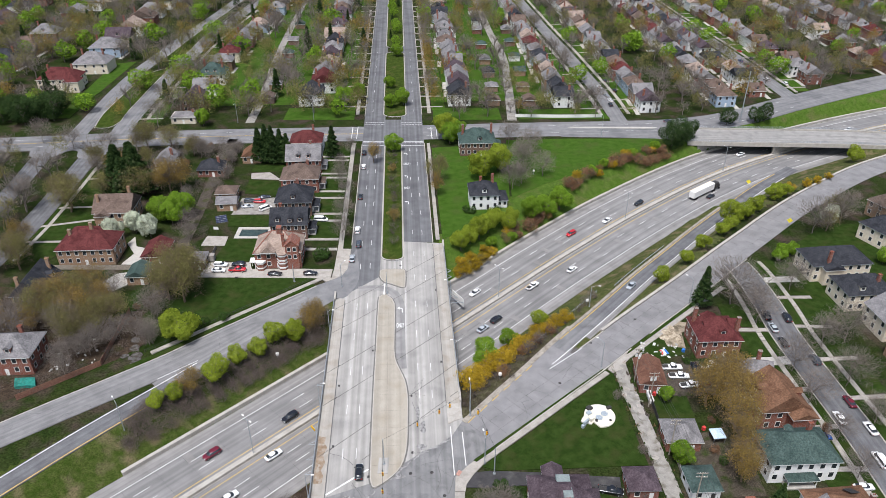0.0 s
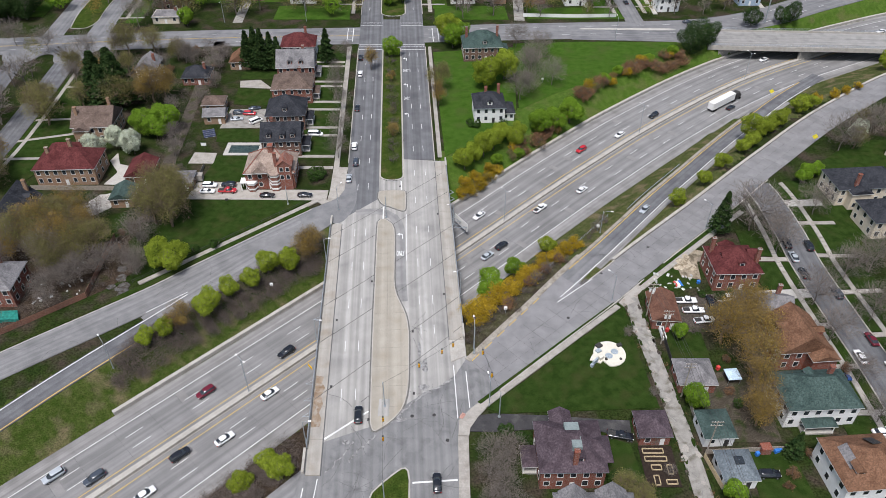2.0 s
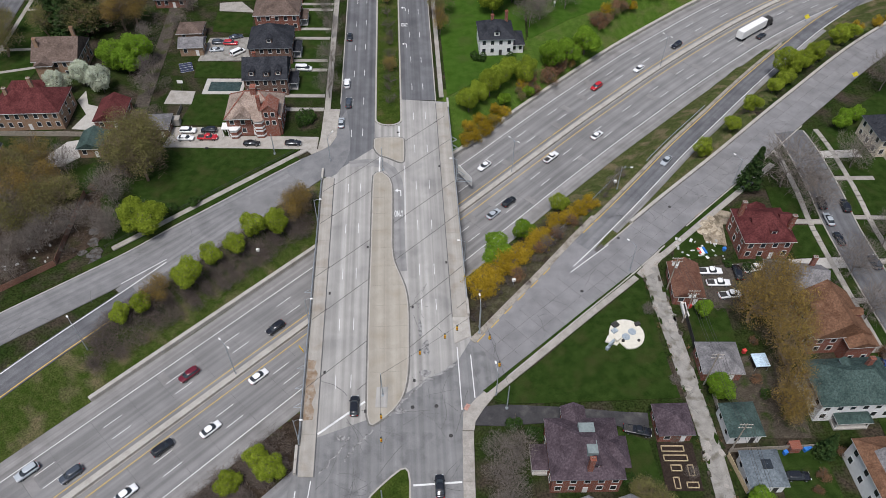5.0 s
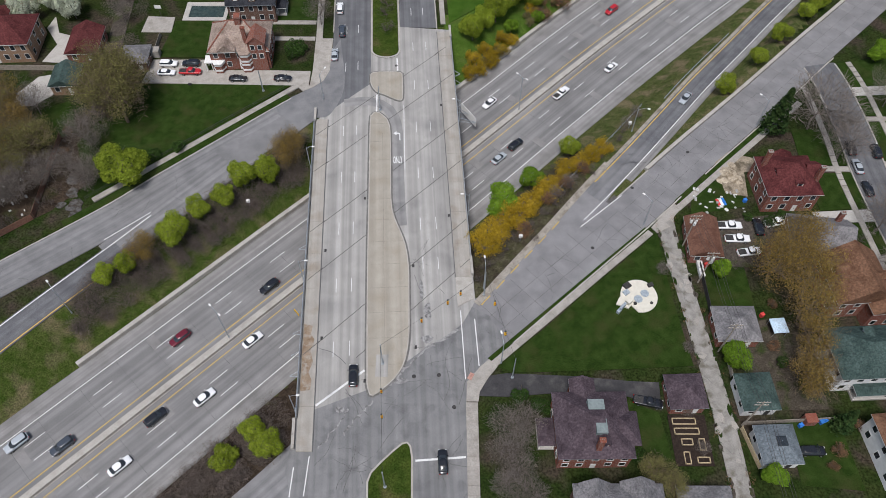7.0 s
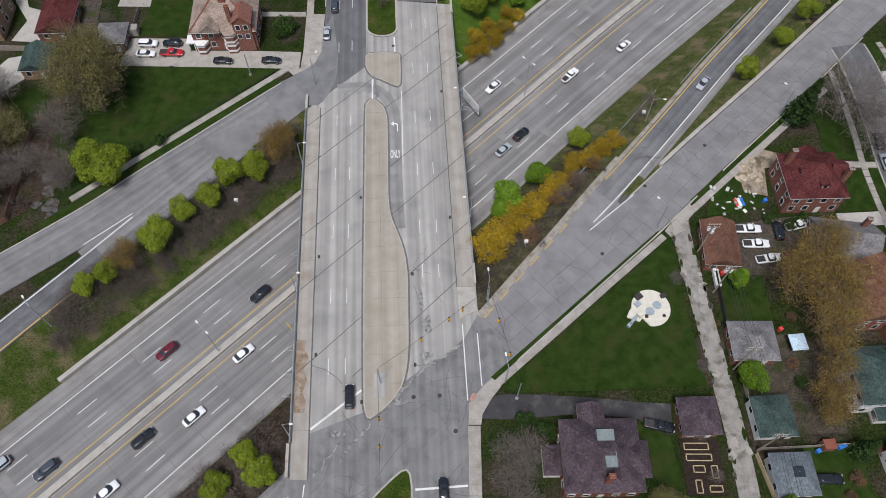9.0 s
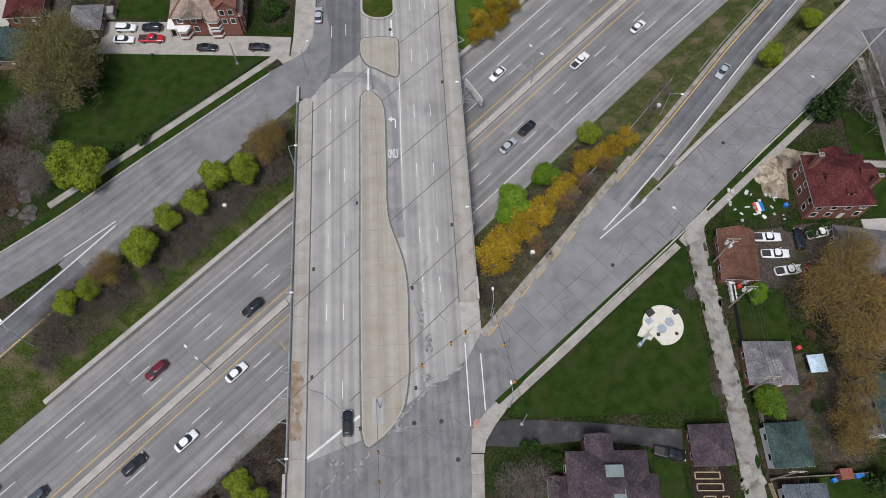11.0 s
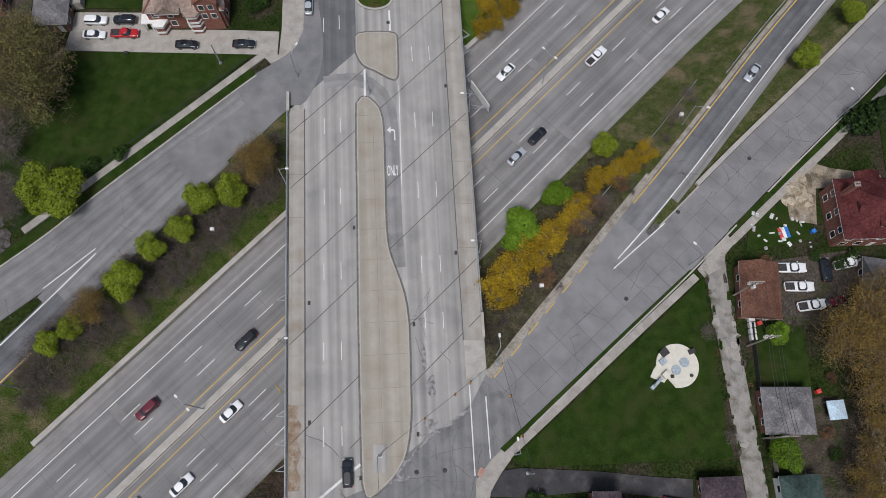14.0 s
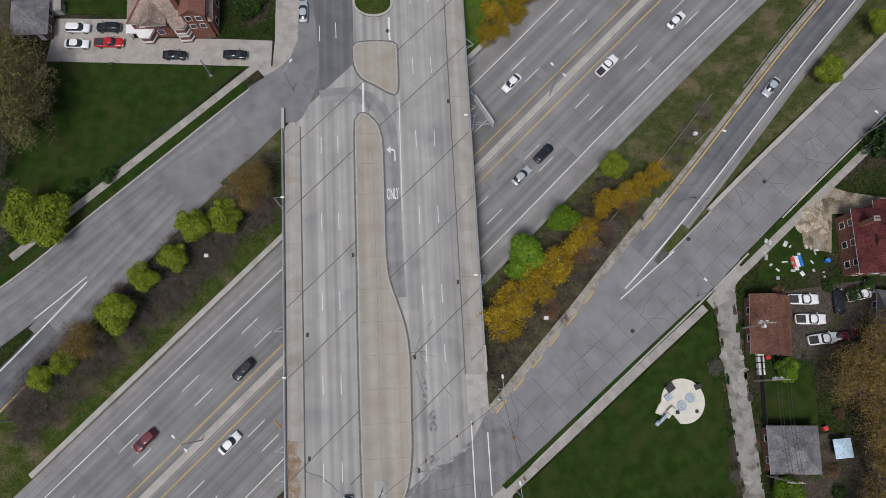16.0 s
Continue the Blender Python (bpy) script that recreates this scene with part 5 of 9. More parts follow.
def add_window(house_ob, x, y, z, turn, w=1.1, h=1.5):
    fr, pn = window_meshes(w, h)
    far_off = house_ob.matrix_basis.translation.y > 275
    if far_off:
        key = ("far", round(w, 1), round(h, 1))
        if key not in PANES:
            bm = bmesh.new()
            bm.from_mesh(fr)
            for f in bm.faces:
                c = f.calc_center_median()
                f.material_index = 1 if abs(c.y + 0.02) < 0.005 and abs(c.x) < 0.01 and abs(c.z - h / 2) < 0.01 else 0
            me = bpy.data.meshes.new("window")
            bm.to_mesh(me)
            bm.free()
            me.materials.append(M_TRIM)
            me.materials.append(M_GLASS)
            PANES[key] = me
        piece("window", PANES[key], house_ob, pose(x, y, z, 0, 0, turn))
        return
    a = piece("window", fr, house_ob, pose(x, y, z, 0, 0, turn))
    piece("pane", pn, a, Matrix())


def roof_mesh(bm, w, d, z, rise, kind, over=0.45):
    """A hipped or gabled roof over a rectangle, with eaves."""
    a, b = w / 2 + over, d / 2 + over
    zl = z - 0.12
    if kind == "hip":
        if w >= d:
            r0, r1 = (-(a - b) - 0.01, 0), (a - b + 0.01, 0)
        else:
            r0, r1 = (0, -(b - a) - 0.01), (0, b - a + 0.01)
    else:
        r0, r1 = ((-a, 0), (a, 0)) if kind == "gable_x" else ((0, -b), (0, b))
    lo = [bm.verts.new((x, y, zl - 0.18)) for x, y in ((-a, -b), (a, -b), (a, b), (-a, b))]
    ev = [bm.verts.new((x, y, zl)) for x, y in ((-a, -b), (a, -b), (a, b), (-a, b))]
    p, q = bm.verts.new((*r0, z + rise)), bm.verts.new((*r1, z + rise))
    bm.faces.new(lo[::-1])
    for k in range(4):
        bm.faces.new((lo[k], lo[(k + 1) % 4], ev[(k + 1) % 4], ev[k])).material_index = 1
    along_x = abs(r1[0] - r0[0]) > abs(r1[1] - r0[1])
    if along_x:
        bm.faces.new((ev[0], ev[1], q, p))
        bm.faces.new((ev[2], ev[3], p, q))
        bm.faces.new((ev[1], ev[2], q))
        bm.faces.new((ev[3], ev[0], p))
    else:
        bm.faces.new((ev[1], ev[2], q, p))
        bm.faces.new((ev[3], ev[0], p, q))
        bm.faces.new((ev[0], ev[1], p))
        bm.faces.new((ev[2], ev[3], q))


def house(x, y, w, d, wall, roof, form="hip", storeys=2, turn=None, rise=None, chimneys=((0.3, 0.0),), dormers=(), wing=None, porch=None, label=None, name="house", windows=True, gaps=2.6):
    """A house centred at x, y: walls, roof, chimneys, dormers, a wing, a porch and its windows."""
    top = new(name)
    top.matrix_basis = pose(x, y, max(gz(x, y), -0.15), 0, 0, AXIS if turn is None else turn)
    wm, wl = WALLS[wall]
    rm = ROOFS[roof]
    h = 0.6 + 2.9 * storeys
    rise = rise or min(w, d) * 0.36
    tagged(top, label or f"{wl} house with {'hipped' if form == 'hip' else 'gabled'} {roof} shingle roof", name.replace("_", " ") if name != "house" else "house")
    bm = bmesh.new()
    box(bm, -w / 2, w / 2, -d / 2, d / 2, -0.4, h)
    if form.startswith("gable"):
        for sgn in (-1, 1):
            if form == "gable_x":
                vs = [bm.verts.new(c) for c in ((sgn * (w / 2 - 0.05), -d / 2, h - 0.05), (sgn * (w / 2 - 0.05), d / 2, h - 0.05), (sgn * (w / 2 - 0.05), 0, h + rise - 0.25))]
            else:
                vs = [bm.verts.new(c) for c in ((-w / 2, sgn * (d / 2 - 0.05), h - 0.05), (w / 2, sgn * (d / 2 - 0.05), h - 0.05), (0, sgn * (d / 2 - 0.05), h + rise - 0.25))]
            bm.faces.new(vs)
    part("wall", bm, wm, top)
    bm = bmesh.new()
    roof_mesh(bm, w, d, h, rise, form)
    rf = part("roof", bm, rm, top)
    rf.data.materials.append(M_TRIM if roof not in ("black", "purple") else M_STEEL)
    for cx, cy in chimneys:
        bm = bmesh.new()
        zc = h + rise * 0.25
        box(bm, cx * w - 0.5, cx * w + 0.5, cy * d - 0.4, cy * d + 0.4, zc - 1.2, h + rise + 0.9)
        box(bm, cx * w - 0.58, cx * w + 0.58, cy * d - 0.48, cy * d + 0.48, h + rise + 0.75, h + rise + 0.95)
        for px in (-0.2, 0.2):
            tube(bm, (cx * w + px, cy * d, h + rise + 0.95), (cx * w + px, cy * d, h + rise + 1.3), 0.13, 0.1, 6)
        part("chimney", bm, M_BRICK_RED if wall != "tan" else M_BRICK_TAN, rf, "brick chimney with clay pots")
    for dx, dy, dt in dormers:
        m = pose(dx * w, dy * d, h + rise * 0.22, 0, 0, dt)
        bm = bmesh.new()
        box(bm, -0.85, 0.85, -0.2, 2.2, -0.3, 1.3, m)
        dm = part("dormer", bm, M_TRIM if wall == "white" else wm, top)
        bm = bmesh.new()
        vs = [bm.verts.new(m @ Vector(c)) for c in ((-1.1, -0.4, 1.2), (1.1, -0.4, 1.2), (1.1, 2.4, 1.2), (-1.1, 2.4, 1.2), (0, -0.4, 2.0), (0, 2.6, 2.0))]
        for f in ((0, 1, 4), (1, 2, 5, 4), (2, 3, 5), (3, 0, 4, 5), (3, 2, 1, 0)):
            bm.faces.new([vs[i] for i in f])
        part("dormer_roof", bm, rm, dm)
        add_window(top, *(m @ Vector((0, -0.22, 0.05))), dt, 1.0, 0.95)
    if wing:
        wx, wy, ww, wd, wst, wform = wing
        bm = bmesh.new()
        hh = 0.5 + 2.8 * wst
        box(bm, wx - ww / 2, wx + ww / 2, wy - wd / 2, wy + wd / 2, -0.4, hh)
        wg = part("wing", bm, wm, top)
        bm = bmesh.new()
        roof_mesh(bm, ww, wd, hh, min(ww, wd) * 0.36, wform)
        bmesh.ops.translate(bm, vec=(wx, wy, 0), verts=bm.verts[:])
        part("wing_roof", bm, rm, wg).data.materials.append(M_TRIM)
        for fx in (-0.25, 0.25):
            add_window(top, wx + fx * ww, wy - wd / 2 - 0.02, 1.2, 0, 1.0, 1.4)
    if porch:
        px, py, pw, pd = porch
        bm = bmesh.new()
        box(bm, px - pw / 2, px + pw / 2, py - pd / 2, py + pd / 2, -0.3, 0.5)
        po = part("porch", bm, M_DRIVE, top)
        bm = bmesh.new()
        roof_mesh(bm, pw, pd, 3.0, 0.8, "hip", 0.25)
        bmesh.ops.translate(bm, vec=(px, py, 0), verts=bm.verts[:])
        part("porch_roof", bm, rm, po).data.materials.append(M_TRIM)
        for sx in (-1, 1):
            for sy in (-1, 1):
                bm = bmesh.new()
                tube(bm, (px + sx * (pw / 2 - 0.2), py + sy * (pd / 2 - 0.2), 0.5), (px + sx * (pw / 2 - 0.2), py + sy * (pd / 2 - 0.2), 2.75), 0.12, n=6)
                part("column", bm, M_TRIM, po)
    if windows and y < 520:
        for st in range(storeys):
            z = 1.3 + 2.9 * st
            nx = max(2, int(w / (gaps if y < 330 else gaps + 0.8 if y < 430 else 5.0)))
            for k in range(nx):
                fx = -w / 2 + (k + 0.5) * w / nx
                if st == 0 and k == nx // 2:
                    bm = bmesh.new()
                    box(bm, fx - 0.5, fx + 0.5, -d / 2 - 0.06, -d / 2 + 0.02, 0.1, 2.25)
                    part("door", bm, M_TRIM if wall != "white" else M_DARKSTEEL, top)
                else:
                    add_window(top, fx, -d / 2 - 0.02, z, 0)
                if windows == "all":
                    add_window(top, fx, d / 2 + 0.02, z, 180)
            ny = max(2, int(d / (gaps + 0.6))) if y < 430 else 0
            for k in range(ny):
                fy = -d / 2 + (k + 0.5) * d / ny
                for sgn in (1, -1):
                    if windows == "all" or sgn * (x + 1) < 0 or (abs(x) < 30 and y < 330):
                        add_window(top, sgn * (w / 2 + 0.02), fy, z, 90 * sgn)
    return top


def garage(x, y, w, d, wall, roof, form="hip", turn=None, label=None):
    return house(x, y, w, d, wall, roof, form, 1, turn, min(w, d) * 0.28, (), label=label or f"small {WALLS[wall][1]} garage with {roof} shingle roof", name="garage", windows=y < 330, gaps=3.2)


# west side of the boulevard, from the bridge outwards
tan_house = house(-55.2, 215.2, 15.5, 11.5, "red", "tan", "hip", 2, rise=5.2, chimneys=((0.14, -0.36),), label="large red brick house with pale tan slate roof and bays")
# ridge tiles, bays and a porch of the tan-roofed house
for p, q in (((-8.15, -6.15, 6.35), (-2.0, 0, 11.6)), ((8.15, -6.15, 6.35), (2.0, 0, 11.6)), ((-8.15, 6.15, 6.35), (-2.0, 0, 11.6)), ((8.15, 6.15, 6.35), (2.0, 0, 11.6)), ((-2.0, 0, 11.6), (2.0, 0, 11.6))):
    bm = bmesh.new()
    tube(bm, p, q, 0.2, n=6)
    part("ridge_tile", bm, M_BRICK_RED, tan_house, "red clay ridge tiles")
for bx, bw, bh in ((-5.9, 3.4, 3.3), (1.6, 3.8, 6.2)):
    bm = bmesh.new()
    prism(bm, [(bx - bw / 2, -5.7), (bx - bw / 4, -7.3), (bx + bw / 4, -7.3), (bx + bw / 2, -5.7)], -0.3, bh)
    bay = part("bay", bm, M_BRICK_RED, tan_house, "brick bay with white bands")
    for z in (0.9, 2.6) if bh < 4 else (0.9, 2.6, 3.7, 5.4):
        bm = bmesh.new()
        prism(bm, [(bx - bw / 2 - 0.1, -5.7), (bx - bw / 4 - 0.05, -7.42), (bx + bw / 4 + 0.05, -7.42), (bx + bw / 2 + 0.1, -5.7)], z, z + 0.5)
        part("band", bm, M_TRIM, bay)
    bm = bmesh.new()
    prism(bm, [(bx - bw / 2 - 0.25, -5.6), (bx - bw / 4 - 0.15, -7.6), (bx + bw / 4 + 0.15, -7.6), (bx + bw / 2 + 0.25, -5.6)], bh, bh + 0.18)
    part("bay_roof", bm, M_TRIM if bh < 4 else ROOFS["tan"], bay)
bm = bmesh.new()
box(bm, 2.9, 7.2, -6.35, -1.0, 0.0, 9.2)
vs = [bm.verts.new(c) for c in ((2.9, -6.35, 9.2), (7.2, -6.35, 9.2), (5.05, -6.35, 11.0), (2.9, -1.0, 9.2), (7.2, -1.0, 9.2), (5.05, -1.0, 11.0))]
for f in ((0, 1, 2), (3, 5, 4), (0, 2, 5, 3), (1, 4, 5, 2)):
    bm.faces.new([vs[i] for i in f])
gable = part("front_gable", bm, M_BRICK_RED, tan_house, "tall red brick front gable")
for sx in (-1, 1):
    bm = bmesh.new()
    vs = [bm.verts.new((5.05 + sx * q, y, z)) for q, y, z in ((0, -6.6, 11.15), (2.5, -6.6, 9.0), (2.5, -0.8, 9.0), (0, -0.8, 11.15), (0, -6.6, 10.95), (2.5, -6.6, 8.8), (2.5, -0.8, 8.8), (0, -0.8, 10.95))]
    for f in ((0, 1, 2, 3), (7, 6, 5, 4), (0, 4, 5, 1), (1, 5, 6, 2), (2, 6, 7, 3)):
        bm.faces.new([vs[i] for i in f])
    part("gable_roof", bm, M_BRICK_RED, gable, "red-brown tile slope")
for wx, wz in ((4.1, 7.0), (6.0, 7.0), (4.1, 4.2), (6.0, 4.2)):
    add_window(tan_house, wx, -6.38, wz, 0, 1.0, 1.4)
bm = bmesh.new()
box(bm, -9.6, -7.4, -6.4, -3.4, 2.9, 3.2)
porch_ob = part("side_porch", bm, M_TRIM, tan_house, "white side porch")
for px, py in ((-9.4, -6.2), (-9.4, -3.6), (-7.8, -6.2)):
    bm = bmesh.new()
    tube(bm, (px, py, -0.2), (px, py, 2.9), 0.14, n=8)
    part("column", bm, M_TRIM, porch_ob)
for gx, gy, gt in ((-3.0, -4.4, 0),):
    bm = bmesh.new()
    roof_mesh(bm, 4.4, 5.0, 7.2, 2.0, "gable_y", 0.3)
    bmesh.ops.translate(bm, vec=(gx, gy, 0), verts=bm.verts[:])
    g_ob = part("cross_gable", bm, ROOFS["tan"], tan_house)
    g_ob.data.materials.append(M_TRIM)
bm = bmesh.new()
box(bm, -0.3, 1.3, -1.0, 1.0, 8.0, 13.2)
box(bm, -0.42, 1.42, -1.12, 1.12, 12.8, 13.1)
part("chimney", bm, M_BRICK_RED, tan_house, "broad red brick chimney stack")
house(-55, 234.5, 13, 11.5, "dark", "black", "gable_x", 2, chimneys=((-0.25, 0.1),), dormers=((-0.3, -0.42, 0), (0.05, -0.46, 0), (0.32, -0.42, 0)), porch=(7.8, 0, 2.6, 6))
house(-56.5, 252.5, 13.5, 12.5, "dark", "black", "hip", 2, rise=5.0, chimneys=((0.1, 0.15),), dormers=((0.0, -0.4, 0),), porch=(8.0, 0, 2.4, 6))
house(-57.5, 272.5, 15, 12, "red", "brown", "hip", 2, chimneys=((0.2, 0.1),), porch=(8.6, 0, 2.4, 6))
house(-59, 291, 14.5, 12, "red", "grey", "gable_x", 2, rise=5.0, chimneys=((0.2, 0.1),), dormers=((-0.15, -0.42, 0), (0.15, -0.42, 0)), porch=(8.2, 0, 2.4, 5))
house(-61, 310, 14, 11, "white", "red", "hip", 2, chimneys=((0.2, 0.3),))
garage(-83.5, 211.5, 6.5, 6.5, "dark", "grey")
garage(-99.7, 203, 6.5, 7.5, "tan", "green", "gable_y")
garage(-86, 263, 8, 7, "tan", "brown")
garage(-83.5, 254, 7.5, 6, "tan", "grey", "gable_x")
garage(-98.5, 217, 8, 10.5, "red", "red", "gable_y", label="long brick garage with a dark red gabled roof")
house(-121.5, 217.5, 19, 12, "tan", "red", "hip", 2, chimneys=((-0.28, -0.1), (0.0, 0.3)), wing=(-4, 7.5, 10, 6, 2, "hip"), label="tan brick house with broad dark red hipped roof")
house(-122.5, 244.5, 13.5, 13, "tan", "brown", "gable_x", 2, chimneys=((-0.4, -0.2), (0.3, 0.3)), wing=(-3, -6.5, 5, 4, 2, "gable_y"))
house(-127, 190.5, 10.5, 13, "tan", "black", "gable_y", 2, rise=5.4, chimneys=((-0.2, -0.45), (0.25, 0.4)), dormers=((0.42, -0.2, 90), (0.42, 0.2, 90)), wing=(5.5, -1.5, 5, 5, 2, "gable_x"), label="tan brick house with steep black slate roof and dormers", windows="all")
house(-119.5, 160, 14, 11, "red", "grey", "hip", 2, chimneys=((0.2, 0.2),), dormers=((0.1, -0.4, 0),), label="red brick house with grey hipped roof among bare trees", windows="all")
house(-98.5, 286.5, 10.5, 9, "red", "black", "hip", 1, label="low brick house with a black hipped roof")
house(-118, 288.5, 8, 10, "white", "grey", "gable_y", 2, label="white house with a grey gabled roof beside conifers")
house(-84, 300, 8, 8, "tan", "orange", "gable_y", 1)
# east side of the boulevard
house(17, 257.5, 11, 11, "white", "black", "hip", 2, chimneys=((-0.1, 0.1), (0.35, 0.3)), dormers=((0.0, -0.42, 0),), wing=(7.2, 0, 4, 8, 1, "hip"), label="white two-storey house with black hipped roof")
house(16.5, 310, 16, 12, "dark", "green", "hip", 2, rise=5.0, chimneys=((-0.4, 0.1), (0.42, 0.2)), dormers=((0.05, -0.42, 0),), porch=(9.2, -2, 2.6, 5), wing=(9, 1, 4, 6, 1, "hip"), label="brown brick house with green hipped roof")
# round the alley and the side street
purple = house(26.9, 107.2, 13.2, 12, "red", "purple", "hip", 2, 1, rise=4.2, chimneys=((0.02, -0.4),), wing=(-1.0, 6.6, 4, 4.5, 2, "gable_y"), porch=(-8.2, 0, 3, 5), dormers=((0.1, -0.36, 0),), label="red brick house with broad purple-brown shingle roof", windows="all")
M_ROOFDECK = mat("grey_green_felt", (0.17, 0.205, 0.2), (0.21, 0.245, 0.24), 0.8, 0.8, 0.1, grain=0.04)
for cx, cy, w, d in ((0.4, 2.2, 3.0, 2.9), (0.8, -1.6, 2.0, 2.6)):
    bm = bmesh.new()
    z = 6.4 + 4.2 * (1 - abs(cy) / 6.4) + 0.35
    box(bm, cx - w / 2, cx + w / 2, cy - d / 2, cy + d / 2, z - 1.6, z)
    part("roof_deck", bm, M_ROOFDECK, purple, "flat grey-green roof panel")
bm = bmesh.new()
roof_mesh(bm, 5.5, 6, 6.4, 2.6, "hip", 0.3)
bmesh.ops.translate(bm, vec=(5.4, -0.8, 0), verts=bm.verts[:])
part("side_roof", bm, ROOFS["purple"], purple)
garage(46.4, 115.1, 6.6, 6.4, "red", "purple", turn=2)
grey_roofed = house(30, 90, 15, 12, "dark", "grey", "hip", 2, 0, chimneys=((0.4, 0.1),))
for gx, gy, gw, gd in ((-4.2, 2.6, 5.0, 7.0), (3.4, 3.4, 5.6, 6.0)):
    bm = bmesh.new()
    roof_mesh(bm, gw, gd, 6.9, 2.8, "gable_y", 0.3)
    bmesh.ops.translate(bm, vec=(gx, gy, 0), verts=bm.verts[:])
    part("cross_gable", bm, ROOFS["grey"], grey_roofed)
garage(46, 92.5, 9, 8, "dark", "grey", turn=0)
garage(59.6, 130, 8.2, 7.4, "red", "grey", turn=0)
garage(60.2, 115.1, 6.5, 7, "white", "green", turn=3)
slate_garage = garage(61.6, 104.6, 6.8, 6.8, "white", "slate", turn=2, label="small white garage with blue-grey hipped roof")
bm = bmesh.new()
box(bm, -0.9, 0.9, -0.9, 0.9, 4.6, 5.35)
part("skylight", bm, M_GLASS, slate_garage, "square dark rooflight")
garage(57.3, 152, 6.6, 10, "red", "rust", "gable_y", turn=-3, label="red brick garage with a low red-brown roof")
red = house(79.2, 167.3, 12, 11.2, "red", "red", "hip", 2, 2, rise=4.4, chimneys=((-0.44, 0.25), (0.44, -0.2)), dormers=((0.06, -0.36, 0), (-0.3, -0.05, -90)), wing=(0.5, 5.6, 4, 3, 2, "gable_y"), label="red brick house with hipped dark red shingle roof", windows="all")
bm = bmesh.new()
roof_mesh(bm, 3, 4.5, 7.8, 1.5, "gable_x", 0.2)
bmesh.ops.translate(bm, vec=(5.0, 0.6, 0), verts=bm.verts[:])
part("side_gable", bm, ROOFS["red"], red)
house(83.5, 152.8, 12.5, 9, "dark", "grey", "gable_x", 1, -8, rise=3.4, chimneys=((0.3, 0.35),), wing=(4.5, -4.5, 5, 4, 1, "gable_y"))
house(86, 139.5, 12, 11.5, "red", "orange", "gable_y", 2, 5, rise=4.8, chimneys=(), wing=(3.5, -6.5, 6, 4, 2, "gable_y"), dormers=((-0.42, 0.1, -90), (0.42, -0.1, 90)), label="red brick house with orange-brown gabled shingle roof", windows="all")
house(84, 122.3, 16, 10.5, "white", "green", "hip", 2, 3, rise=4.2, chimneys=((0.2, 0.2),), porch=(-1, -6.3, 7, 2.5), dormers=((-0.05, 0.36, 180),), label="white house with broad green hipped roof", windows="all")
brown_house = house(86.8, 103.6, 13.5, 12, "white", "orange", "hip", 2, 5, rise=4.4, chimneys=((0.3, -0.05),), dormers=((-0.28, -0.3, 0), (0.3, -0.36, 0)), label="white and brick house with orange-brown hipped roof", windows="all")
bm = bmesh.new()
box(bm, -1.0, 1.0, -1.6, 1.6, 0, 0.1, pose(1.6, 2.6, 9.45, -34, 0, 0))
part("roof_solar_panel", bm, M_DARKSTEEL, brown_house, "dark solar panel on the roof slope")
bm = bmesh.new()
roof_mesh(bm, 3.2, 5.0, 7.6, 1.5, "gable_y", 0.2)
bmesh.ops.translate(bm, vec=(-3.6, 0.2, 0), verts=bm.verts[:])
part("side_gable", bm, ROOFS["grey"], brown_house)
house(132, 207, 20, 11, "cream", "black", "hip", 2, 5, chimneys=((-0.25, -0.45),), label="cream stone house with black hipped roof", windows="all", wing=(-4, -6, 6, 4, 2, "gable_y"))
house(133, 190, 15, 11, "cream", "black", "hip", 2, 5, chimneys=((0.2, -0.2),), dormers=((-0.2, -0.4, 0),), windows="all")
house(136, 175, 13, 11, "cream", "grey", "gable_y", 2, 5, chimneys=((0.2, 0.1),))
house(135, 158, 14, 12, "tan", "brown", "hip", 2, 5)
house(133, 140, 14, 12, "red", "grey", "hip", 2, 5)
house(130, 122, 14, 12, "red", "brown", "hip", 2, 5)
house(160, 228, 12, 11, "cream", "black", "hip", 2, 25)
house(172, 246, 12, 11, "tan", "brown", "hip", 2, 25)
# rows of houses beyond the cross street
far = random.Random(21)


def row(x0, x1, y0, y1, pitch, w=9.0, d=11.0, setback=0.6, props=None):
    y = y0
    while y < y1:
        t = (y - y0) / max(1.0, y1 - y0)
        x = x0 + (x1 - x0) * t + far.uniform(-setback, setback)
        wall = far.choice(props or ["red", "red", "dark", "white", "cream", "tan", "white", "white", "blue"])
        roof = far.choice(["black", "grey", "grey", "brown", "red", "tan", "grey", "purple", "grey"])
        form = far.choice(["hip", "gable_y", "gable_x", "gable_y", "hip"])
        house(x, y, w * far.uniform(0.88, 1.15), d * far.uniform(0.88, 1.12), wall, roof, form, 2 if far.random() < 0.85 else 1, AXIS + far.uniform(-1, 1), chimneys=((far.choice((-0.3, 0.3)), far.uniform(-0.2, 0.2)),), dormers=((0.0, -0.4, 0),) if form != "gable_y" and far.random() < 0.4 else ())
        if y < 560:
            q = far.choice((-1, 1)) * (w / 2 + 1.5)
            slab("driveway", [(x + q - 1.1, y - d * 0.75), (x + q + 1.1, y - d * 0.75), (x + q + 1.1, y + d * 0.3), (x + q - 1.1, y + d * 0.3)], -0.2, 0.03, M_DRIVE, "pale concrete drive beside a house", "driveway")
        y += pitch * far.uniform(0.92, 1.1)


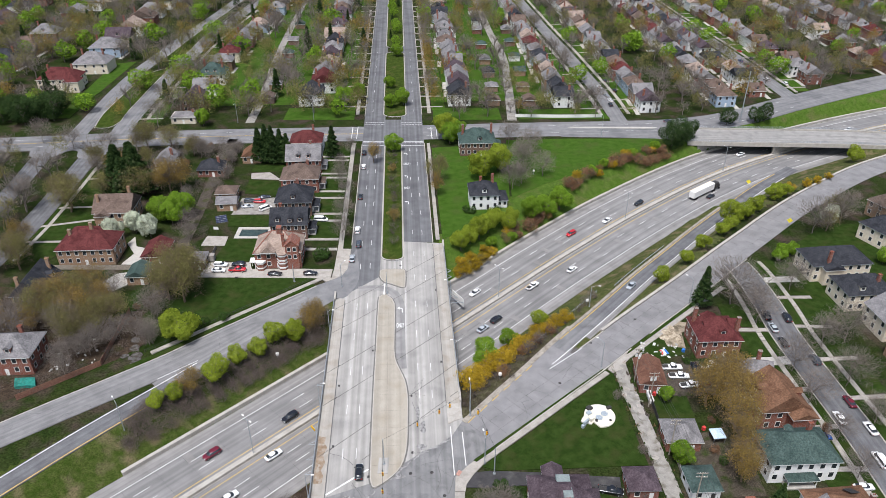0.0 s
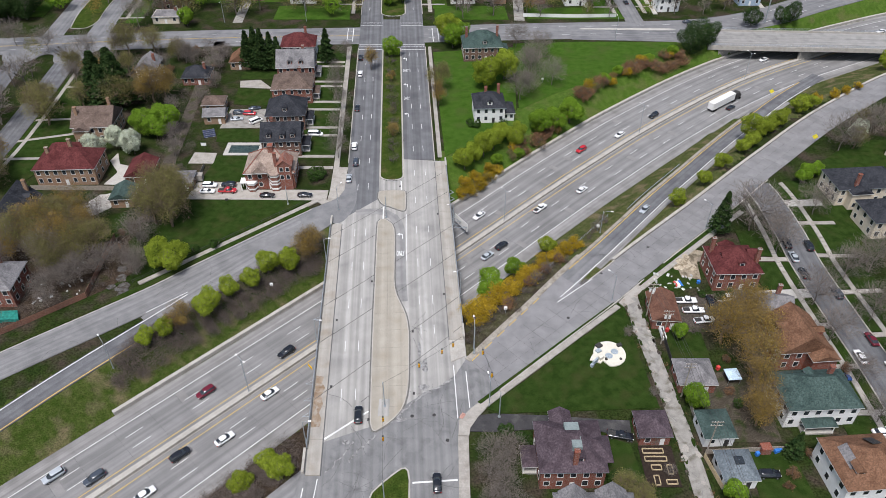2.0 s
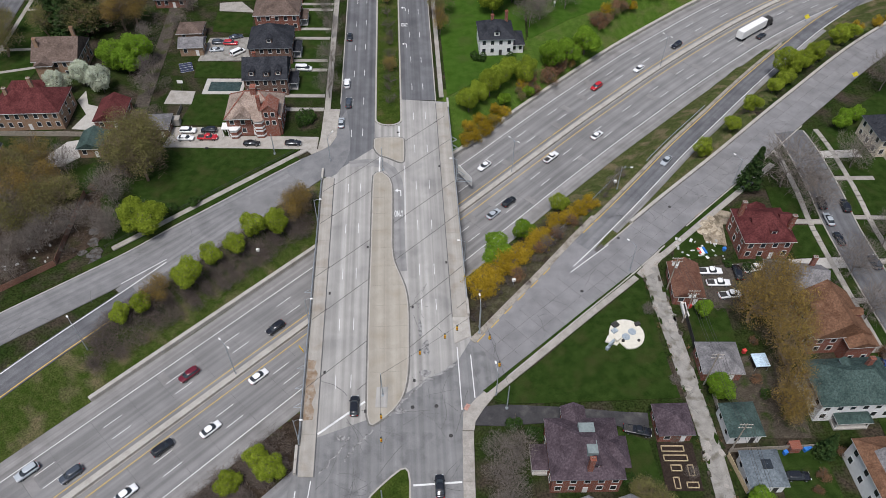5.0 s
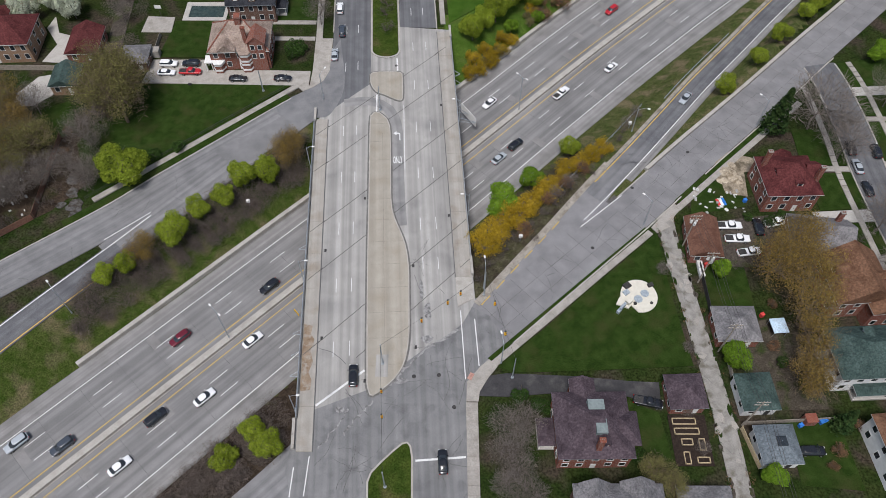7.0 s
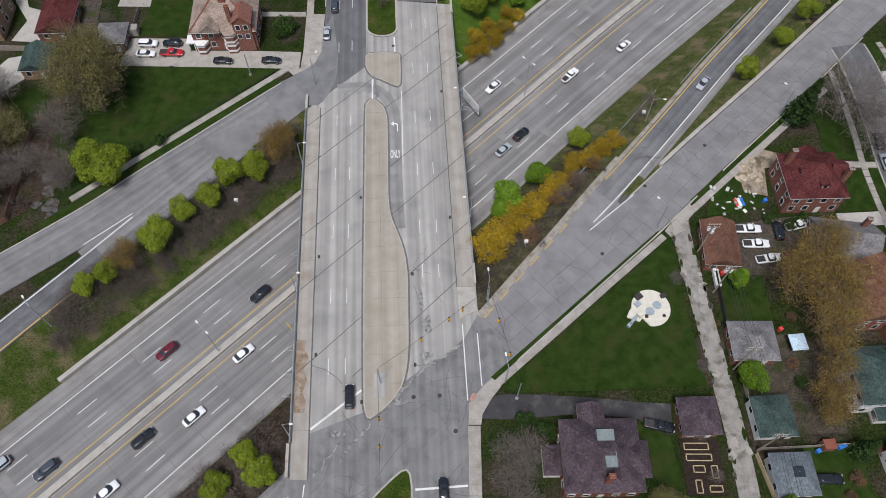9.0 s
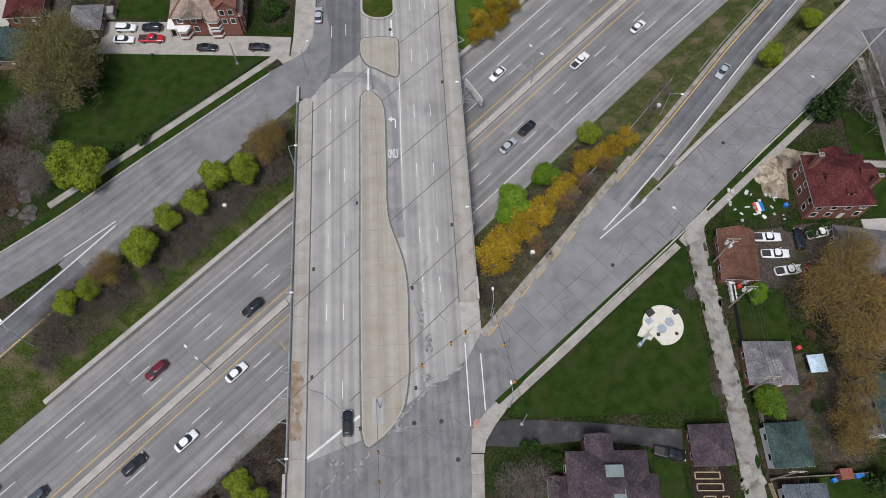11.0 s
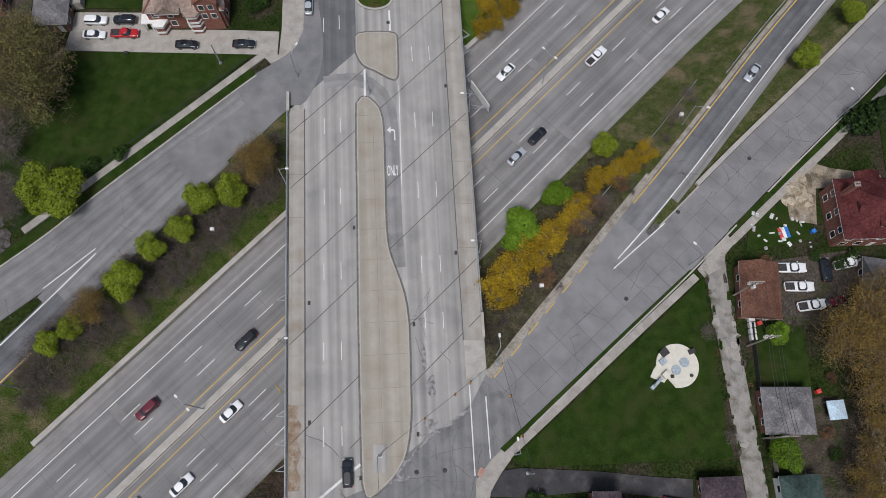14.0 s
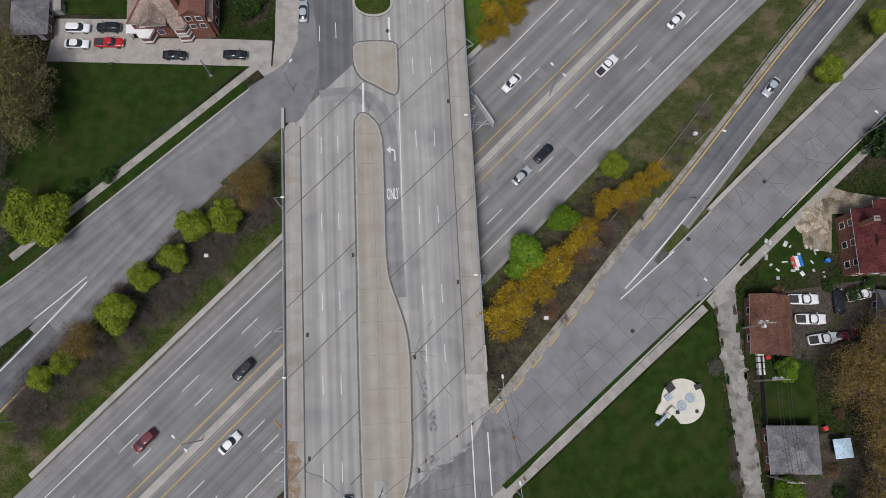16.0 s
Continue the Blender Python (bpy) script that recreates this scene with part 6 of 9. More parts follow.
def garages(x0, x1, y0, y1, pitch):
    y = y0
    while y < y1:
        t = (y - y0) / (y1 - y0)
        garage(x0 + (x1 - x0) * t + far.uniform(-1, 1), y, 6.5, 6.5, far.choice(["dark", "white", "red", "tan"]), far.choice(["grey", "brown", "black", "green"]), far.choice(["hip", "gable_y", "gable_x"]))
        y += pitch * far.uniform(0.8, 1.8)


house(-69, 375, 13, 12, "white", "black", "gable_y", 2, chimneys=((0.3, 0.2),), label="white house with steep black gabled roof")
row(-65, -80, 396, 650, 15.5, 12, 12)
house(9.5, 375, 12, 12, "white", "black", "gable_y", 2)
row(9.5, -8, 392, 650, 13.5, 11, 11.5)
garages(28, 24, 372, 600, 22)
row(64, 48, 372, 650, 14.5)
garages(46, 44, 372, 560, 20)
row(108, 90, 364, 650, 13.5, 9.5)
row(150, 140, 372, 650, 15)
row(172, 152, 388, 650, 14.5)
row(212, 192, 409, 650, 13.5)
row(268, 245, 430, 650, 15)
row(300, 285, 440, 650, 15)
row(345, 330, 455, 650, 16)
house(-129, 348.5, 12, 9, "cream", "grey", "hip", 1, rise=0.8, chimneys=((0.3, 0.2),), label="low cream house with a flat grey roof")
house(-129, 366.5, 11, 12, "dark", "purple", "gable_y", 2, rise=4.6, label="dark brick house with steep maroon gabled roof")
house(-128.5, 386, 12, 11, "white", "grey", "gable_x", 2, label="white house with grey gabled roof")
house(-131, 410, 15, 13, "white", "green", "hip", 2, rise=5.4, chimneys=((-0.3, 0.1), (0.35, 0.1)), dormers=((-0.15, -0.4, 0), (0.15, -0.4, 0)), label="tall white house with dark green hipped roof")
row(-133, -124, 434, 650, 17, 12, 11)
garages(-92, -104, 376, 560, 24)
house(-215, 402, 22, 14, "cream", "red", "hip", 2, chimneys=((-0.3, 0.1), (0.3, 0.1)), wing=(9, -7, 8, 8, 2, "hip"), label="large cream mansion with red tiled hipped roof")
house(-209, 432, 20, 15, "cream", "grey", "hip", 2, chimneys=((-0.3, 0.1), (0.3, 0.1)), label="large cream mansion with grey hipped roof")
row(-214, -226, 466, 650, 26, 18, 13)
row(-262, -280, 380, 650, 30, 17, 13)
row(-320, -330, 400, 650, 30, 17, 13)

# ---- planting ----
trees("green", [(13.3, 165.2)], 9.0, 1.15, 0.0)
trees("green", [(20.8, 172.4)], 7.2, 1.05, 0.0)
trees("lime", [(31.3, 183.5)], 6.0)
trees("lime", [(74, 201.8), (85, 212.5), (93, 221.8), (103, 231.8), (108, 236), (113.5, 242.2), (118, 246), (123, 250.1), (134, 260), (139, 263)], 6.2, 1.05)
trees("gold", [(12, 155.5), (15.2, 159.8), (19, 163), (22.8, 167.3), (31.7, 176.2), (36.2, 179.5), (39, 181.3), (9.8, 151.4), (17, 158), (28.5, 174.5), (25.5, 170.5), (13.6, 157.4), (20.6, 165.2), (8.6, 153.6), (33.8, 178), (29.6, 177), (17.4, 161.8), (11, 157.2), (24.2, 168.4)], 4.2, 1.15, 0.3)
trees("russet", [(27, 171), (24, 165), (33.5, 174.5), (26, 168), (18, 155), (29, 170)], 3.2)
trees("thicket", [(6.9, 142.5), (8.2, 145.5), (12, 149), (19.5, 157), (23.5, 161), (27.5, 166.5), (20, 153), (8.5, 149.5), (14.5, 154.5), (32, 172), (38, 178), (45, 188), (50, 193)], 1.9)
trees("bare", [(46.5, 190), (49.5, 195.5), (29.5, 170.5), (26, 166)], 3.6, 1.2)
trees("thicket", [(22, 160), (10, 147), (13, 151), (30, 168), (16, 153), (26, 163), (35, 173), (43, 184)], 2.6)
trees("lime", [(-73.8, 142), (-70, 145.2)], 5.6, 0.95, 0.1)
trees("lime", [(-57.2, 160.2), (-51.8, 164.4)], 6.2, 0.95, 0.1)
trees("lime", [(-61.3, 153.8), (-48.5, 169.4), (-43.4, 172.0)], 8.2, 1.0, 0.08)
trees("lime", [(-76.4, 170.4)], 9.5, 1.3, 0.0)
trees("brown", [(-66.8, 148.4)], 8.0, 1.2)
trees("brown", [(-38.5, 176.8), (-38, 178.6)], 11.0, 0.95, 0.0)
trees("olive", [(-81.5, 195), (-87.5, 201), (-84, 199), (-81, 189.5), (-86.5, 191)], 16.5, 1.1, 0.05)
trees("lime", [(-33.9, 104.5), (-37.6, 109), (-41.9, 103)], 5.5, 1.15)
trees("hedge", [(-66, 180), (-71.4, 177.6)], 2.6)
rr = random.Random(11)
scrub = Wood("undergrowth", "dense leafless dark brown bushes on the bank")
for k in range(720):
    x0 = rr.uniform(-82, -26)
    u = FREEWAY.near(x0, 119 + (x0 + 58.2) * 1.034)[0][0]
    x, y, _ = FREEWAY.at(u + 16, rr.uniform(21.2, 30.0))
    if -79 < x < B(-25, y)[0]:
        scrub.add("scrub" if k % 3 else "thicket", x, y, rr.uniform(1.5, 2.6), 1.25)
for k in range(340):
    u = FREEWAY.near(-72 + 50 * rr.random(), 100)[0][0]
    x, y, _ = FREEWAY.at(u, -rr.uniform(18, 29))
    if x < B(-24.5, y)[0]:
        scrub.add("scrub" if k % 4 else "thicket", x, y, rr.uniform(1.4, 2.8), 1.2)
for k in range(190):
    x, y = rr.uniform(-135, -84), rr.uniform(146, 200)
    if SERVICE_W.near(x, y)[2][0] > 9 and y < 200 - 0.35 * abs(x + 110) and not (-113 < x < -92 and 180 < y < 198):
        scrub.add("scrub" if k % 3 else "thicket", x, y, rr.uniform(1.2, 2.8), 1.2)
for k in range(230):
    x, y, _ = ALLEY_W.at(rr.uniform(2, 128), rr.choice((-1, 1)) * rr.uniform(2.3, 6.5))
    if not (x > -91 and 236 < y < 268) and not (x < -97 and 196 < y < 234):
        scrub.add("scrub" if k % 3 else "thicket", x, y, rr.uniform(1.0, 2.6), 1.15)
scrub.done()
trees("bare", [(-93.5, 238), (-91.5, 229), (-99, 250), (-92, 268), (-101, 260), (-90, 280), (-93, 292), (-104, 300), (-91.5, 306)], 8, 1.0, 0.25)
trees("olive", [(-113, 181), (-118, 183)], 12, 1.1, 0.2)
trees("olive", [(-107, 170), (-103, 172), (-112, 174), (-99, 178), (-118, 178)], 11, 1.15, 0.2)
trees("brown", [(-104, 182), (-121, 173), (-131, 172), (-109, 178), (-114, 184), (-117, 190), (-110, 191)], 12, 1.1, 0.2)
trees("bare", [(-84.5, 167.5), (-109, 173), (-118.6, 181), (-109, 186), (-103, 153.5), (-106, 158), (-100, 163), (-90, 172), (-101, 171)], 9, 1.0, 0.2)
trees("conifer", [(82.4, 187)], 13, 1.1)
trees("bare", [(92, 188)], 16, 1.35)
trees("brown", [(73.5, 146), (78, 141), (70, 142), (77.5, 150)], 14, 1.1, 0.05)
trees("brown", [(73, 125.5), (74.5, 133), (70.5, 117)], 13, 1.1, 0.1)
trees("bare", [(11, 108.5), (13.6, 105), (10.4, 103.5), (13, 99.8), (14.8, 109), (10.8, 97), (15, 95)], 6.8, 1.2, 0.15)
trees("bare", [(98.2, 156), (98.6, 130), (97.4, 143), (98, 118), (110.5, 150), (110.8, 166), (96.6, 178), (111, 136), (98.5, 186), (114, 196)], 11, 1.15, 0.2)
trees("bare", [(47.3, 144.4), (46.5, 112), (49.5, 125.5), (48.2, 104.5)], 3.2, 1.1)
trees("conifer", [(75.5, 109)], 9, 1.2)
trees("olive", [(37.8, 99.5), (40.5, 96.5)], 7.5, 1.0)
trees("hedge", [(17.6, 113.2), (36.2, 103.0), (36.8, 101.4)], 2.4)
trees("green", [(59.5, 99), (117.5, 214), (122.6, 217), (59.8, 143.8), (57.8, 122.5)], 6)
trees("gold", [(9.6, 214.6), (12.5, 218), (7.4, 217), (11, 221), (15.5, 221.5), (19, 226), (7, 212)], 3.6, 1.1, 0.3)
trees("lime", [(7.6, 224.5), (11, 229), (14.5, 232.5), (18, 237), (21.1, 241.5), (26.3, 241)], 9.0, 0.82)
trees("green", [(35.5, 249.5), (41, 252.5), (48, 259)], 10.5, 1.0, 0.05)
trees("lime", [(24.7, 287), (17.5, 279), (2.5, 324)], 13, 1.0, 0.06)
trees("green", [(8, 322.5), (4.5, 318)], 10, 0.9)
trees("brown", [(-1.5, 265), (-29.5, 296)], 11, 0.8, 0.05)
trees("bare", [(34.5, 288.5), (43.6, 282.7), (32, 318), (41, 307), (37, 296), (30, 270), (34, 275)], 12, 1.15)
SHRUBS = Line([(5.2, 214.2), (10.4, 217.5), (18.7, 227.5), (29.2, 240.5), (43.3, 254), (51.1, 268), (61.6, 278), (71.6, 289.5), (81.4, 298), (90.9, 304.5), (102.7, 312)], 1.0)
mixed = random.Random(8)
for k in range(46):
    f = mixed.random()
    x, y, _ = SHRUBS.at(f * SHRUBS.u[-1], mixed.uniform(-1.6, 1.6))
    tree(mixed.choice(["russet", "gold", "russet", "olive", "green", "brown"]) if f > 0.22 else mixed.choice(["gold", "green", "olive"]), x, y, mixed.uniform(3.0, 5.4), 1.1)
trees("gold", [(58, 278), (68, 283.5), (75.4, 291)], 4.5)
trees("russet", [(63, 281), (82.9, 297.5), (93.7, 300.6), (53, 273), (88, 299), (78, 294), (98, 304), (103, 308)], 5, 1.1)
trees("pine", [(112, 318.5), (117, 321.5), (107.5, 315.5)], 11.5, 1.05)
trees("pine", [(142, 341), (157, 344.5), (163, 347)], 9.5, 1.0)
trees("olive", [(-1, 277)], 12)
trees("green", [(-21.5, 309), (-28.8, 398), (-21.5, 379), (-26.5, 366), (-20, 370), (-28, 460)], 8)
trees("brown", [(-17.5, 242), (-20.5, 285)], 6)
trees("thicket", [(-16.6, 225), (-17, 232), (-18, 250), (-18.5, 258), (-19.5, 268), (-20, 276), (-21, 293), (-22, 300), (-16.5, 236), (-17.8, 262)], 4.2)
trees("conifer", [(-80, 297), (-77, 298), (-74, 296.5), (-70.5, 297), (-67.5, 296), (-48.5, 303)], 15, 1.25)
trees("conifer", [(-126.5, 263), (-122, 266), (-125, 270), (-130, 267)], 19, 1.75)
trees("brown", [(-107, 270), (-110, 266.5), (-117.5, 182.3)], 16, 1.2)
trees("olive", [(-144, 250), (-150, 258), (-143, 208.6), (-103, 176.4), (-150, 262), (-110, 185), (-120, 178), (-115, 188), (-147, 215), (-152, 205)], 14, 1.1)
trees("bare", [(-36, 241), (-42.5, 286), (-40.7, 305), (-35.5, 228), (-38, 262), (-41, 272)], 11, 0.85)
trees("bare", [(-88, 181), (-104, 192), (-110, 172)], 11, 1.1)
trees("blossom", [(-118.5, 228.5), (-112.5, 233.5), (-106, 230.5)], 9.5, 0.84)
trees("green", [(-105.6, 243), (-118, 341), (-51, 369), (-44, 378), (-101, 240), (-99, 246)], 10)
trees("bare", [(-92, 413), (-140, 340), (-187, 319), (-170, 312), (119, 169), (152, 242), (137.5, 233)], 14, 1.1)
trees("pine", [(-205, 350), (-214, 353), (-196, 349), (-208, 344), (-221, 347), (-199, 357)], 13, 1.25)
trees("blossom", [(146, 240), (150, 245)], 6)
trees("gold", [(143.8, 268.7), (152, 272), (158, 275), (138, 265), (164, 279)], 3.4)
trees("lime", [(186, 301), (111, 245)], 9)
trees("hedge", [(-42, 214), (-40.5, 215.5), (-42.5, 217), (-40, 217), (18.8, 112.8), (14.5, 115), (10, 250), (12.5, 249), (22, 249)], 3.0)

# trees among the blocks
fill = random.Random(33)
KEEP = [(BLVD, 17), (CROSS, 10.5), (STREET_NE, 5.5), (STREET_FE, 5.5), (BLVD_W, 6), (BLVD_W_BACK, 5.5), (STREET_W, 6), (STREET_WW, 6), (FREEWAY, 36), (OVERPASS, 10), (SERVICE_W, 10), (SERVICE_E, 11), (STREET_R, 6)]
SPOTS = [(o.matrix_basis.translation.x, o.matrix_basis.translation.y) for o in bpy.data.objects if o.parent is None and o.name.startswith(("house", "garage"))]
SPOTS_A = np.array(SPOTS)


woods = Wood("far_trees", "mixed bare and budding trees among the far houses")


def scatter(n, x0, x1, y0, y1, kinds, h0, h1, clear=5.4):
    for _ in range(n):
        x, y = fill.uniform(x0, x1), fill.uniform(y0, y1)
        x -= LEAN * (y - y0)
        kind, h, w = fill.choice(kinds), fill.uniform(h0, h1), fill.uniform(0.85, 1.2)
        if (-147 < x < -50 and 186 < y < 262) or (-114 < x < -62 and 255 < y < 292) or (112 < x < 152 and 168 < y < 232) or (-236 < x < -188 and 375 < y < 448):
            continue
        if ((SPOTS_A - (x, y)) ** 2).sum(1).min() < clear ** 2 or any(line.near(x, y)[2][0] < r for line, r in KEEP):
            continue
        if kind in ("thicket", "hedge", "russet", "scrub"):
            h *= 0.35
        if y > 345 or x < -150:
            woods.add(kind, x, y, h, w)
        else:
            tree(kind, x, y, h, w)


scatter(820, -330, -20, 350, 620, ["olive", "bare", "bare", "brown", "olive", "bare", "olive", "bare", "brown", "olive", "bare", "olive", "conifer", "bare", "bare", "green", "olive", "bare", "olive", "bare", "olive"], 10, 17)
scatter(1050, -5, 350, 350, 620, ["olive", "bare", "brown", "bare", "bare", "olive", "bare", "olive", "brown", "bare", "bare", "olive", "bare", "olive", "green", "bare", "olive", "bare"], 8, 15)
scatter(290, -250, -104, 165, 325, ["bare", "olive", "bare", "brown", "thicket", "olive", "olive", "bare"], 9, 16)
scatter(110, -108, -84, 160, 320, ["bare", "thicket", "bare", "russet", "thicket"], 5, 10, 5)
scatter(45, 118, 200, 110, 250, ["bare", "olive", "green", "bare", "hedge"], 6, 12)
scatter(30, 60, 100, 96, 160, ["hedge", "thicket", "russet"], 4, 7, 5.5)
for s in (-16.5 - 6.4, 16.0):
    y = 370
    while y < 640:
        woods.add(fill.choice(["olive", "brown", "olive", "brown", "bare"]), *B(s, y), fill.uniform(11, 15), 0.85)
        y += fill.uniform(10, 17)
for y in range(485, 660, 16):
    woods.add("conifer" if y % 3 == 0 else "green", *B(-4 + fill.uniform(-3, 3), y), fill.uniform(6, 10))
woods.done()


# ---- cars ----
def car_model(kind):
    """Length, and the parts of one kind of vehicle, nose to +x, on its wheels."""
    spec = {
        "sedan": (4.75, 1.82, [(-1, 0.55, 0.86), (-0.93, 0.38, 1.0), (-0.6, 0.3, 1.04), (0.35, 0.3, 0.98), (0.9, 0.32, 0.8), (1, 0.45, 0.66)], [(-0.78, 1.03), (-0.42, 1.42), (0.1, 1.45), (0.5, 0.97)]),
        "suv": (4.8, 1.92, [(-1, 0.5, 1.05), (-0.95, 0.42, 1.12), (-0.6, 0.36, 1.12), (0.4, 0.36, 1.1), (0.92, 0.38, 0.98), (1, 0.5, 0.8)], [(-0.95, 1.1), (-0.8, 1.68), (0.15, 1.72), (0.52, 1.09)]),
        "van": (5.3, 2.0, [(-1, 0.5, 1.15), (-0.97, 0.42, 1.2), (-0.6, 0.38, 1.2), (0.5, 0.38, 1.15), (0.94, 0.4, 0.98), (1, 0.5, 0.8)], [(-0.97, 1.18), (-0.94, 2.1), (0.4, 2.1), (0.72, 1.13)]),
        "pickup": (5.8, 2.0, [(-1, 0.6, 1.0), (-0.97, 0.52, 1.08), (-0.6, 0.5, 1.08), (0.45, 0.5, 1.12), (0.94, 0.5, 1.02), (1, 0.6, 0.8)], [(-0.14, 1.1), (-0.1, 1.8), (0.25, 1.84), (0.5, 1.1)]),
    }[kind]
    return spec


CARS = {}


def car(kind, x, y, turn, colour, z=None, label=None):
    """One vehicle of a kind and colour, heading by turn degrees from +x."""
    ln, wd, body, cabin = car_model(kind)
    z = gz(x, y) if z is None else z
    words = {"sedan": "sedan car", "suv": "sport utility vehicle", "van": "panel van", "pickup": "pickup truck"}[kind]
    cname = {"w": "white", "k": "black", "r": "red", "s": "silver-grey", "b": "blue", "g": "dark grey", "m": "maroon"}[colour]
    rgb = {"w": (0.78, 0.78, 0.77), "k": (0.012, 0.013, 0.016), "r": (0.42, 0.015, 0.02), "s": (0.38, 0.41, 0.43), "b": (0.02, 0.06, 0.2), "g": (0.05, 0.06, 0.075), "m": (0.12, 0.01, 0.02)}[colour]
    m = pose(x, y, z, 0, 0, turn)
    if kind in CARS:
        top = copy_thing(CARS[kind], m)
    else:
        top = new({"sedan": "car", "suv": "car", "van": "van", "pickup": "pickup_truck"}[kind])
        h = ln / 2
        bm = bmesh.new()
        rings = []
        ts = [q[0] for q in body]
        for t in (-1, -0.985, -0.94, -0.85, -0.7, -0.4, 0, 0.35, 0.6, 0.78, 0.9, 0.965, 1):
            z0, z1 = (float(np.interp(t, ts, [q[i] for q in body])) for i in (1, 2))
            half = wd / 2 * (1 - 0.07 * abs(t) ** 3 - 0.2 * abs(t) ** 14)
            mid = z0 + (z1 - z0) * 0.55
            prof = [(-half * 0.93, z0), (-half, mid - 0.12), (-half * 0.985, mid + 0.1), (-half * 0.9, z1 - 0.03), (-half * 0.7, z1 + 0.01), (half * 0.7, z1 + 0.01), (half * 0.9, z1 - 0.03), (half * 0.985, mid + 0.1), (half, mid - 0.12), (half * 0.93, z0)]
            rings.append([bm.verts.new((t * h, yy, zz)) for yy, zz in prof])
        for a, b in zip(rings, rings[1:]):
            for i in range(10):
                bm.faces.new((a[i], a[(i + 1) % 10], b[(i + 1) % 10], b[i])).smooth = True
        bm.faces.new(rings[0])
        bm.faces.new(rings[-1][::-1])
        bmesh.ops.recalc_face_normals(bm, faces=bm.faces[:])
        part("body", bm, M_CAR, top)
        (xa, za), (xb, zb), (xc, zc), (xd, zd) = cabin
        base, roofw = wd / 2 * 0.86, wd / 2 * 0.68
        def shell(levels):
            """Rounded rings of the cabin from the waist up."""
            bm = bmesh.new()
            rows = []
            for f, inset in levels:
                x0, x1 = (xa + (xb - xa) * f) * h + inset, (xd + (xc - xd) * f) * h - inset
                zz0, zz1 = za + (zb - za) * f, zd + (zc - zd) * f
                w = base + (roofw - base) * f - inset
                c = 0.22
                ring = [(x0, -w + c), (x0 + c, -w), (x1 - c * 1.6, -w), (x1, -w + c * 1.6), (x1, w - c * 1.6), (x1 - c * 1.6, w), (x0 + c, w), (x0, w - c)]
                rows.append([bm.verts.new((px, py, zz0 + (zz1 - zz0) * (px - x0) / (x1 - x0))) for px, py in ring])
            for a, b in zip(rows, rows[1:]):
                for i in range(8):
                    bm.faces.new((a[i], a[(i + 1) % 8], b[(i + 1) % 8], b[i])).smooth = True
            bm.faces.new(rows[-1])
            return bm

        part("glazing", shell(((-0.05, 0.0), (0.5, -0.03), (0.92, 0.0))), M_GLASS, top, "dark tinted glass")
        part("roof_panel", shell(((0.84, -0.035), (0.96, 0.0), (1.03, 0.08))), M_CAR, top)
        if kind == "van":
            for sy in (-1, 1):
                bm = bmesh.new()
                vs = [bm.verts.new(c) for c in ((xa * h - 0.02, sy * base * 1.01, za), (0.25 * h, sy * base * 1.01, za), (0.2 * h, sy * roofw * 1.03, zb - 0.06), (xb * h - 0.02, sy * roofw * 1.03, zb - 0.06))]
                bm.faces.new(vs)
                part("side_panel", bm, M_CAR, top)
        if kind == "pickup":
            bm = bmesh.new()
            box(bm, -0.95 * h, -0.16 * h, -wd / 2 * 0.72, wd / 2 * 0.72, 1.07, 1.1)
            part("load_bed", bm, M_DARKSTEEL, top, "dark open load bed")
        for sx in (-0.6, 0.62):
            for sy in (-1, 1):
                bm = bmesh.new()
                tube(bm, (sx * h, sy * (wd / 2 - 0.22), 0.34), (sx * h, sy * (wd / 2 + 0.01), 0.34), 0.34, n=12)
                wh = part("wheel", bm, M_TYRE, top)
                bm = bmesh.new()
                tube(bm, (sx * h, sy * (wd / 2 + 0.0), 0.34), (sx * h, sy * (wd / 2 + 0.025), 0.34), 0.21, 0.18, n=8)
                part("rim", bm, M_RIM, wh)
        for sy in (-1, 1):
            bm = bmesh.new()
            zz = body[-2][2] - 0.16
            box(bm, h * 0.93, h * 0.985, sy * wd * 0.33 - 0.18, sy * wd * 0.33 + 0.18, zz - 0.09, zz + 0.07)
            part("headlight", bm, M_LAMP_CLEAR, top)
            bm = bmesh.new()
            zz = body[0][2] - 0.1
            box(bm, -h * 1.005, -h * 0.95, sy * wd * 0.36 - 0.16, sy * wd * 0.36 + 0.16, zz - 0.12, zz + 0.05)
            part("taillight", bm, M_LAMP_RED, top)
        for sy in (-1, 1):
            bm = bmesh.new()
            box(bm, xd * h - 0.35, xd * h - 0.15, sy * (wd / 2 + 0.08) - 0.08, sy * (wd / 2 + 0.08) + 0.08, zd + 0.02, zd + 0.16)
            part("door_mirror", bm, M_CAR, top)
        top.matrix_basis = m
        CARS[kind] = top
    for o in (top, *top.children_recursive):
        o.color = (*rgb, 1)
    return tagged(top, label or f"{cname} {words} on the roadway", "car" if kind in ("sedan", "suv") else kind)


def on_freeway(kind, x, y, colour):
    u, o, _ = FREEWAY.near(x, y)
    lane = min((4.05, 7.5, 11.0, -4.05, -7.5, -11.0), key=lambda v: abs(v - o[0]))
    px, py, pz = FREEWAY.at(u[0], lane)
    car(kind, px, py, FREEWAY.angle(u[0]) + (180 if lane > 0 else 0), colour, -5.98, None)


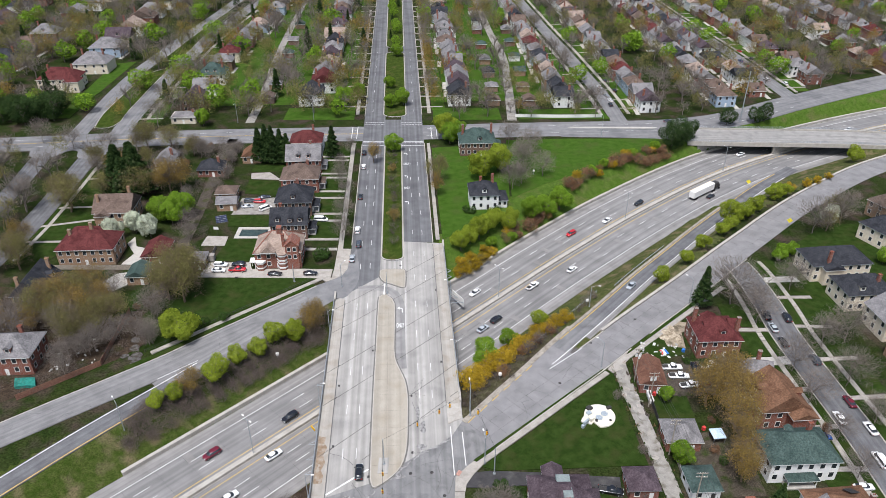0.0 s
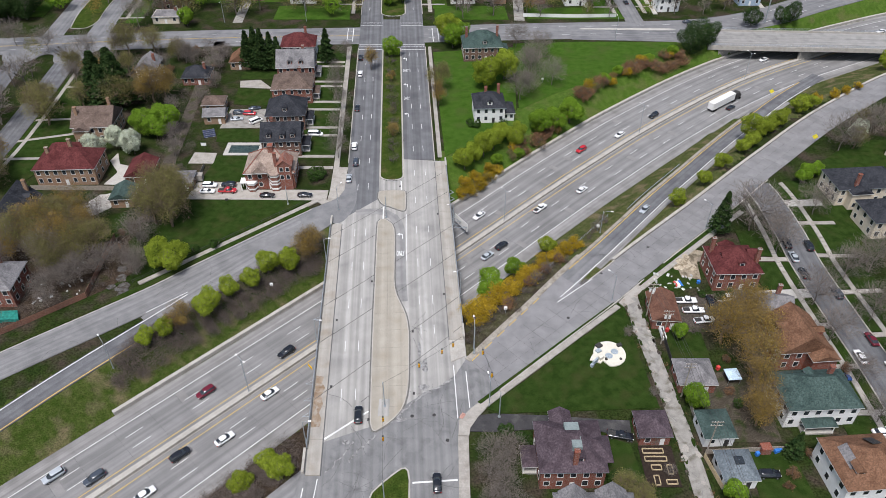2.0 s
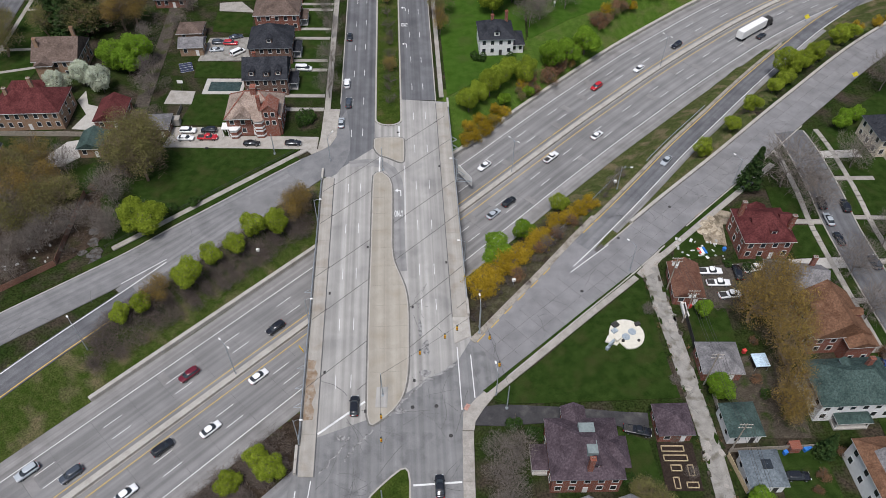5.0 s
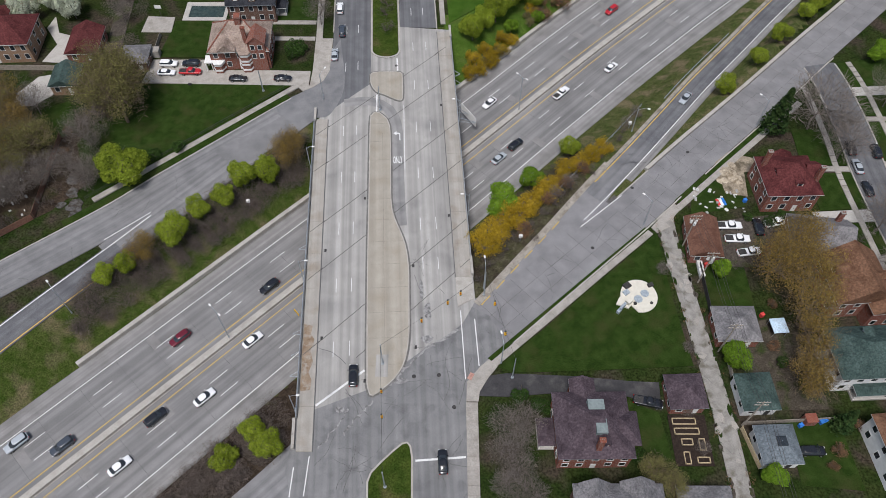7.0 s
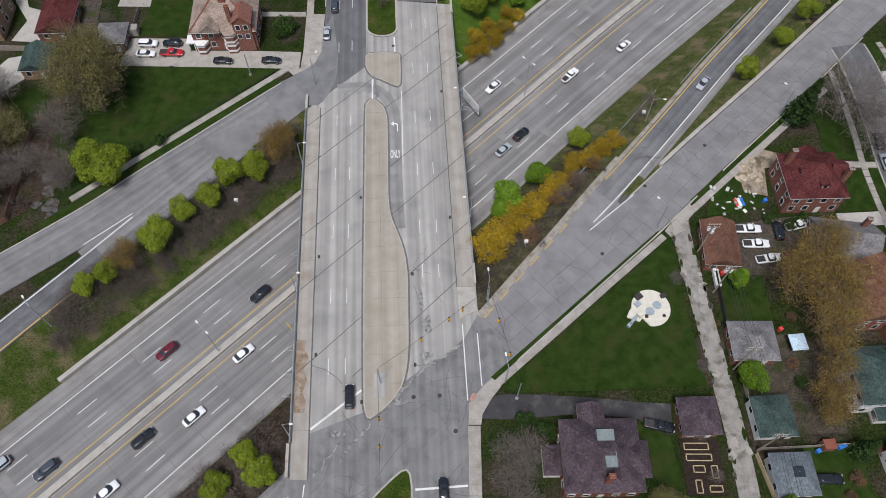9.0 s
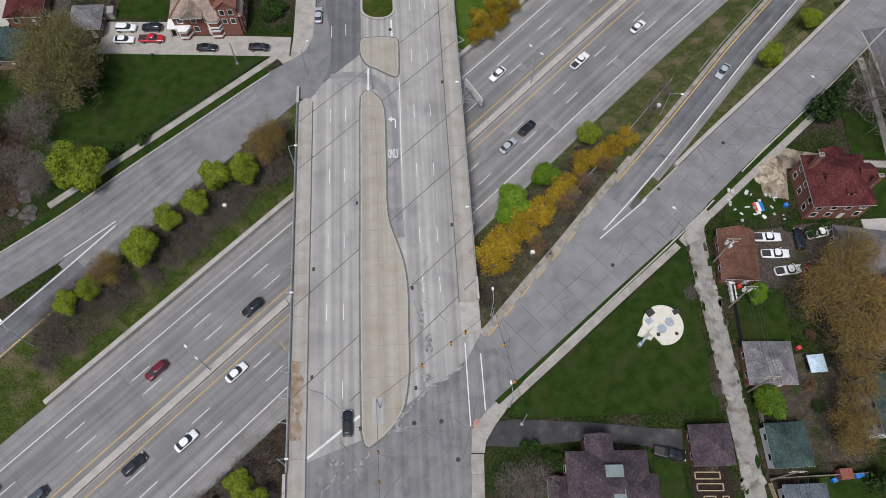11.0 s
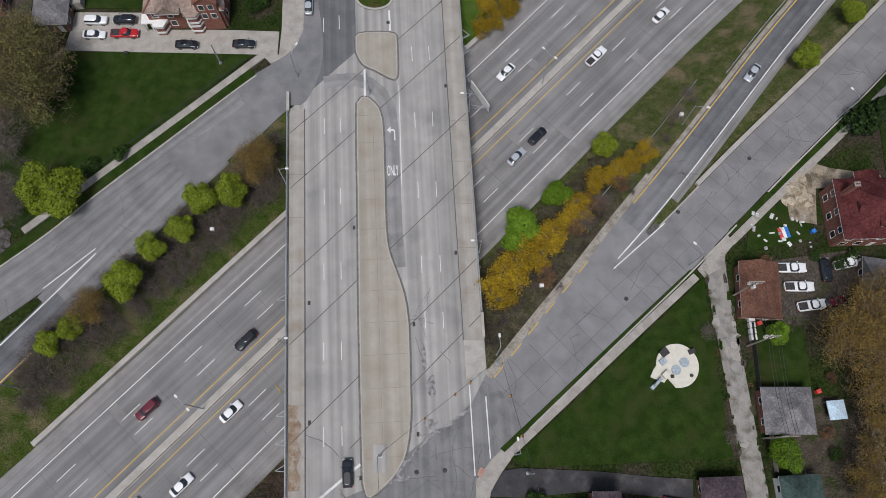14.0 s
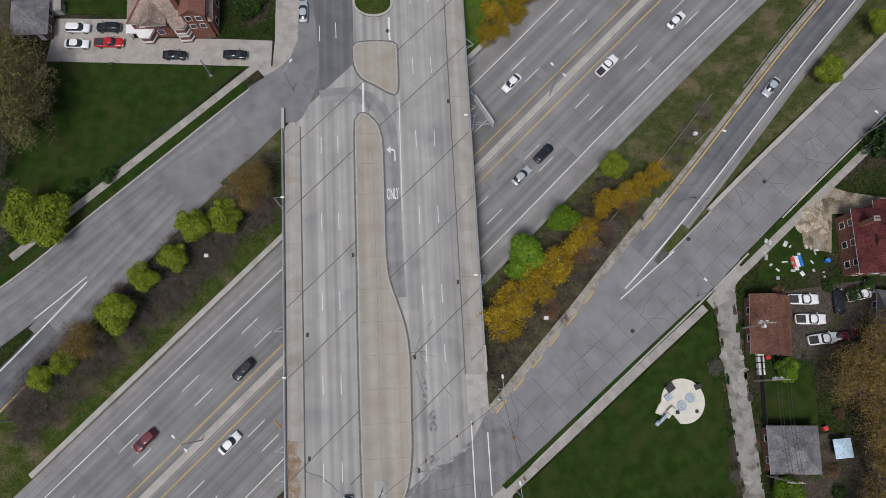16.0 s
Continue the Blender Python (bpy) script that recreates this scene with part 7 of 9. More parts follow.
for item in (("suv", -59.2, 130.2, "m"), ("sedan", -42.8, 130.9, "w"), ("suv", -40.1, 144.6, "k"), ("sedan", -48.6, 118.4, "w"), ("suv", -60.4, 113.2, "k"), ("sedan", -63, 104.5, "w"), ("suv", -77, 106.4, "g"),
             ("suv", -86.3, 107.6, "s"), ("sedan", 11.9, 202.3, "w"), ("sedan", 45.7, 215.3, "w"), ("sedan", 66.3, 252, "w"), ("suv", 20, 187.5, "k"), ("sedan", 13, 183, "s"), ("suv", 82, 267.3, "k"), ("sedan", 115.6, 273.9, "k"), ("sedan", 141, 317.5, "w"),
             ("sedan", 207.5, 350.3, "w"), ("suv", 49.8, 242, "r"), ("pickup", 33, 206, "w")):
    on_freeway(*item)
for kind, x, y, t, c in (("suv", -18.6, 119.3, 93, "k"), ("sedan", -0.7, 102, 93, "k"), ("suv", -75.1, 210.6, 0, "w"), ("sedan", -75, 207.2, 0, "w"), ("suv", -69, 210.8, 180, "k"), ("pickup", -68.6, 207.5, 0, "r"), ("sedan", -55.4, 205, 0, "k"), ("sedan", -43.5, 205.2, 0, "k"),
                         ("van", -45.4, 243, 0, "w"), ("suv", -72, 258, 0, "r"), ("sedan", -76, 254, 10, "s"), ("van", -68.5, 252.3, 45, "w"), ("suv", -76, 258.5, 5, "g"), ("sedan", -71, 262, 20, "g"), ("sedan", -30.5, 214.7, 93, "s"), ("suv", -30.6, 234.6, 93, "w"), ("suv", -33.6, 290.8, 93, "w"), ("suv", -34.8, 306, 93, "k"),
                         ("pickup", 39.5, 114, -12, "k"), ("suv", 69, 104.3, 0, "k"), ("pickup", 65, 157, 0, "w"), ("pickup", 66, 153.3, 0, "w"), ("pickup", 68, 149.7, 8, "w"), ("sedan", 72.2, 150.3, 15, "m"), ("suv", 71.6, 156.6, 90, "k"), ("pickup", 76, 158, 15, "w"), ("suv", 100.6, 181, 86, "k"), ("suv", 106.6, 180, 86, "k"), ("sedan", 100.6, 168, 92, "k"), ("sedan", 100.4, 175, 90, "s"), ("suv", 106.4, 160, 94, "g"),
                         ("sedan", 102.6, 137, 94, "w"), ("sedan", 108.0, 143, 94, "m"), ("sedan", 108.6, 133.3, 94, "w"), ("van", 105.6, 122.8, 93, "w"), ("sedan", 97.8, 115, 3, "w"), ("sedan", 95.3, 130.5, 3, "b"), ("sedan", 89.9, 369.3, 98, "k"), ("sedan", 91, 376, 98, "w"), ("pickup", 136, 470, 0, "w"),
                         ("suv", 188.5, 411, 95, "w"), ("suv", 196.5, 404, 95, "w"), ("sedan", 188, 425, 95, "s"), ("sedan", 187, 440, 95, "k"), ("sedan", 195, 438, 95, "w"), ("sedan", 114, 345, 0, "g"), ("suv", 190, 432, 95, "w"), ("sedan", 186.5, 448, 95, "b"), ("suv", 194.6, 452, 95, "k"), ("sedan", 185.6, 462, 95, "s"), ("sedan", 193.4, 470, 95, "r"), ("sedan", 90.5, 384, 97, "s"), ("suv", 96.6, 392, 97, "k"), ("sedan", 89.4, 398, 97, "w"), ("sedan", 94.6, 410, 97, "g"), ("sedan", -32.2, 262, 93, "k"), ("suv", -29.2, 224.5, 93, "g")):
    z = 0.02
    if -82 < x < -36 and 203 < y < 214:
        z = 0.06
    elif not any(line.near(x, y)[2][0] < line.half for line in (BLVD, STREET_R, SERVICE_W, STREET_NE, STREET_FE, CROSS)):
        z = gz(x, y)
    car(kind, x, y, t, c, z, None)
u, o, _ = RAMP_E.near(63.5, 198.4)
x, y, z = RAMP_E.at(u[0], -0.2)
car("sedan", x, y, RAMP_E.angle(u[0]) + 180, "s", z + 0.05)


# ---- street lamps, poles and signals ----
def lamp(x, y, z, height, turn, reach=2.2, double=False, label="tall grey street lamp with a curved arm"):
    top = tagged(new("street_lamp"), label, "street lamp")
    bm = bmesh.new()
    tube(bm, (0, 0, 0), (0, 0, 0.5), 0.2, 0.16, 8)
    part("base", bm, M_STEEL, top)
    bm = bmesh.new()
    tube(bm, (0, 0, 0.4), (0, 0, height), 0.12, 0.07, 8)
    part("pole", bm, M_STEEL, top)
    for sgn in ((1, -1) if double else (1,)):
        bm = bmesh.new()
        tube(bm, (0, 0, height - 0.5), (sgn * reach * 0.5, 0, height + 0.1), 0.05, n=6)
        tube(bm, (sgn * reach * 0.5, 0, height + 0.1), (sgn * reach, 0, height + 0.2), 0.045, n=6)
        arm = part("arm", bm, M_STEEL, top)
        bm = bmesh.new()
        box(bm, sgn * reach - 0.1, sgn * reach + sgn * 0.0 + 0.6, -0.18, 0.18, height + 0.12, height + 0.32, bevel=0.05)
        part("luminaire", bm, M_TRIM, arm, "pale lamp head")
    top.matrix_basis = pose(x, y, z, 0, 0, turn)
    return top


for x, y in ((-48.9, 131), (19.9, 200.5), (75, 251), (132.5, 293.5)):
    u, o, _ = FREEWAY.near(x, y)
    px, py, _ = FREEWAY.at(u[0], 0)
    lamp(px, py, -5.2, 11.5, FREEWAY.angle(u[0]) + 90, 1.6, True, "tall double-armed freeway lamp on the median barrier")
lamp(-79.7, 134.3, gz(-79.7, 134.3), 9.5, 130)
lamp(11.1, 122.5, 0, 8.5, 100)
lamp(45.5, 157.5, 0, 9, 135)
lamp(79.3, 189, 0, 9, 135)
lamp(8.1, 140.3, 0, 9, 95, 1.8)
lamp(47.5, 188, gz(47.5, 188), 8, -10)
lamp(-32, 198, 0.1, 8.5, 60)
lamp(77, 326.5, 0, 10, 90)
lamp(-102, 345.5, 0, 10, 270)
lamp(-64, 347, 0, 10, 270)
for y in (112, 142, 174):
    lamp(*B(-23.1, y), 0.3, 7.5, 0, 1.4)
for y in (160, 190):
    lamp(*B(14.1, y), 0.3, 7.5, 180, 1.4)


def utility_pole(x, y, height, turn, lean=0):
    top = tagged(new("utility_pole"), "weathered wooden utility pole with crossarms", "utility pole")
    bm = bmesh.new()
    tube(bm, (0, 0, -0.3), (0, 0, height), 0.18, 0.12, 8)
    part("pole", bm, M_WOODPOLE, top)
    for z in (height - 0.4, height - 1.5):
        bm = bmesh.new()
        box(bm, -1.3, 1.3, -0.07, 0.07, z, z + 0.14)
        arm = part("crossarm", bm, M_WOODPOLE, top)
        for k in (-1.1, -0.55, 0.55, 1.1):
            bm = bmesh.new()
            tube(bm, (k, 0, z + 0.14), (k, 0, z + 0.38), 0.06, 0.04, 6)
            part("insulator", bm, M_TRIM, arm)
    top.matrix_basis = pose(x, y, 0, lean, 0, turn)
    return top


def transformer(x, y, z):
    top = tagged(new("transformer"), "pale grey transformer can on a utility pole", "transformer")
    bm = bmesh.new()
    tube(bm, (0, 0, 0), (0, 0, 0.95), 0.3, 0.3, 12)
    part("can", bm, M_TRIM, top)
    for k in (-0.13, 0.13):
        bm = bmesh.new()
        tube(bm, (k, 0, 0.95), (k, 0, 1.2), 0.06, 0.04, 6)
        part("bushing", bm, M_STEEL, top)
    top.matrix_basis = pose(x, y, z, 0, 0, 20)


POLES = [(53.4, 151.6), (55.0, 142.0), (55.9, 125.3), (57.2, 109.5), (58, 84)]
for x, y in POLES:
    utility_pole(x, y, 11.5, 0)
for dx, dy in ((-0.5, 0.25), (0.5, 0.25), (0.05, -0.5)):
    transformer(53.4 + dx, 151.6 + dy, 8.6)
for dx, dy in ((-0.48, 0.2), (0.48, 0.2)):
    transformer(55.0 + dx, 142.0 + dy, 8.7)
bm = bmesh.new()
for (x0, y0), (x1, y1) in zip(POLES, POLES[1:]):
    for k in (-1.1, -0.55, 0.55, 1.1):
        for i in range(6):
            t0, t1 = i / 6, (i + 1) / 6
            f = lambda t: (x0 + (x1 - x0) * t + k, y0 + (y1 - y0) * t, 11.4 - 0.9 * 4 * t * (1 - t))
            tube(bm, f(t0), f(t1), 0.035, n=4, cap=False)
tagged(part("power_line", bm, M_DARKSTEEL), "thin black overhead power lines between the poles", "cable")


# ---- overpass over the freeway, beyond the field ----
overpass = tagged(new("overpass"), "pale concrete overpass with piers and railings", "bridge", kind="structure")
U0 = OVERPASS.near(117, 327)[0][0]
U1 = OVERPASS.near(222, 320)[0][0]
ribbon("deck", OVERPASS, -9.0, 8.5, 0.03, M_OVER, U0, U1 + 130, 0.5, parent=overpass)
for o in (-9.2, 8.7):
    ribbon("parapet", OVERPASS, o - 0.3, o + 0.3, 0.75, M_KERB, U0, U1 + 20, 1.9, parent=overpass)
    for z in (1.25, 1.75):
        ribbon("rail", OVERPASS, o - 0.05, o + 0.05, z, M_STEEL, U0, U1 + 10, 0.1, parent=overpass)
    for k in range(int((U1 - U0) / 3.2)):
        x, y, _ = OVERPASS.at(U0 + k * 3.2, o)
        bm = bmesh.new()
        tube(bm, (x, y, 0.7), (x, y, 1.78), 0.06, n=5)
        part("post", bm, M_STEEL, overpass)
for k in range(5):
    ribbon("girder", OVERPASS, -7.6 + k * 3.8 - 0.3, -7.6 + k * 3.8 + 0.3, -0.46, M_SHOULDER, U0, U1, 1.0, parent=overpass)
for off in (-19.0, -0.0, 19.0):
    pts = []
    for o in (-8.6, 8.2):
        us = np.linspace(U0 - 30, U1 + 30, 400)
        best = min(us, key=lambda u: abs(FREEWAY.near(*OVERPASS.at(u, o)[:2])[1][0] - off))
        pts.append(Vector(OVERPASS.at(best, o)[:2]))
    a, b = pts
    n = Vector((-(b - a).y, (b - a).x)).normalized() * (0.5 if off == 0 else 0.9)
    bm = bmesh.new()
    prism(bm, [a - n, b - n, b + n, a + n], -6.3, -0.5)
    part("pier" if off == 0 else "abutment", bm, M_SHOULDER, overpass)
slab("traffic_island", rounded([(64, 337.5), (84, 336.8), (104, 336.6), (104.5, 338.2), (84, 338.6), (64, 338.6)], 3), -0.2, 0.2, M_DRIVE, "narrow pale concrete island in the street", "traffic island")

# ---- concrete slabs of the service drive ----
bm = bmesh.new()
box(bm, -2.27, 2.27, -1.86, 1.86, -0.1, 0.0)
SLAB = bpy.data.meshes.new("road_slab")
bm.to_mesh(SLAB)
bm.free()
SLAB.materials.append(M_SERVICE)
for k in range(60):
    u = 12 + k * 4.6
    squeeze = 1.0 if u < 66 else 0.89
    for lane in (-3.15, 0.63, 4.41):
        x, y, _ = SERVICE_E.at(u, lane * squeeze - (1 - squeeze) * 3.6)
        piece("road_slab", SLAB, service_e, pose(x, y, random.uniform(-0.004, 0.004), 0, 0, SERVICE_E.angle(u)) @ Matrix.Diagonal((1, squeeze, 1, 1)))


def cracks(name, sample, n, length, z, width=0.05, seed=1, label="dark hairline cracks in the road surface"):
    """Ragged sealed cracks, as one thin mesh that lies on the road."""
    rng = random.Random(seed)
    v, f = [], []
    for _ in range(n):
        x, y = sample(rng)
        a = rng.uniform(0, math.tau)
        w = width * rng.uniform(0.6, 1.5)
        steps = int(rng.uniform(0.5, 1.4) * length / 0.7)
        for i in range(steps + 1):
            nx, ny = -math.sin(a) * w, math.cos(a) * w
            v += [(x + nx, y + ny, z), (x - nx, y - ny, z)]
            if i:
                b = len(v) - 4
                f.append((b, b + 1, b + 3, b + 2))
            a += rng.uniform(-0.24, 0.24)
            x, y = x + math.cos(a) * 0.7, y + math.sin(a) * 0.7
    tagged(new(name, mesh(name, v, f, M_HAIR)), label, "road crack", kind="stuff")


def on_line(line, o0, o1, u0, u1):
    return lambda r: line.at(r.uniform(u0, u1), r.uniform(o0, o1))[:2]


cracks("crack", on_line(SERVICE_E, -4, 4, 16, 150), 34, 5, 0.012, 0.04, 2)
cracks("crack", lambda r: B(r.uniform(-16, 9), r.uniform(92, 124)), 34, 8, 0.03, 0.045, 3)
cracks("crack", lambda r: B(r.uniform(0, 9), r.uniform(116, 150)), 20, 6, 0.032, 0.03, 4)
cracks("crack", on_line(SERVICE_W, -3, 4, 12, 110), 26, 4, 0.02, 0.035, 5)
cracks("crack", on_line(RAMP_E, -2, 2.5, 26, 34), 6, 5, 0.02, 0.04, 6)
cracks("crack", on_line(STREET_R, -4, 4, 10, 110), 30, 6, 0.02, 0.05, 7)
cracks("crack", on_line(ALLEY_R, -1.8, 1.8, 2, 80), 26, 2, 0.012, 0.03, 8)

# transverse joints and repair patches of the freeway
bm = bmesh.new()
box(bm, -0.03, 0.03, -5.4, 5.4, -0.02, 0.006)
JOINT = bpy.data.meshes.new("slab_joint")
bm.to_mesh(JOINT)
bm.free()
JOINT.materials.append(M_HAIR)
bm = bmesh.new()
box(bm, -1.0, 1.0, -1.8, 1.8, -0.02, 0.007)
PATCH = bpy.data.meshes.new("repair_patch")
bm.to_mesh(PATCH)
bm.free()
PATCH.materials.append(M_EDGE)
pr = random.Random(8)
for k in range(52):
    u = 110 + k * 8.4 + pr.uniform(-1.2, 1.2)
    for side in (-1, 1):
        x, y, z = FREEWAY.at(u, side * 7.6)
        piece("slab_joint", JOINT, freeway, pose(x, y, z, 0, 0, FREEWAY.angle(u)))
        if pr.random() < 0.4:
            x, y, z = FREEWAY.at(u + 1.1, side * pr.choice((4.05, 7.5, 11.0)))
            piece("repair_patch", PATCH, freeway, pose(x, y, z, 0, 0, FREEWAY.angle(u)))

# ---- yards and drives ----
slab("driveway", [(-81, 203.8), (-36.5, 203.0), (-36.5, 208.6), (-46, 208.9), (-64, 208.9), (-66, 213.0), (-80, 213.0)], -0.2, 0.06, M_WALK, "pale concrete driveway with parked cars", "driveway")
slab("driveway", [(-112.5, 200), (-109, 206), (-103.5, 207.4), (-103.2, 199.2), (-107, 195.2), (-113, 195)], -0.2, 0.05, M_DRIVE, "white concrete driveway apron", "driveway")
slab("driveway", [(-113, 226), (-108, 219), (-110, 212), (-103, 211.4), (-103, 222), (-109, 224), (-112, 231)], -0.2, 0.05, M_DRIVE, "curved white concrete driveway", "driveway")
slab("court", [(-86, 224.5), (-77.5, 224.4), (-77.8, 231), (-85.6, 231.4)], -0.2, 0.05, M_WALK, "grey concrete garden court with a basketball hoop", "court")
slab("driveway", [(-81, 248), (-62.5, 248.5), (-63, 262.5), (-80, 262)], -0.2, 0.03, M_ALLEY, "concrete yard with parked cars", "driveway")
weeds = random.Random(29)
for k in range(44):
    u, side = weeds.uniform(2, 66), weeds.choice((-1, 1))
    x, y, _ = ALLEY_R.at(u, side * weeds.uniform(1.5, 2.2))
    r = weeds.uniform(0.35, 1.0)
    slab("weed_patch", [(x + r * weeds.uniform(0.5, 1.2) * math.cos(a * 0.785) * 0.6, y + r * weeds.uniform(0.6, 1.6) * math.sin(a * 0.785)) for a in range(8)], -0.2, 0.012, M_SOIL if k % 3 else M_LAWN, "earth and weeds over the edge of the alley", "ground")
slab("yard", [(60.5, 112.5), (60.5, 131), (68, 133), (75.5, 131.5), (75, 112.8)], -0.2, 0.0, M_YARD, "worn earth yard with thin grass", "yard")
M_TARP = mat("teal_tarpaulin", (0.02, 0.16, 0.13), (0.035, 0.21, 0.17), 0.8, 0.6, 0.4, 0.3)
slab("tarpaulin", [(-116.2, 152.3), (-110.8, 152.6), (-109, 149.2), (-112, 149.3), (-114.6, 148.8)], -0.2, 0.9, M_TARP, "teal tarpaulin over a heap in the yard", "tarpaulin")
broken = random.Random(21)
for px, py, pr in ((-87, 162.4, 2.2), (-88.6, 166.2, 1.7), (-86.2, 159.4, 1.5), (-89.8, 170.2, 1.5), (-90.2, 162.6, 1.2)):
    slab("alley_apron", [(px + pr * broken.uniform(0.65, 1.2) * math.cos(k * 0.57), py + pr * broken.uniform(0.65, 1.2) * math.sin(k * 0.57)) for k in range(11)], -0.2, 0.02, M_BROKEN, "broken dark asphalt slab at the mouth of the alley", "pavement")
slab("lawn", [(-150.2, 212), (-137, 212), (-132.5, 226), (-131, 260), (-136, 296), (-152.5, 300), (-151.6, 270), (-150, 240)], -0.2, 0.01, M_LAWN, "green front lawns along the side street", "lawn")
slab("lawn", [(-66, 265), (-80, 266), (-81, 279), (-68, 277.5)], -0.2, 0.01, M_LAWN, "green back lawn", "lawn")
slab("lawn", [(-82, 287), (-66, 287), (-66, 294), (-82, 294)], -0.2, 0.01, M_LAWN, "green back lawn", "lawn")
slab("driveway", [(-81.6, 285.5), (-73.8, 286.5), (-67.5, 279), (-80.5, 280)], -0.2, 0.04, M_WALK, "pale concrete yard drive", "driveway")
for y0, y1, x1 in ((227, 227.6, -134), (238.6, 244.2, -131), (253.6, 254.6, -136.5), (280, 280.5, -140)):
    slab("garden_path", [(-150.3, y0 - 0.7), (x1, y1 - 0.7), (x1, y1 + 0.7), (-150.3, y0 + 0.7)], -0.2, 0.05, M_WALK, "pale concrete front path", "path")
slab("lawn", [(-79, 214), (-64.5, 214), (-63, 229.5), (-77, 229.5)], -0.2, 0.03, M_LAWN, "green back lawn", "lawn")
slab("lawn", [(-80, 238.5), (-63, 238.5), (-63.5, 247.5), (-81, 247)], -0.2, 0.03, M_LAWN, "green back lawn", "lawn")
slab("lawn", [(-114, 190), (-103, 194.5), (-98, 197), (-93, 186), (-104, 180)], -0.2, 0.0, M_LAWN, "shaded green back lawn", "lawn")
slab("driveway", [(6.5, 119.4), (12, 120.2), (26, 119.6), (36.5, 118.6), (42.5, 118.3), (42, 112.5), (36, 115.3), (26, 116.4), (12, 115.2), (6.3, 115.4)], -0.2, 0.1, M_DRIVEWAY, "dark asphalt driveway beside the brick house", "driveway")
slab("lawn", [(34.5, 104), (35.5, 114.5), (41.5, 112), (42.5, 102)], -0.2, 0.02, M_LAWN, "green side lawn", "lawn")
slab("lawn", [(6.2, 80), (6.2, 114.8), (18, 114.8), (19, 80)], -0.2, 0.02, M_LOT, "thin front lawn", "lawn")
slab("lawn", [(57, 160.5), (70.5, 163), (70.5, 168), (64.5, 170.5), (58, 165)], -0.2, 0.03, M_LAWN, "small green back lawn with scattered rubbish", "lawn")
M_SAND = mat("pale_sand", (0.36, 0.3, 0.22), (0.44, 0.38, 0.29), 0.8, 0.95, 0.6, 0.15, (0.2, 0.16, 0.11), 1.5, (0.5, 0.65))
hr = random.Random(14)
for hx, hy, hrad, hh in ((68.6, 173.5, 2.6, 0.9), (70.3, 171.0, 2.1, 0.6), (67.2, 171.3, 1.8, 0.5), (69.8, 175.8, 1.6, 0.45)):
    bm = bmesh.new()
    rings = []
    for i in range(5):
        f = i / 4
        rings.append([bm.verts.new((hx + (hrad * f * hr.uniform(0.85, 1.15)) * math.cos(k * math.tau / 14), hy + (hrad * f * hr.uniform(0.85, 1.15)) * math.sin(k * math.tau / 14), hh * (1 - f) ** 1.2 * hr.uniform(0.85, 1.1) - 0.1 * f)) for k in range(14)])
    for p, q in zip(rings, rings[1:]):
        for k in range(14):
            bm.faces.new((p[k], q[k], q[(k + 1) % 14], p[(k + 1) % 14]))
    tagged(part("sand_mound", bm, M_SAND), "low heap of pale sandy soil in the yard", "soil")
slab("driveway", [(61.5, 146), (61.5, 158.5), (79, 161), (80, 156), (70, 146)], -0.2, 0.01, M_SOIL, "bare earth yard with parked trucks", "yard")
slab("lawn", [(56.5, 134.5), (56.5, 146), (66, 146), (66, 134.5)], -0.2, 0.0, M_LAWN, "green back lawn", "lawn")
slab("lawn", [(65.5, 98), (65.8, 110.5), (76, 110), (77, 97)], -0.2, 0.0, M_LAWN, "green back lawn", "lawn")
for side, runs in ((-1, ((32, 44), (46.5, 57), (61, 70), (72, 84), (86, 98), (100, 112))), (1, ((8, 17), (20, 27), (29.4, 42), (44.4, 58), (60.4, 74), (76.4, 90), (92.4, 108)))):
    for u0, u1 in runs:
        for o0, o1 in ((4.7, 6.9 if side < 0 else 7.6), (8.5 if side < 0 else 9.2, 16.0)):
            tagged(ribbon("lawn", STREET_R, *sorted((side * o0, side * o1)), 0.05, M_LAWN, u0, u1, 0.25), "green front lawn between the walks", "lawn", kind="structure")
for side, us in ((-1, (45.2, 71, 85, 99)), (1, (28.2, 43.2, 59.2, 75.2, 91.2))):
    for u in us:
        q = [STREET_R.at(u + du, side * o)[:2] for o, du in ((4.7, -0.75), (15.5, -0.75), (15.5, 0.75), (4.7, 0.75))]
        slab("garden_path", q, -0.2, 0.065, M_WALK, "pale concrete front path", "path")
for u, w, side, o in ((18.4, 1.5, 1, 16), (59, 1.7, -1, 18)):
    slab("driveway", [STREET_R.at(u + du, side * oo)[:2] for oo, du in ((4.6, -w), (o, -w), (o, w), (4.6, w))], -0.2, 0.062, M_DRIVE, "pale concrete house drive", "driveway")
slab("leaf_litter", [(-160, 200), (-121, 196), (-114, 189), (-104, 179), (-93, 186), (-85, 170), (-92, 161), (-114, 145), (-160, 112)], -0.4, -0.06, M_LITTER, "brown leaf-strewn ground under bare trees", "ground")
for y in (222, 229, 243, 248.5, 262, 268, 281, 285, 299, 303):
    a, b = B(-36.5, y), B(-24.2, y)
    slab("garden_path", [(a[0], y - 0.8), (b[0], y - 0.8), (b[0], y + 0.8), (a[0], y + 0.8)], -0.2, 0.06, M_WALK, "pale concrete front path", "path")
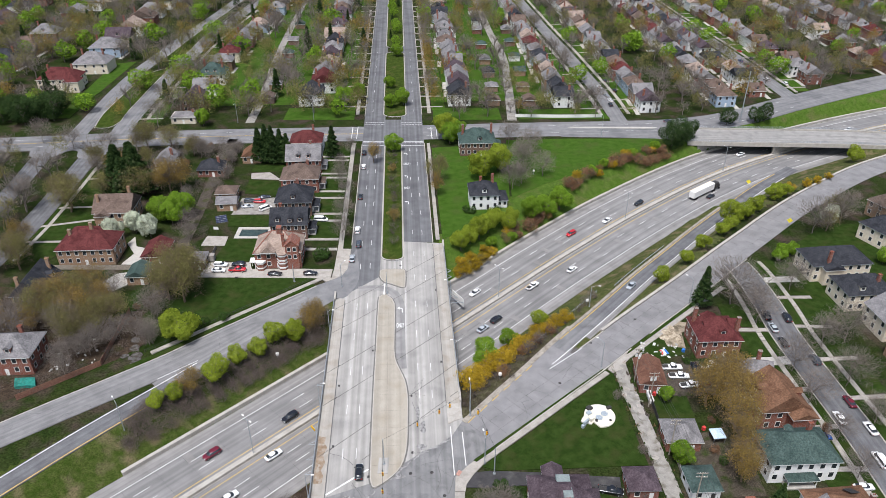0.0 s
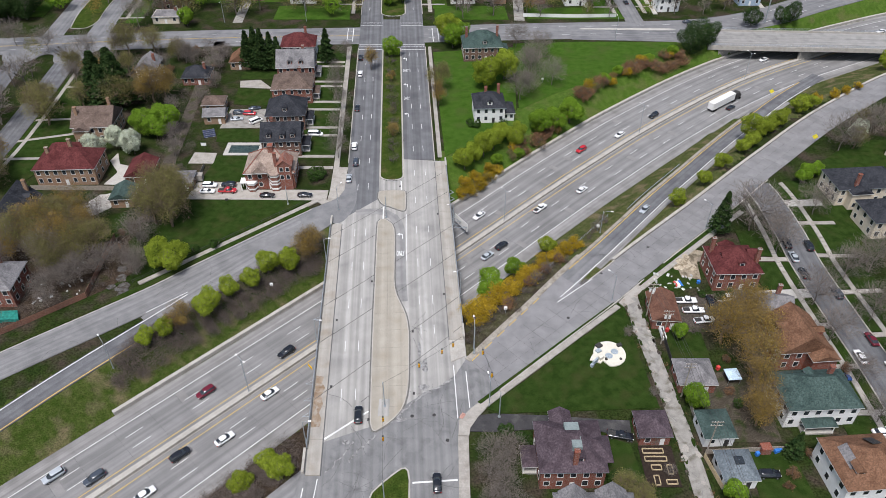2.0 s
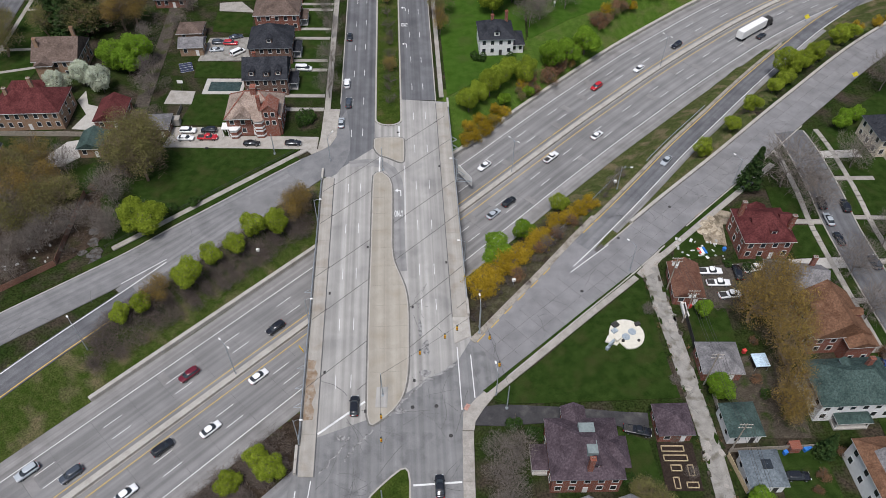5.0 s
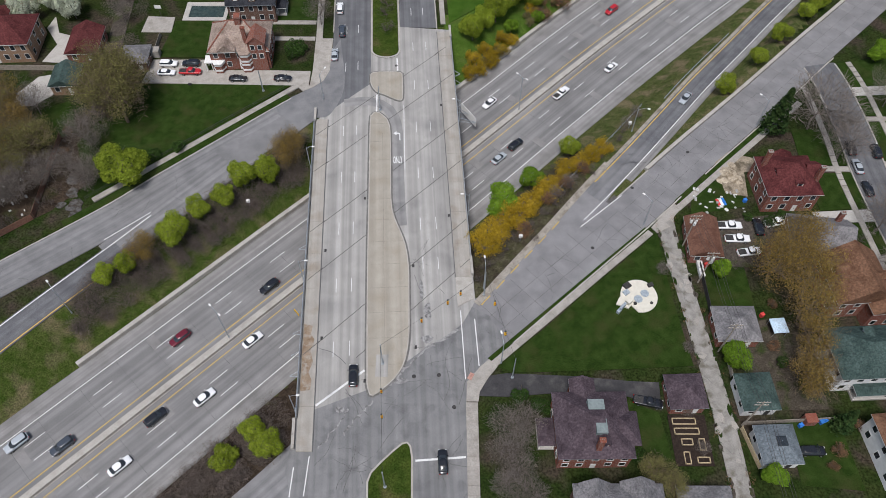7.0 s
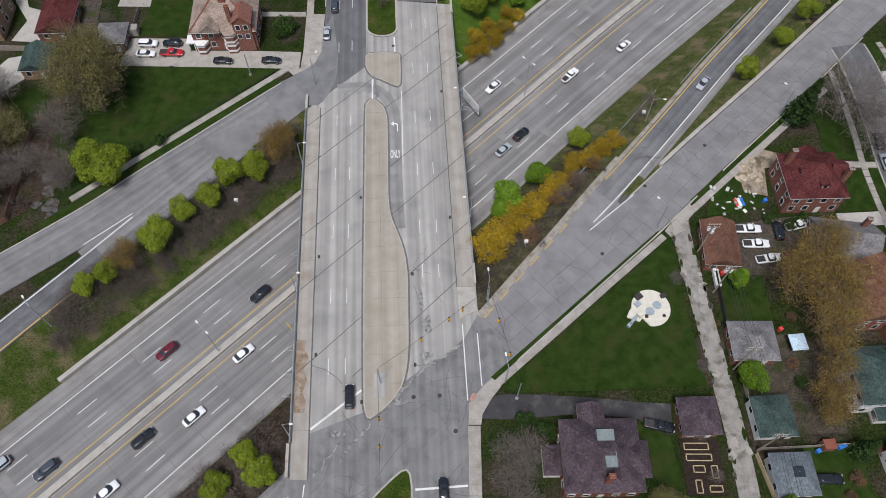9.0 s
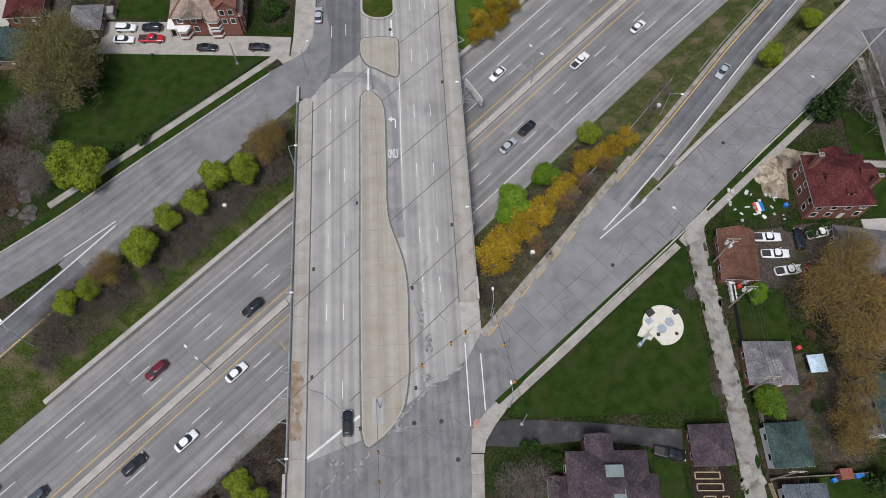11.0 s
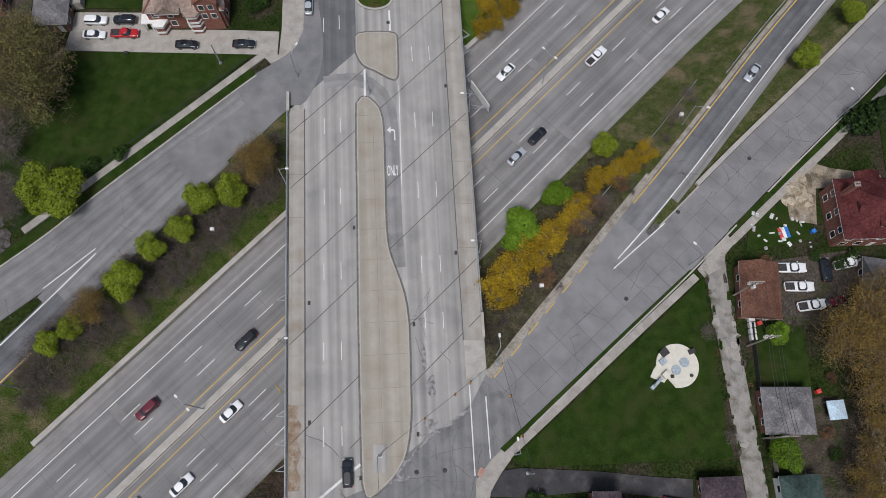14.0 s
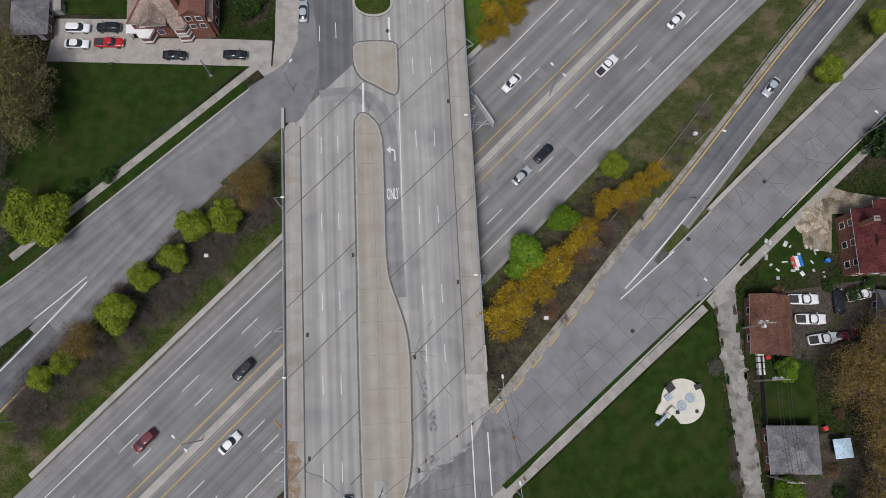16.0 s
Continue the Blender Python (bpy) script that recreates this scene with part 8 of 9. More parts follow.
for line, sides in ((STREET_NE, (1, -1)), (STREET_FE, (1, -1)), (BLVD_W, (-1,))):
    for sgn in sides:
        tagged(ribbon("lawn", line, *sorted((sgn * 8.8, sgn * 15.5)), 0.0, M_FIELD, 14, 300, 0.2), "green front lawns along the street", "lawn", kind="structure")
        tagged(ribbon("lawn", line, *sorted((sgn * 4.7, sgn * 6.2)), 0.02, M_LAWN, 14, 300, 0.2), "green verge along the street", "lawn", kind="structure")
for line, sides, pitch, far_end in ((STREET_NE, (1, -1), 14.5, 230), (STREET_FE, (1, -1), 14.5, 200), (BLVD_W, (-1,), 17, 260)):
    for sgn in sides:
        u = 20.0
        while u < far_end:
            for w, end in ((0.55, 13.5 + 3 * math.sin(u)),):
                q = [line.at(u + du, sgn * o)[:2] for o, du in ((4.6, -w), (end, -w), (end, w), (4.6, w))]
                slab("garden_path", q, -0.2, 0.1, M_WALK, "pale concrete path to a house", "path")
                u += 4.4
            u += pitch - 4.4 + 2 * math.sin(u * 1.7)
for k in range(15):
    y = 368 + k * 16.5
    for s0, s1, w in ((-30.5, -19.2, 0.6), (10.2, 21.5, 0.6)):
        yy = y + (5.5 if w > 1 else 0)
        slab("garden_path", [B(s0, yy - w), B(s1, yy - w), B(s1, yy + w), B(s0, yy + w)], -0.2, 0.1, M_WALK, "pale concrete path to a house", "path")
# Field grass, brighter than the lawn: distance haze put into the colour here.
for o0, o1 in ((27.5, 100), (-100, -27.5)):
    tagged(ribbon("lawn", BLVD, o0, o1, -0.04, M_FIELD, 345, 640, 0.1), "green back yards between the houses", "lawn", kind="structure")
for o0, o1 in ((20, 27), (-27, -20)):
    tagged(ribbon("lawn", BLVD, o0, o1, 0.0, M_FIELD, 332, 600, 0.2), "green front lawns along the boulevard", "lawn", kind="structure")
slab("lawn", rounded([(-171.5, 338), (-175, 360), (-176, 400), (-176.5, 422), (-166.5, 434), (-164.5, 400), (-163, 362), (-161.5, 346), (-164.5, 338)], 3), -0.2, 0.15, M_GRASS, "grassy island between two roads", "lawn", lip=0.4)
slab("lawn", rounded([(-176, 453), (-165.5, 457), (-165, 520), (-162, 575), (-168, 575), (-172.5, 520)], 3), -0.2, 0.15, M_GRASS, "grassy island between two roads", "lawn", lip=0.4)
slab("lawn", [(-232, 352), (-237, 385), (-191, 390), (-190, 352)], -0.2, 0.035, M_FIELD, "green mansion grounds", "lawn")
slab("lawn", [(-199, 385), (-203, 445), (-191, 450), (-190.5, 390)], -0.2, 0.01, M_FIELD, "green mansion front lawn", "lawn")
slab("lawn", [(130, 345), (150, 356), (195, 382), (262, 412), (262, 404), (200, 376), (165, 352), (140, 344)], -0.2, -0.05, M_GREENBANK, "green grass bank above the freeway", "lawn")
slab("lawn", [(40, 350), (40, 364), (84, 364), (86, 350)], -0.2, 0.035, M_FIELD, "green corner lawn", "lawn")
slab("lawn", [(-80, 349), (-80, 366), (-45, 366), (-44, 349)], -0.2, 0.035, M_FIELD, "green corner lawn", "lawn")
slab("lawn", [(-4, 349), (-4, 366), (30, 366), (31, 349)], -0.2, 0.035, M_FIELD, "green corner lawn", "lawn")

slab("lawn", [(112.5, 176), (150, 182), (160, 240), (146, 240), (124, 222), (112.5, 206)], -0.2, 0.0, M_LAWN, "green lawns round the cream houses", "lawn")

# swimming pool
pool = tagged(new("swimming_pool"), "rectangular pool with dark green water and stone rim", "swimming pool")
bm = bmesh.new()
for x0, x1, y0, y1 in ((-75.5, -63, 229.6, 231), (-75.5, -63, 236.2, 237.8), (-75.5, -74, 231, 236.2), (-64, -63, 231, 236.2)):
    box(bm, x0, x1, y0, y1, -0.2, 0.12)
part("rim", bm, M_DRIVE, pool, "pale stone rim")
bm = bmesh.new()
box(bm, -74, -64, 231, 236.2, -0.3, -0.05)
part("water", bm, mat("pool_water", (0.03, 0.05, 0.045), (0.045, 0.065, 0.055), 2.0, 0.05, 0.05, spec=0.5), pool, "still dark green water")

# round paved pad with tanks and a machine
pad = tagged(new("equipment_pad"), "round cream concrete pad with grey hatches and boxes", "concrete pad")
M_CREAMPAINT = mat("cream_concrete", (0.58, 0.55, 0.46), (0.63, 0.6, 0.51), 1.0, 0.8, 0.1, grain=0.02)
M_GREYPAINT = mat("grey_blue_metal", (0.33, 0.38, 0.41), (0.4, 0.45, 0.48), 0.4, 0.5, 0.05, metal=0.3)
bm = bmesh.new()
ring = [(41.5 + 3.95 * math.cos(math.radians(a)), 138.3 + 4.05 * math.sin(math.radians(a))) for a in range(-100, 185, 8)]
prism(bm, ring + [(37.0, 137.6), (36.3, 136.2), (38.8, 135.2), (39.5, 136.0)], -0.2, 0.35)
part("slab", bm, M_CREAMPAINT, pad)
for x, y, r, h in ((41.2, 137.5, 0.95, 0.45), (42.8, 138.9, 0.95, 0.45), (43.9, 136.5, 0.35, 0.5)):
    bm = bmesh.new()
    tube(bm, (x, y, 0.3), (x, y, h), r, r * 0.95, 20)
    part("hatch", bm, M_GREYPAINT if r > 0.5 else M_DARKSTEEL, pad, "round grey hatch cover" if r > 0.5 else "")
for x, y, w, d, h, t, m in ((39.2, 140.7, 1.5, 1.3, 0.9, 35, M_DARKSTEEL), (38.8, 139.0, 1.3, 1.1, 0.8, 35, M_GREYPAINT), (40.3, 136.3, 0.6, 0.6, 0.8, 0, M_DARKSTEEL), (44.3, 140.9, 1.2, 0.9, 0.9, 20, M_DARKSTEEL), (39.0, 136.6, 1.3, 1.0, 1.3, 40, M_CREAMPAINT)):
    bm = bmesh.new()
    box(bm, -w / 2, w / 2, -d / 2, d / 2, 0.34, h, pose(x, y, 0, 0, 0, t), bevel=0.04)
    part("cabinet", bm, m, pad)
bm = bmesh.new()
box(bm, -1.0, 1.0, -0.25, 0.25, 0.3, 1.6, pose(37.4, 135.2, 0, 0, 0, 45), bevel=0.05)
box(bm, -0.5, 0.5, -0.35, 0.35, 0.0, 0.9, pose(36.6, 134.4, 0, 0, 0, 45), bevel=0.05)
part("machine", bm, M_GREYPAINT, pad, "grey steel hoist arm")

# raised garden beds behind the garage
garden = tagged(new("vegetable_garden"), "dark soil plot with timber-edged raised beds", "garden")
bm = bmesh.new()
box(bm, 43, 50.2, 101.5, 111.6, -0.2, 0.04)
part("soil", bm, mat("dark_soil", (0.025, 0.018, 0.015), (0.04, 0.03, 0.024), 0.5, 0.95, 0.5), garden)
M_TIMBER = mat("pale_timber", (0.46, 0.36, 0.22), (0.56, 0.45, 0.29), 0.3, 0.85, 0.2)
for x, y, w, d in ((45.9, 110.2, 4.6, 1.3), (46.1, 108.2, 4.8, 1.3), (45.8, 106.1, 2.2, 1.3), (48.6, 105.6, 1.2, 2.3), (45.3, 103.0, 1.2, 2.4), (48.3, 102.6, 2.4, 1.2)):
    bm = bmesh.new()
    for x0, x1, y0, y1 in ((-w / 2, w / 2, -d / 2, -d / 2 + 0.14), (-w / 2, w / 2, d / 2 - 0.14, d / 2), (-w / 2, -w / 2 + 0.14, -d / 2, d / 2), (w / 2 - 0.14, w / 2, -d / 2, d / 2)):
        box(bm, x + x0, x + x1, y + y0, y + y1, 0, 0.35)
    part("raised_bed", bm, M_TIMBER, garden, "timber bed frame")


def fence(pts, height, material, label, pitch=2.4, solid=True):
    """A fence along a line: posts, and boards or mesh rails."""
    top = tagged(new("fence"), label, "fence")
    line = Line(pts, 1, step=1.0)
    n = max(1, int(line.length / pitch))
    for k in range(n + 1):
        x, y, _ = line.at(line.length * k / n)
        z = gz(x, y)
        bm = bmesh.new()
        tube(bm, (x, y, z - 0.2), (x, y, z + height + 0.1), 0.05, n=5)
        part("post", bm, material, top)
    for k in range(n):
        a, b = line.at(line.length * k / n), line.at(line.length * (k + 1) / n)
        za, zb = gz(*a[:2]), gz(*b[:2])
        for z0, z1 in (((0.08, height),) if solid else ((height - 0.06, height), (height * 0.5, height * 0.5 + 0.04))):
            d = (Vector(b[:2]) - Vector(a[:2])).normalized()
            nn = Vector((-d.y, d.x)) * 0.03
            bm = bmesh.new()
            vs = [bm.verts.new((p[0] + s * nn.x, p[1] + s * nn.y, zz + h)) for h in (z0, z1) for p, zz, s in ((a, za, -1), (b, zb, -1), (b, zb, 1), (a, za, 1))]
            for f in ((3, 2, 1, 0), (4, 5, 6, 7), (0, 1, 5, 4), (1, 2, 6, 5), (2, 3, 7, 6), (3, 0, 4, 7)):
                bm.faces.new([vs[i] for i in f])
            part("panel" if solid else "rail", bm, material, top)
    return top


fence([(-42.8, 201.6), (-56.6, 189.5), (-84.8, 164.2)], 1.2, M_DARKSTEEL, "grey chain-link fence along the sidewalk", 3.0, False)
fence([(-132, 208.8), (-106, 208.6), (-103.5, 208.5)], 1.8, M_WOODPOLE, "weathered grey timber fence")
fence([(56, 134), (56, 146.3)], 1.8, M_DARKSTEEL, "dark timber fence beside the alley")
fence([(57, 109.6), (76, 110.6)], 1.7, M_WOODPOLE, "weathered timber fence between gardens")
fence([(56.6, 108.8), (58.2, 101)], 1.6, M_TIMBER, "pale new timber fence beside the alley")
fence([(57, 134.2), (57.2, 119.5)], 1.7, M_WOODPOLE, "weathered timber fence beside the alley")
fence([(38, 352.5), (60, 351.5), (82, 352)], 1.8, M_TRIM, "white vinyl fence along the street")
M_REDTIMBER = mat("red_timber", (0.2, 0.1, 0.07), (0.26, 0.14, 0.1), 0.4, 0.9, 0.2)
for run in ([(-112, 144.5), (-95.2, 158.5)], [(-95.2, 159), (-96.4, 184)]):
    fence(run, 1.9, M_REDTIMBER, "reddish timber fence along the sidewalk")
fence([(-80, 213.5), (-80, 223)], 1.5, M_WOODPOLE, "weathered timber fence between yards")
fence([(26, 167.6), (40, 184), (52, 199)], 1.2, M_STEEL, "rusty chain-link fence on the bank", 3.5, False)


# ---- signals, signs and small things ----
def signal_head(x, y, z, turn):
    top = tagged(new("traffic_signal"), "yellow traffic signal hung on a span wire", "traffic signal")
    bm = bmesh.new()
    box(bm, -0.2, 0.2, -0.16, 0.16, -0.55, 0.55, bevel=0.03)
    part("housing", bm, M_YSIGNAL, top)
    for k, m in ((0.33, M_LAMP_RED), (0.0, M_YSIGNAL), (-0.33, M_DARKSTEEL)):
        bm = bmesh.new()
        tube(bm, (0, -0.16, k), (0, -0.3, k), 0.13, n=10)
        part("visor", bm, m, top)
    bm = bmesh.new()
    tube(bm, (0, 0, 0.5), (0, 0, 1.0), 0.03, n=6)
    box(bm, -0.16, 0.16, -0.16, 0.16, 0.9, 1.08)
    part("hanger", bm, M_DARKSTEEL, top)
    top.matrix_basis = pose(x, y, z, 0, 0, turn)


M_YSIGNAL = mat("signal_yellow", (0.62, 0.36, 0.02), (0.7, 0.42, 0.03), 0.3, 0.5, 0.05)


def span(a, b, sag=0.5, r=0.03, label="thin black span wire between poles"):
    a, b = Vector(a), Vector(b)
    bm = bmesh.new()
    for k in range(8):
        p = [a.lerp(b, t) - Vector((0, 0, sag * 4 * t * (1 - t))) for t in (k / 8, (k + 1) / 8)]
        tube(bm, p[0], p[1], r, n=4, cap=False)
    tagged(part("span_wire", bm, M_DARKSTEEL), label, "cable")


def mast(x, y, h, r=0.14, label="grey steel signal mast"):
    top = tagged(new("signal_mast"), label, "pole")
    bm = bmesh.new()
    tube(bm, (0, 0, 0), (0, 0, 0.35), 0.35, 0.3, 10)
    part("base", bm, M_STEEL, top)
    bm = bmesh.new()
    tube(bm, (0, 0, 0.3), (0, 0, h), r, r * 0.7, 8)
    part("pole", bm, M_STEEL, top)
    top.matrix_basis = pose(x, y, 0.05, 0, 0, 0)


mast(-12.9, 122.2, 8.5)
mast(8.1, 138.6, 9)
mast(13.2, 119.3, 8.5)
mast(-11.3, 97.5, 8.5)
mast(-17.0, 194.2, 8)
for a, c, spots in (((-12.9, 122.2, 8.3), (-11.3, 97.5, 8.3), ((0.36, AXIS), (0.56, AXIS))), ((8.1, 138.6, 8.8), (13.2, 119.3, 8.3), ((0.33, 40), (0.68, 40))), ((-12.9, 122.2, 8.3), (8.1, 138.6, 8.8), ((0.375, AXIS), (0.625, AXIS), (0.75, AXIS)))):
    span(a, c)
    for t, turn in spots:
        p = Vector(a).lerp(Vector(c), t)
        signal_head(p.x, p.y, p.z - 0.5 * 4 * t * (1 - t) - 0.99, turn)
slab("mast_plinth", [(-14.3, 119.3), (-11.8, 119.3), (-11.8, 124.2), (-14.3, 124.2)], 0.1, 0.24, M_DECK, "pale square concrete plinth on the island", "plinth")

# overhead direction sign hung on the bridge's side, seen from behind
sign = tagged(new("direction_sign"), "large pale overhead sign panel on steel brackets", "road sign")
a, b = Vector((*B(15.2, 198.0), -2.6)), Vector((*B(18.6, 192.2), -2.6))
bm = bmesh.new()
d = (b - a).normalized()
n = Vector((-d.y, d.x, 0)) * 0.06
vs = [bm.verts.new(p + s * n + Vector((0, 0, h))) for h in (-1.5, 1.5) for p, s in ((a, -1), (b, -1), (b, 1), (a, 1))]
for f in ((3, 2, 1, 0), (4, 5, 6, 7), (0, 1, 5, 4), (1, 2, 6, 5), (2, 3, 7, 6), (3, 0, 4, 7)):
    bm.faces.new([vs[i] for i in f])
part("panel", bm, M_TRIM, sign)
for p, y in ((a, 199.0), (a.lerp(b, 0.5), 195.5), (b, 192.0)):
    for z in (-0.4, -2.0):
        bm = bmesh.new()
        tube(bm, (*B(14.0, y), z), (p.x, p.y, -2.4), 0.08, n=6)
        part("bracket", bm, M_STEEL, sign)
for y in (208.5, 204.8):
    br = tagged(new("sign_bracket"), "triangular steel bracket on the bridge side", "bracket")
    bm = bmesh.new()
    x0, y0 = B(13.9, y)
    for p, q in (((0, 1.2, -0.4), (1.6, 0, -0.6)), ((0, -1.2, -0.4), (1.6, 0, -0.6)), ((0, 0, -1.6), (1.6, 0, -0.6))):
        tube(bm, (x0 + p[0], y0 + p[1], p[2]), (x0 + q[0], y0 + q[1], q[2]), 0.09, n=6)
    part("strut", bm, M_STEEL, br)
for y in (119.5, 124, 129, 150.5):
    br = tagged(new("sign_bracket"), "steel sign bracket on the bridge side", "bracket")
    bm = bmesh.new()
    x0, y0 = B(-22.9, y)
    tube(bm, (x0, y0, -0.3), (x0 - 2.0, y0 + 0.2, -0.5), 0.07, n=6)
    tube(bm, (x0, y0 + 1.4, -0.3), (x0 - 2.0, y0 + 0.2, -0.5), 0.06, n=6)
    part("strut", bm, M_STEEL, br)
warn = tagged(new("chevron_sign"), "yellow arrow sign on the bridge side", "road sign")
bm = bmesh.new()
x0, y0 = B(-23.4, 134)
box(bm, -0.9, 0.9, -0.05, 0.05, -0.4, 0.4, pose(x0 - 0.8, y0, 0.2, 0, 0, -50))
part("panel", bm, M_YSIGNAL, warn)

# the rust-stained stretch of walkway
slab("rust_stain", [B(-22.5, 116.2), B(-20.5, 116.4), B(-20.3, 118.6), B(-21.0, 120.2), B(-20.2, 122.6), B(-20.8, 125.0), B(-20.1, 127.5), B(-20.9, 129.0), B(-20.6, 130.8), B(-22.5, 131.2)], 0.19, 0.206, M_RUST, "rust-stained stretch of concrete walkway", "stain")

# small things in the yards
def crate(x, y, w, d, h, t, material, nm, label, cat, z=0.0):
    top = tagged(new(nm), label, cat)
    bm = bmesh.new()
    box(bm, -w / 2, w / 2, -d / 2, d / 2, 0, h, bevel=min(w, d, h) * 0.06)
    part("body", bm, material, top)
    bm = bmesh.new()
    box(bm, -w / 2 - 0.03, w / 2 + 0.03, -d / 2 - 0.03, d / 2 + 0.03, h, h + 0.06)
    part("lid", bm, material, top)
    top.matrix_basis = pose(x, y, gz(x, y) + z, 0, 0, t)


M_BLUEP = mat("blue_plastic", (0.03, 0.14, 0.45), (0.05, 0.2, 0.55), 0.4, 0.5, 0.1)
M_REDP = mat("red_plastic", (0.5, 0.05, 0.05), (0.6, 0.08, 0.07), 0.4, 0.5, 0.1)
for k in range(4):
    crate(56.1, 147 - k * 1.15, 1.1, 0.95, 1.0, 3, M_TRIM, "storage_bin", "white square storage bin by the garage", "bin")
for x, y, c in ((68.2, 109.3, M_BLUEP), (72.5, 110, M_BLUEP), (73.2, 110.3, M_BLUEP), (70.4, 164.4, M_BLUEP), (57.5, 146.2, M_REDP), (66.8, 133.6, M_REDP)):
    crate(x, y, 0.8, 0.7, 1.0, 20, c, "refuse_bin", "plastic wheeled refuse bin in the yard", "bin")
crate(70.1, 110.3, 2.2, 1.8, 1.9, 4, M_BRICK_RED, "garden_shed", "small brown garden shed", "shed")
crate(-79.5, 214.8, 2.4, 2.2, 2.2, 5, M_WALK, "garden_shed", "small pale garden shed", "shed")
crate(-68, 203.2, 0.8, 0.5, 0.5, 0, M_DARKSTEEL, "parking_stop", "dark wheel stop by the drive", "kerb")
tarp = tagged(new("tarpaulin"), "red white and blue tarpaulin on the grass", "tarpaulin")
for k, m in enumerate((M_REDP, M_TRIM, M_BLUEP)):
    bm = bmesh.new()
    box(bm, -0.35 + k * 0.7, 0.35 + k * 0.7, -1.1, 1.1, 0.03, 0.09)
    ob = part("stripe", bm, m, tarp)
tarp.matrix_basis = pose(64.2, 164.1, 0.0, 0, 0, 12)
canopy = tagged(new("garden_canopy"), "pale blue fabric garden canopy on four poles", "canopy")
bm = bmesh.new()
roof_mesh(bm, 3.0, 3.2, 2.4, 0.5, "hip", 0.1)
part("cover", bm, mat("pale_blue_fabric", (0.45, 0.58, 0.68), (0.52, 0.64, 0.73), 0.5, 0.8, 0.1), canopy)
for sx in (-1.4, 1.4):
    for sy in (-1.5, 1.5):
        bm = bmesh.new()
        tube(bm, (sx, sy, 0), (sx, sy, 2.3), 0.04, n=6)
        part("pole", bm, M_STEEL, canopy)
canopy.matrix_basis = pose(68.9, 130.2, gz(68.9, 130.2), 0, 0, 5)
for x, y in ((16.8, 153.2), (47.0, 189.5), (40, 284), (-47, 165)):
    st = tagged(new("equipment_box"), "small white roadside equipment box on a post", "box")
    z = gz(x, y)
    bm = bmesh.new()
    tube(bm, (x, y, z - 0.1), (x, y, z + 1.6), 0.06, n=6)
    part("post", bm, M_STEEL, st)
    bm = bmesh.new()
    box(bm, x - 0.4, x + 0.4, y - 0.3, y + 0.3, z + 1.5, z + 2.3, bevel=0.05)
    part("body", bm, M_TRIM, st)
# drain and manhole covers
for x, y, z in ((44.5, 168.5, 0.005), (33, 151, 0.005), (-6.5, 119.5, 0.03), (-1.5, 119.8, 0.03), (1.5, 113, 0.03), (-15.5, 215, 0.03), (-13.5, 211, 0.03), (-60, 181, 0.01), (-45, 188, 0.01), (60, 180, 0.005)):
    bm = bmesh.new()
    tube(bm, (x, y, z - 0.1), (x, y, z + 0.012), 0.42, n=16)
    tagged(part("manhole_cover", bm, M_DARKSTEEL), "round dark iron manhole cover in the road", "manhole cover")

# lorry on the far lanes
lorry = tagged(new("lorry"), "white articulated lorry with dark tractor unit", "lorry")
bm = bmesh.new()
box(bm, -14.6, 0, -1.28, 1.28, 1.15, 4.0, bevel=0.05)
part("trailer", bm, M_TRIM, lorry)
bm = bmesh.new()
box(bm, 0.9, 3.6, -1.2, 1.2, 0.8, 3.5, bevel=0.25)
box(bm, 3.5, 5.0, -1.05, 1.05, 0.8, 2.1, bevel=0.2)
part("cab", bm, M_DARKSTEEL, lorry, "dark tractor cab")
bm = bmesh.new()
box(bm, -14, 4.6, -0.5, 0.5, 0.7, 1.1)
part("chassis", bm, M_DARKSTEEL, lorry)
for x in (-13.2, -12.0, -0.6, 0.7, 4.2):
    for s in (-1, 1):
        bm = bmesh.new()
        tube(bm, (x, s * 0.85, 0.5), (x, s * 1.25, 0.5), 0.5, n=12)
        part("wheel", bm, M_TYRE, lorry)
u = FREEWAY.near(110.9, 277.1)[0][0]
x, y, z = FREEWAY.at(u + 6, -7.5)
lorry.matrix_basis = pose(x, y, -5.99, 0, 0, FREEWAY.angle(u))

# broken slabs of the alley
alley_r = [o for o in bpy.data.objects if o.name.startswith("alley")][1]
ar = random.Random(4)
for k in range(34):
    u = ar.uniform(2, 92)
    w, d = ar.uniform(0.5, 1.5), ar.uniform(0.4, 1.2)
    x, y, _ = ALLEY_R.at(u, ar.uniform(-1.9, 1.9))
    bm = bmesh.new()
    prism(bm, [(w * math.cos(a) * ar.uniform(0.7, 1), d * math.sin(a) * ar.uniform(0.7, 1)) for a in (0.3, 1.5, 2.6, 3.9, 5.2)], -0.15, ar.uniform(0.012, 0.05))
    ob = part("broken_slab", bm, M_WALK if ar.random() < 0.65 else M_ALLEY, alley_r)
    ob.matrix_local = pose(x, y, 0, ar.uniform(-1, 1), ar.uniform(-1, 1), ar.uniform(0, 360))


M_SOLAR = mat("solar_cell", (0.012, 0.018, 0.045), (0.02, 0.028, 0.06), 0.4, 0.2, 0.0, spec=0.5)
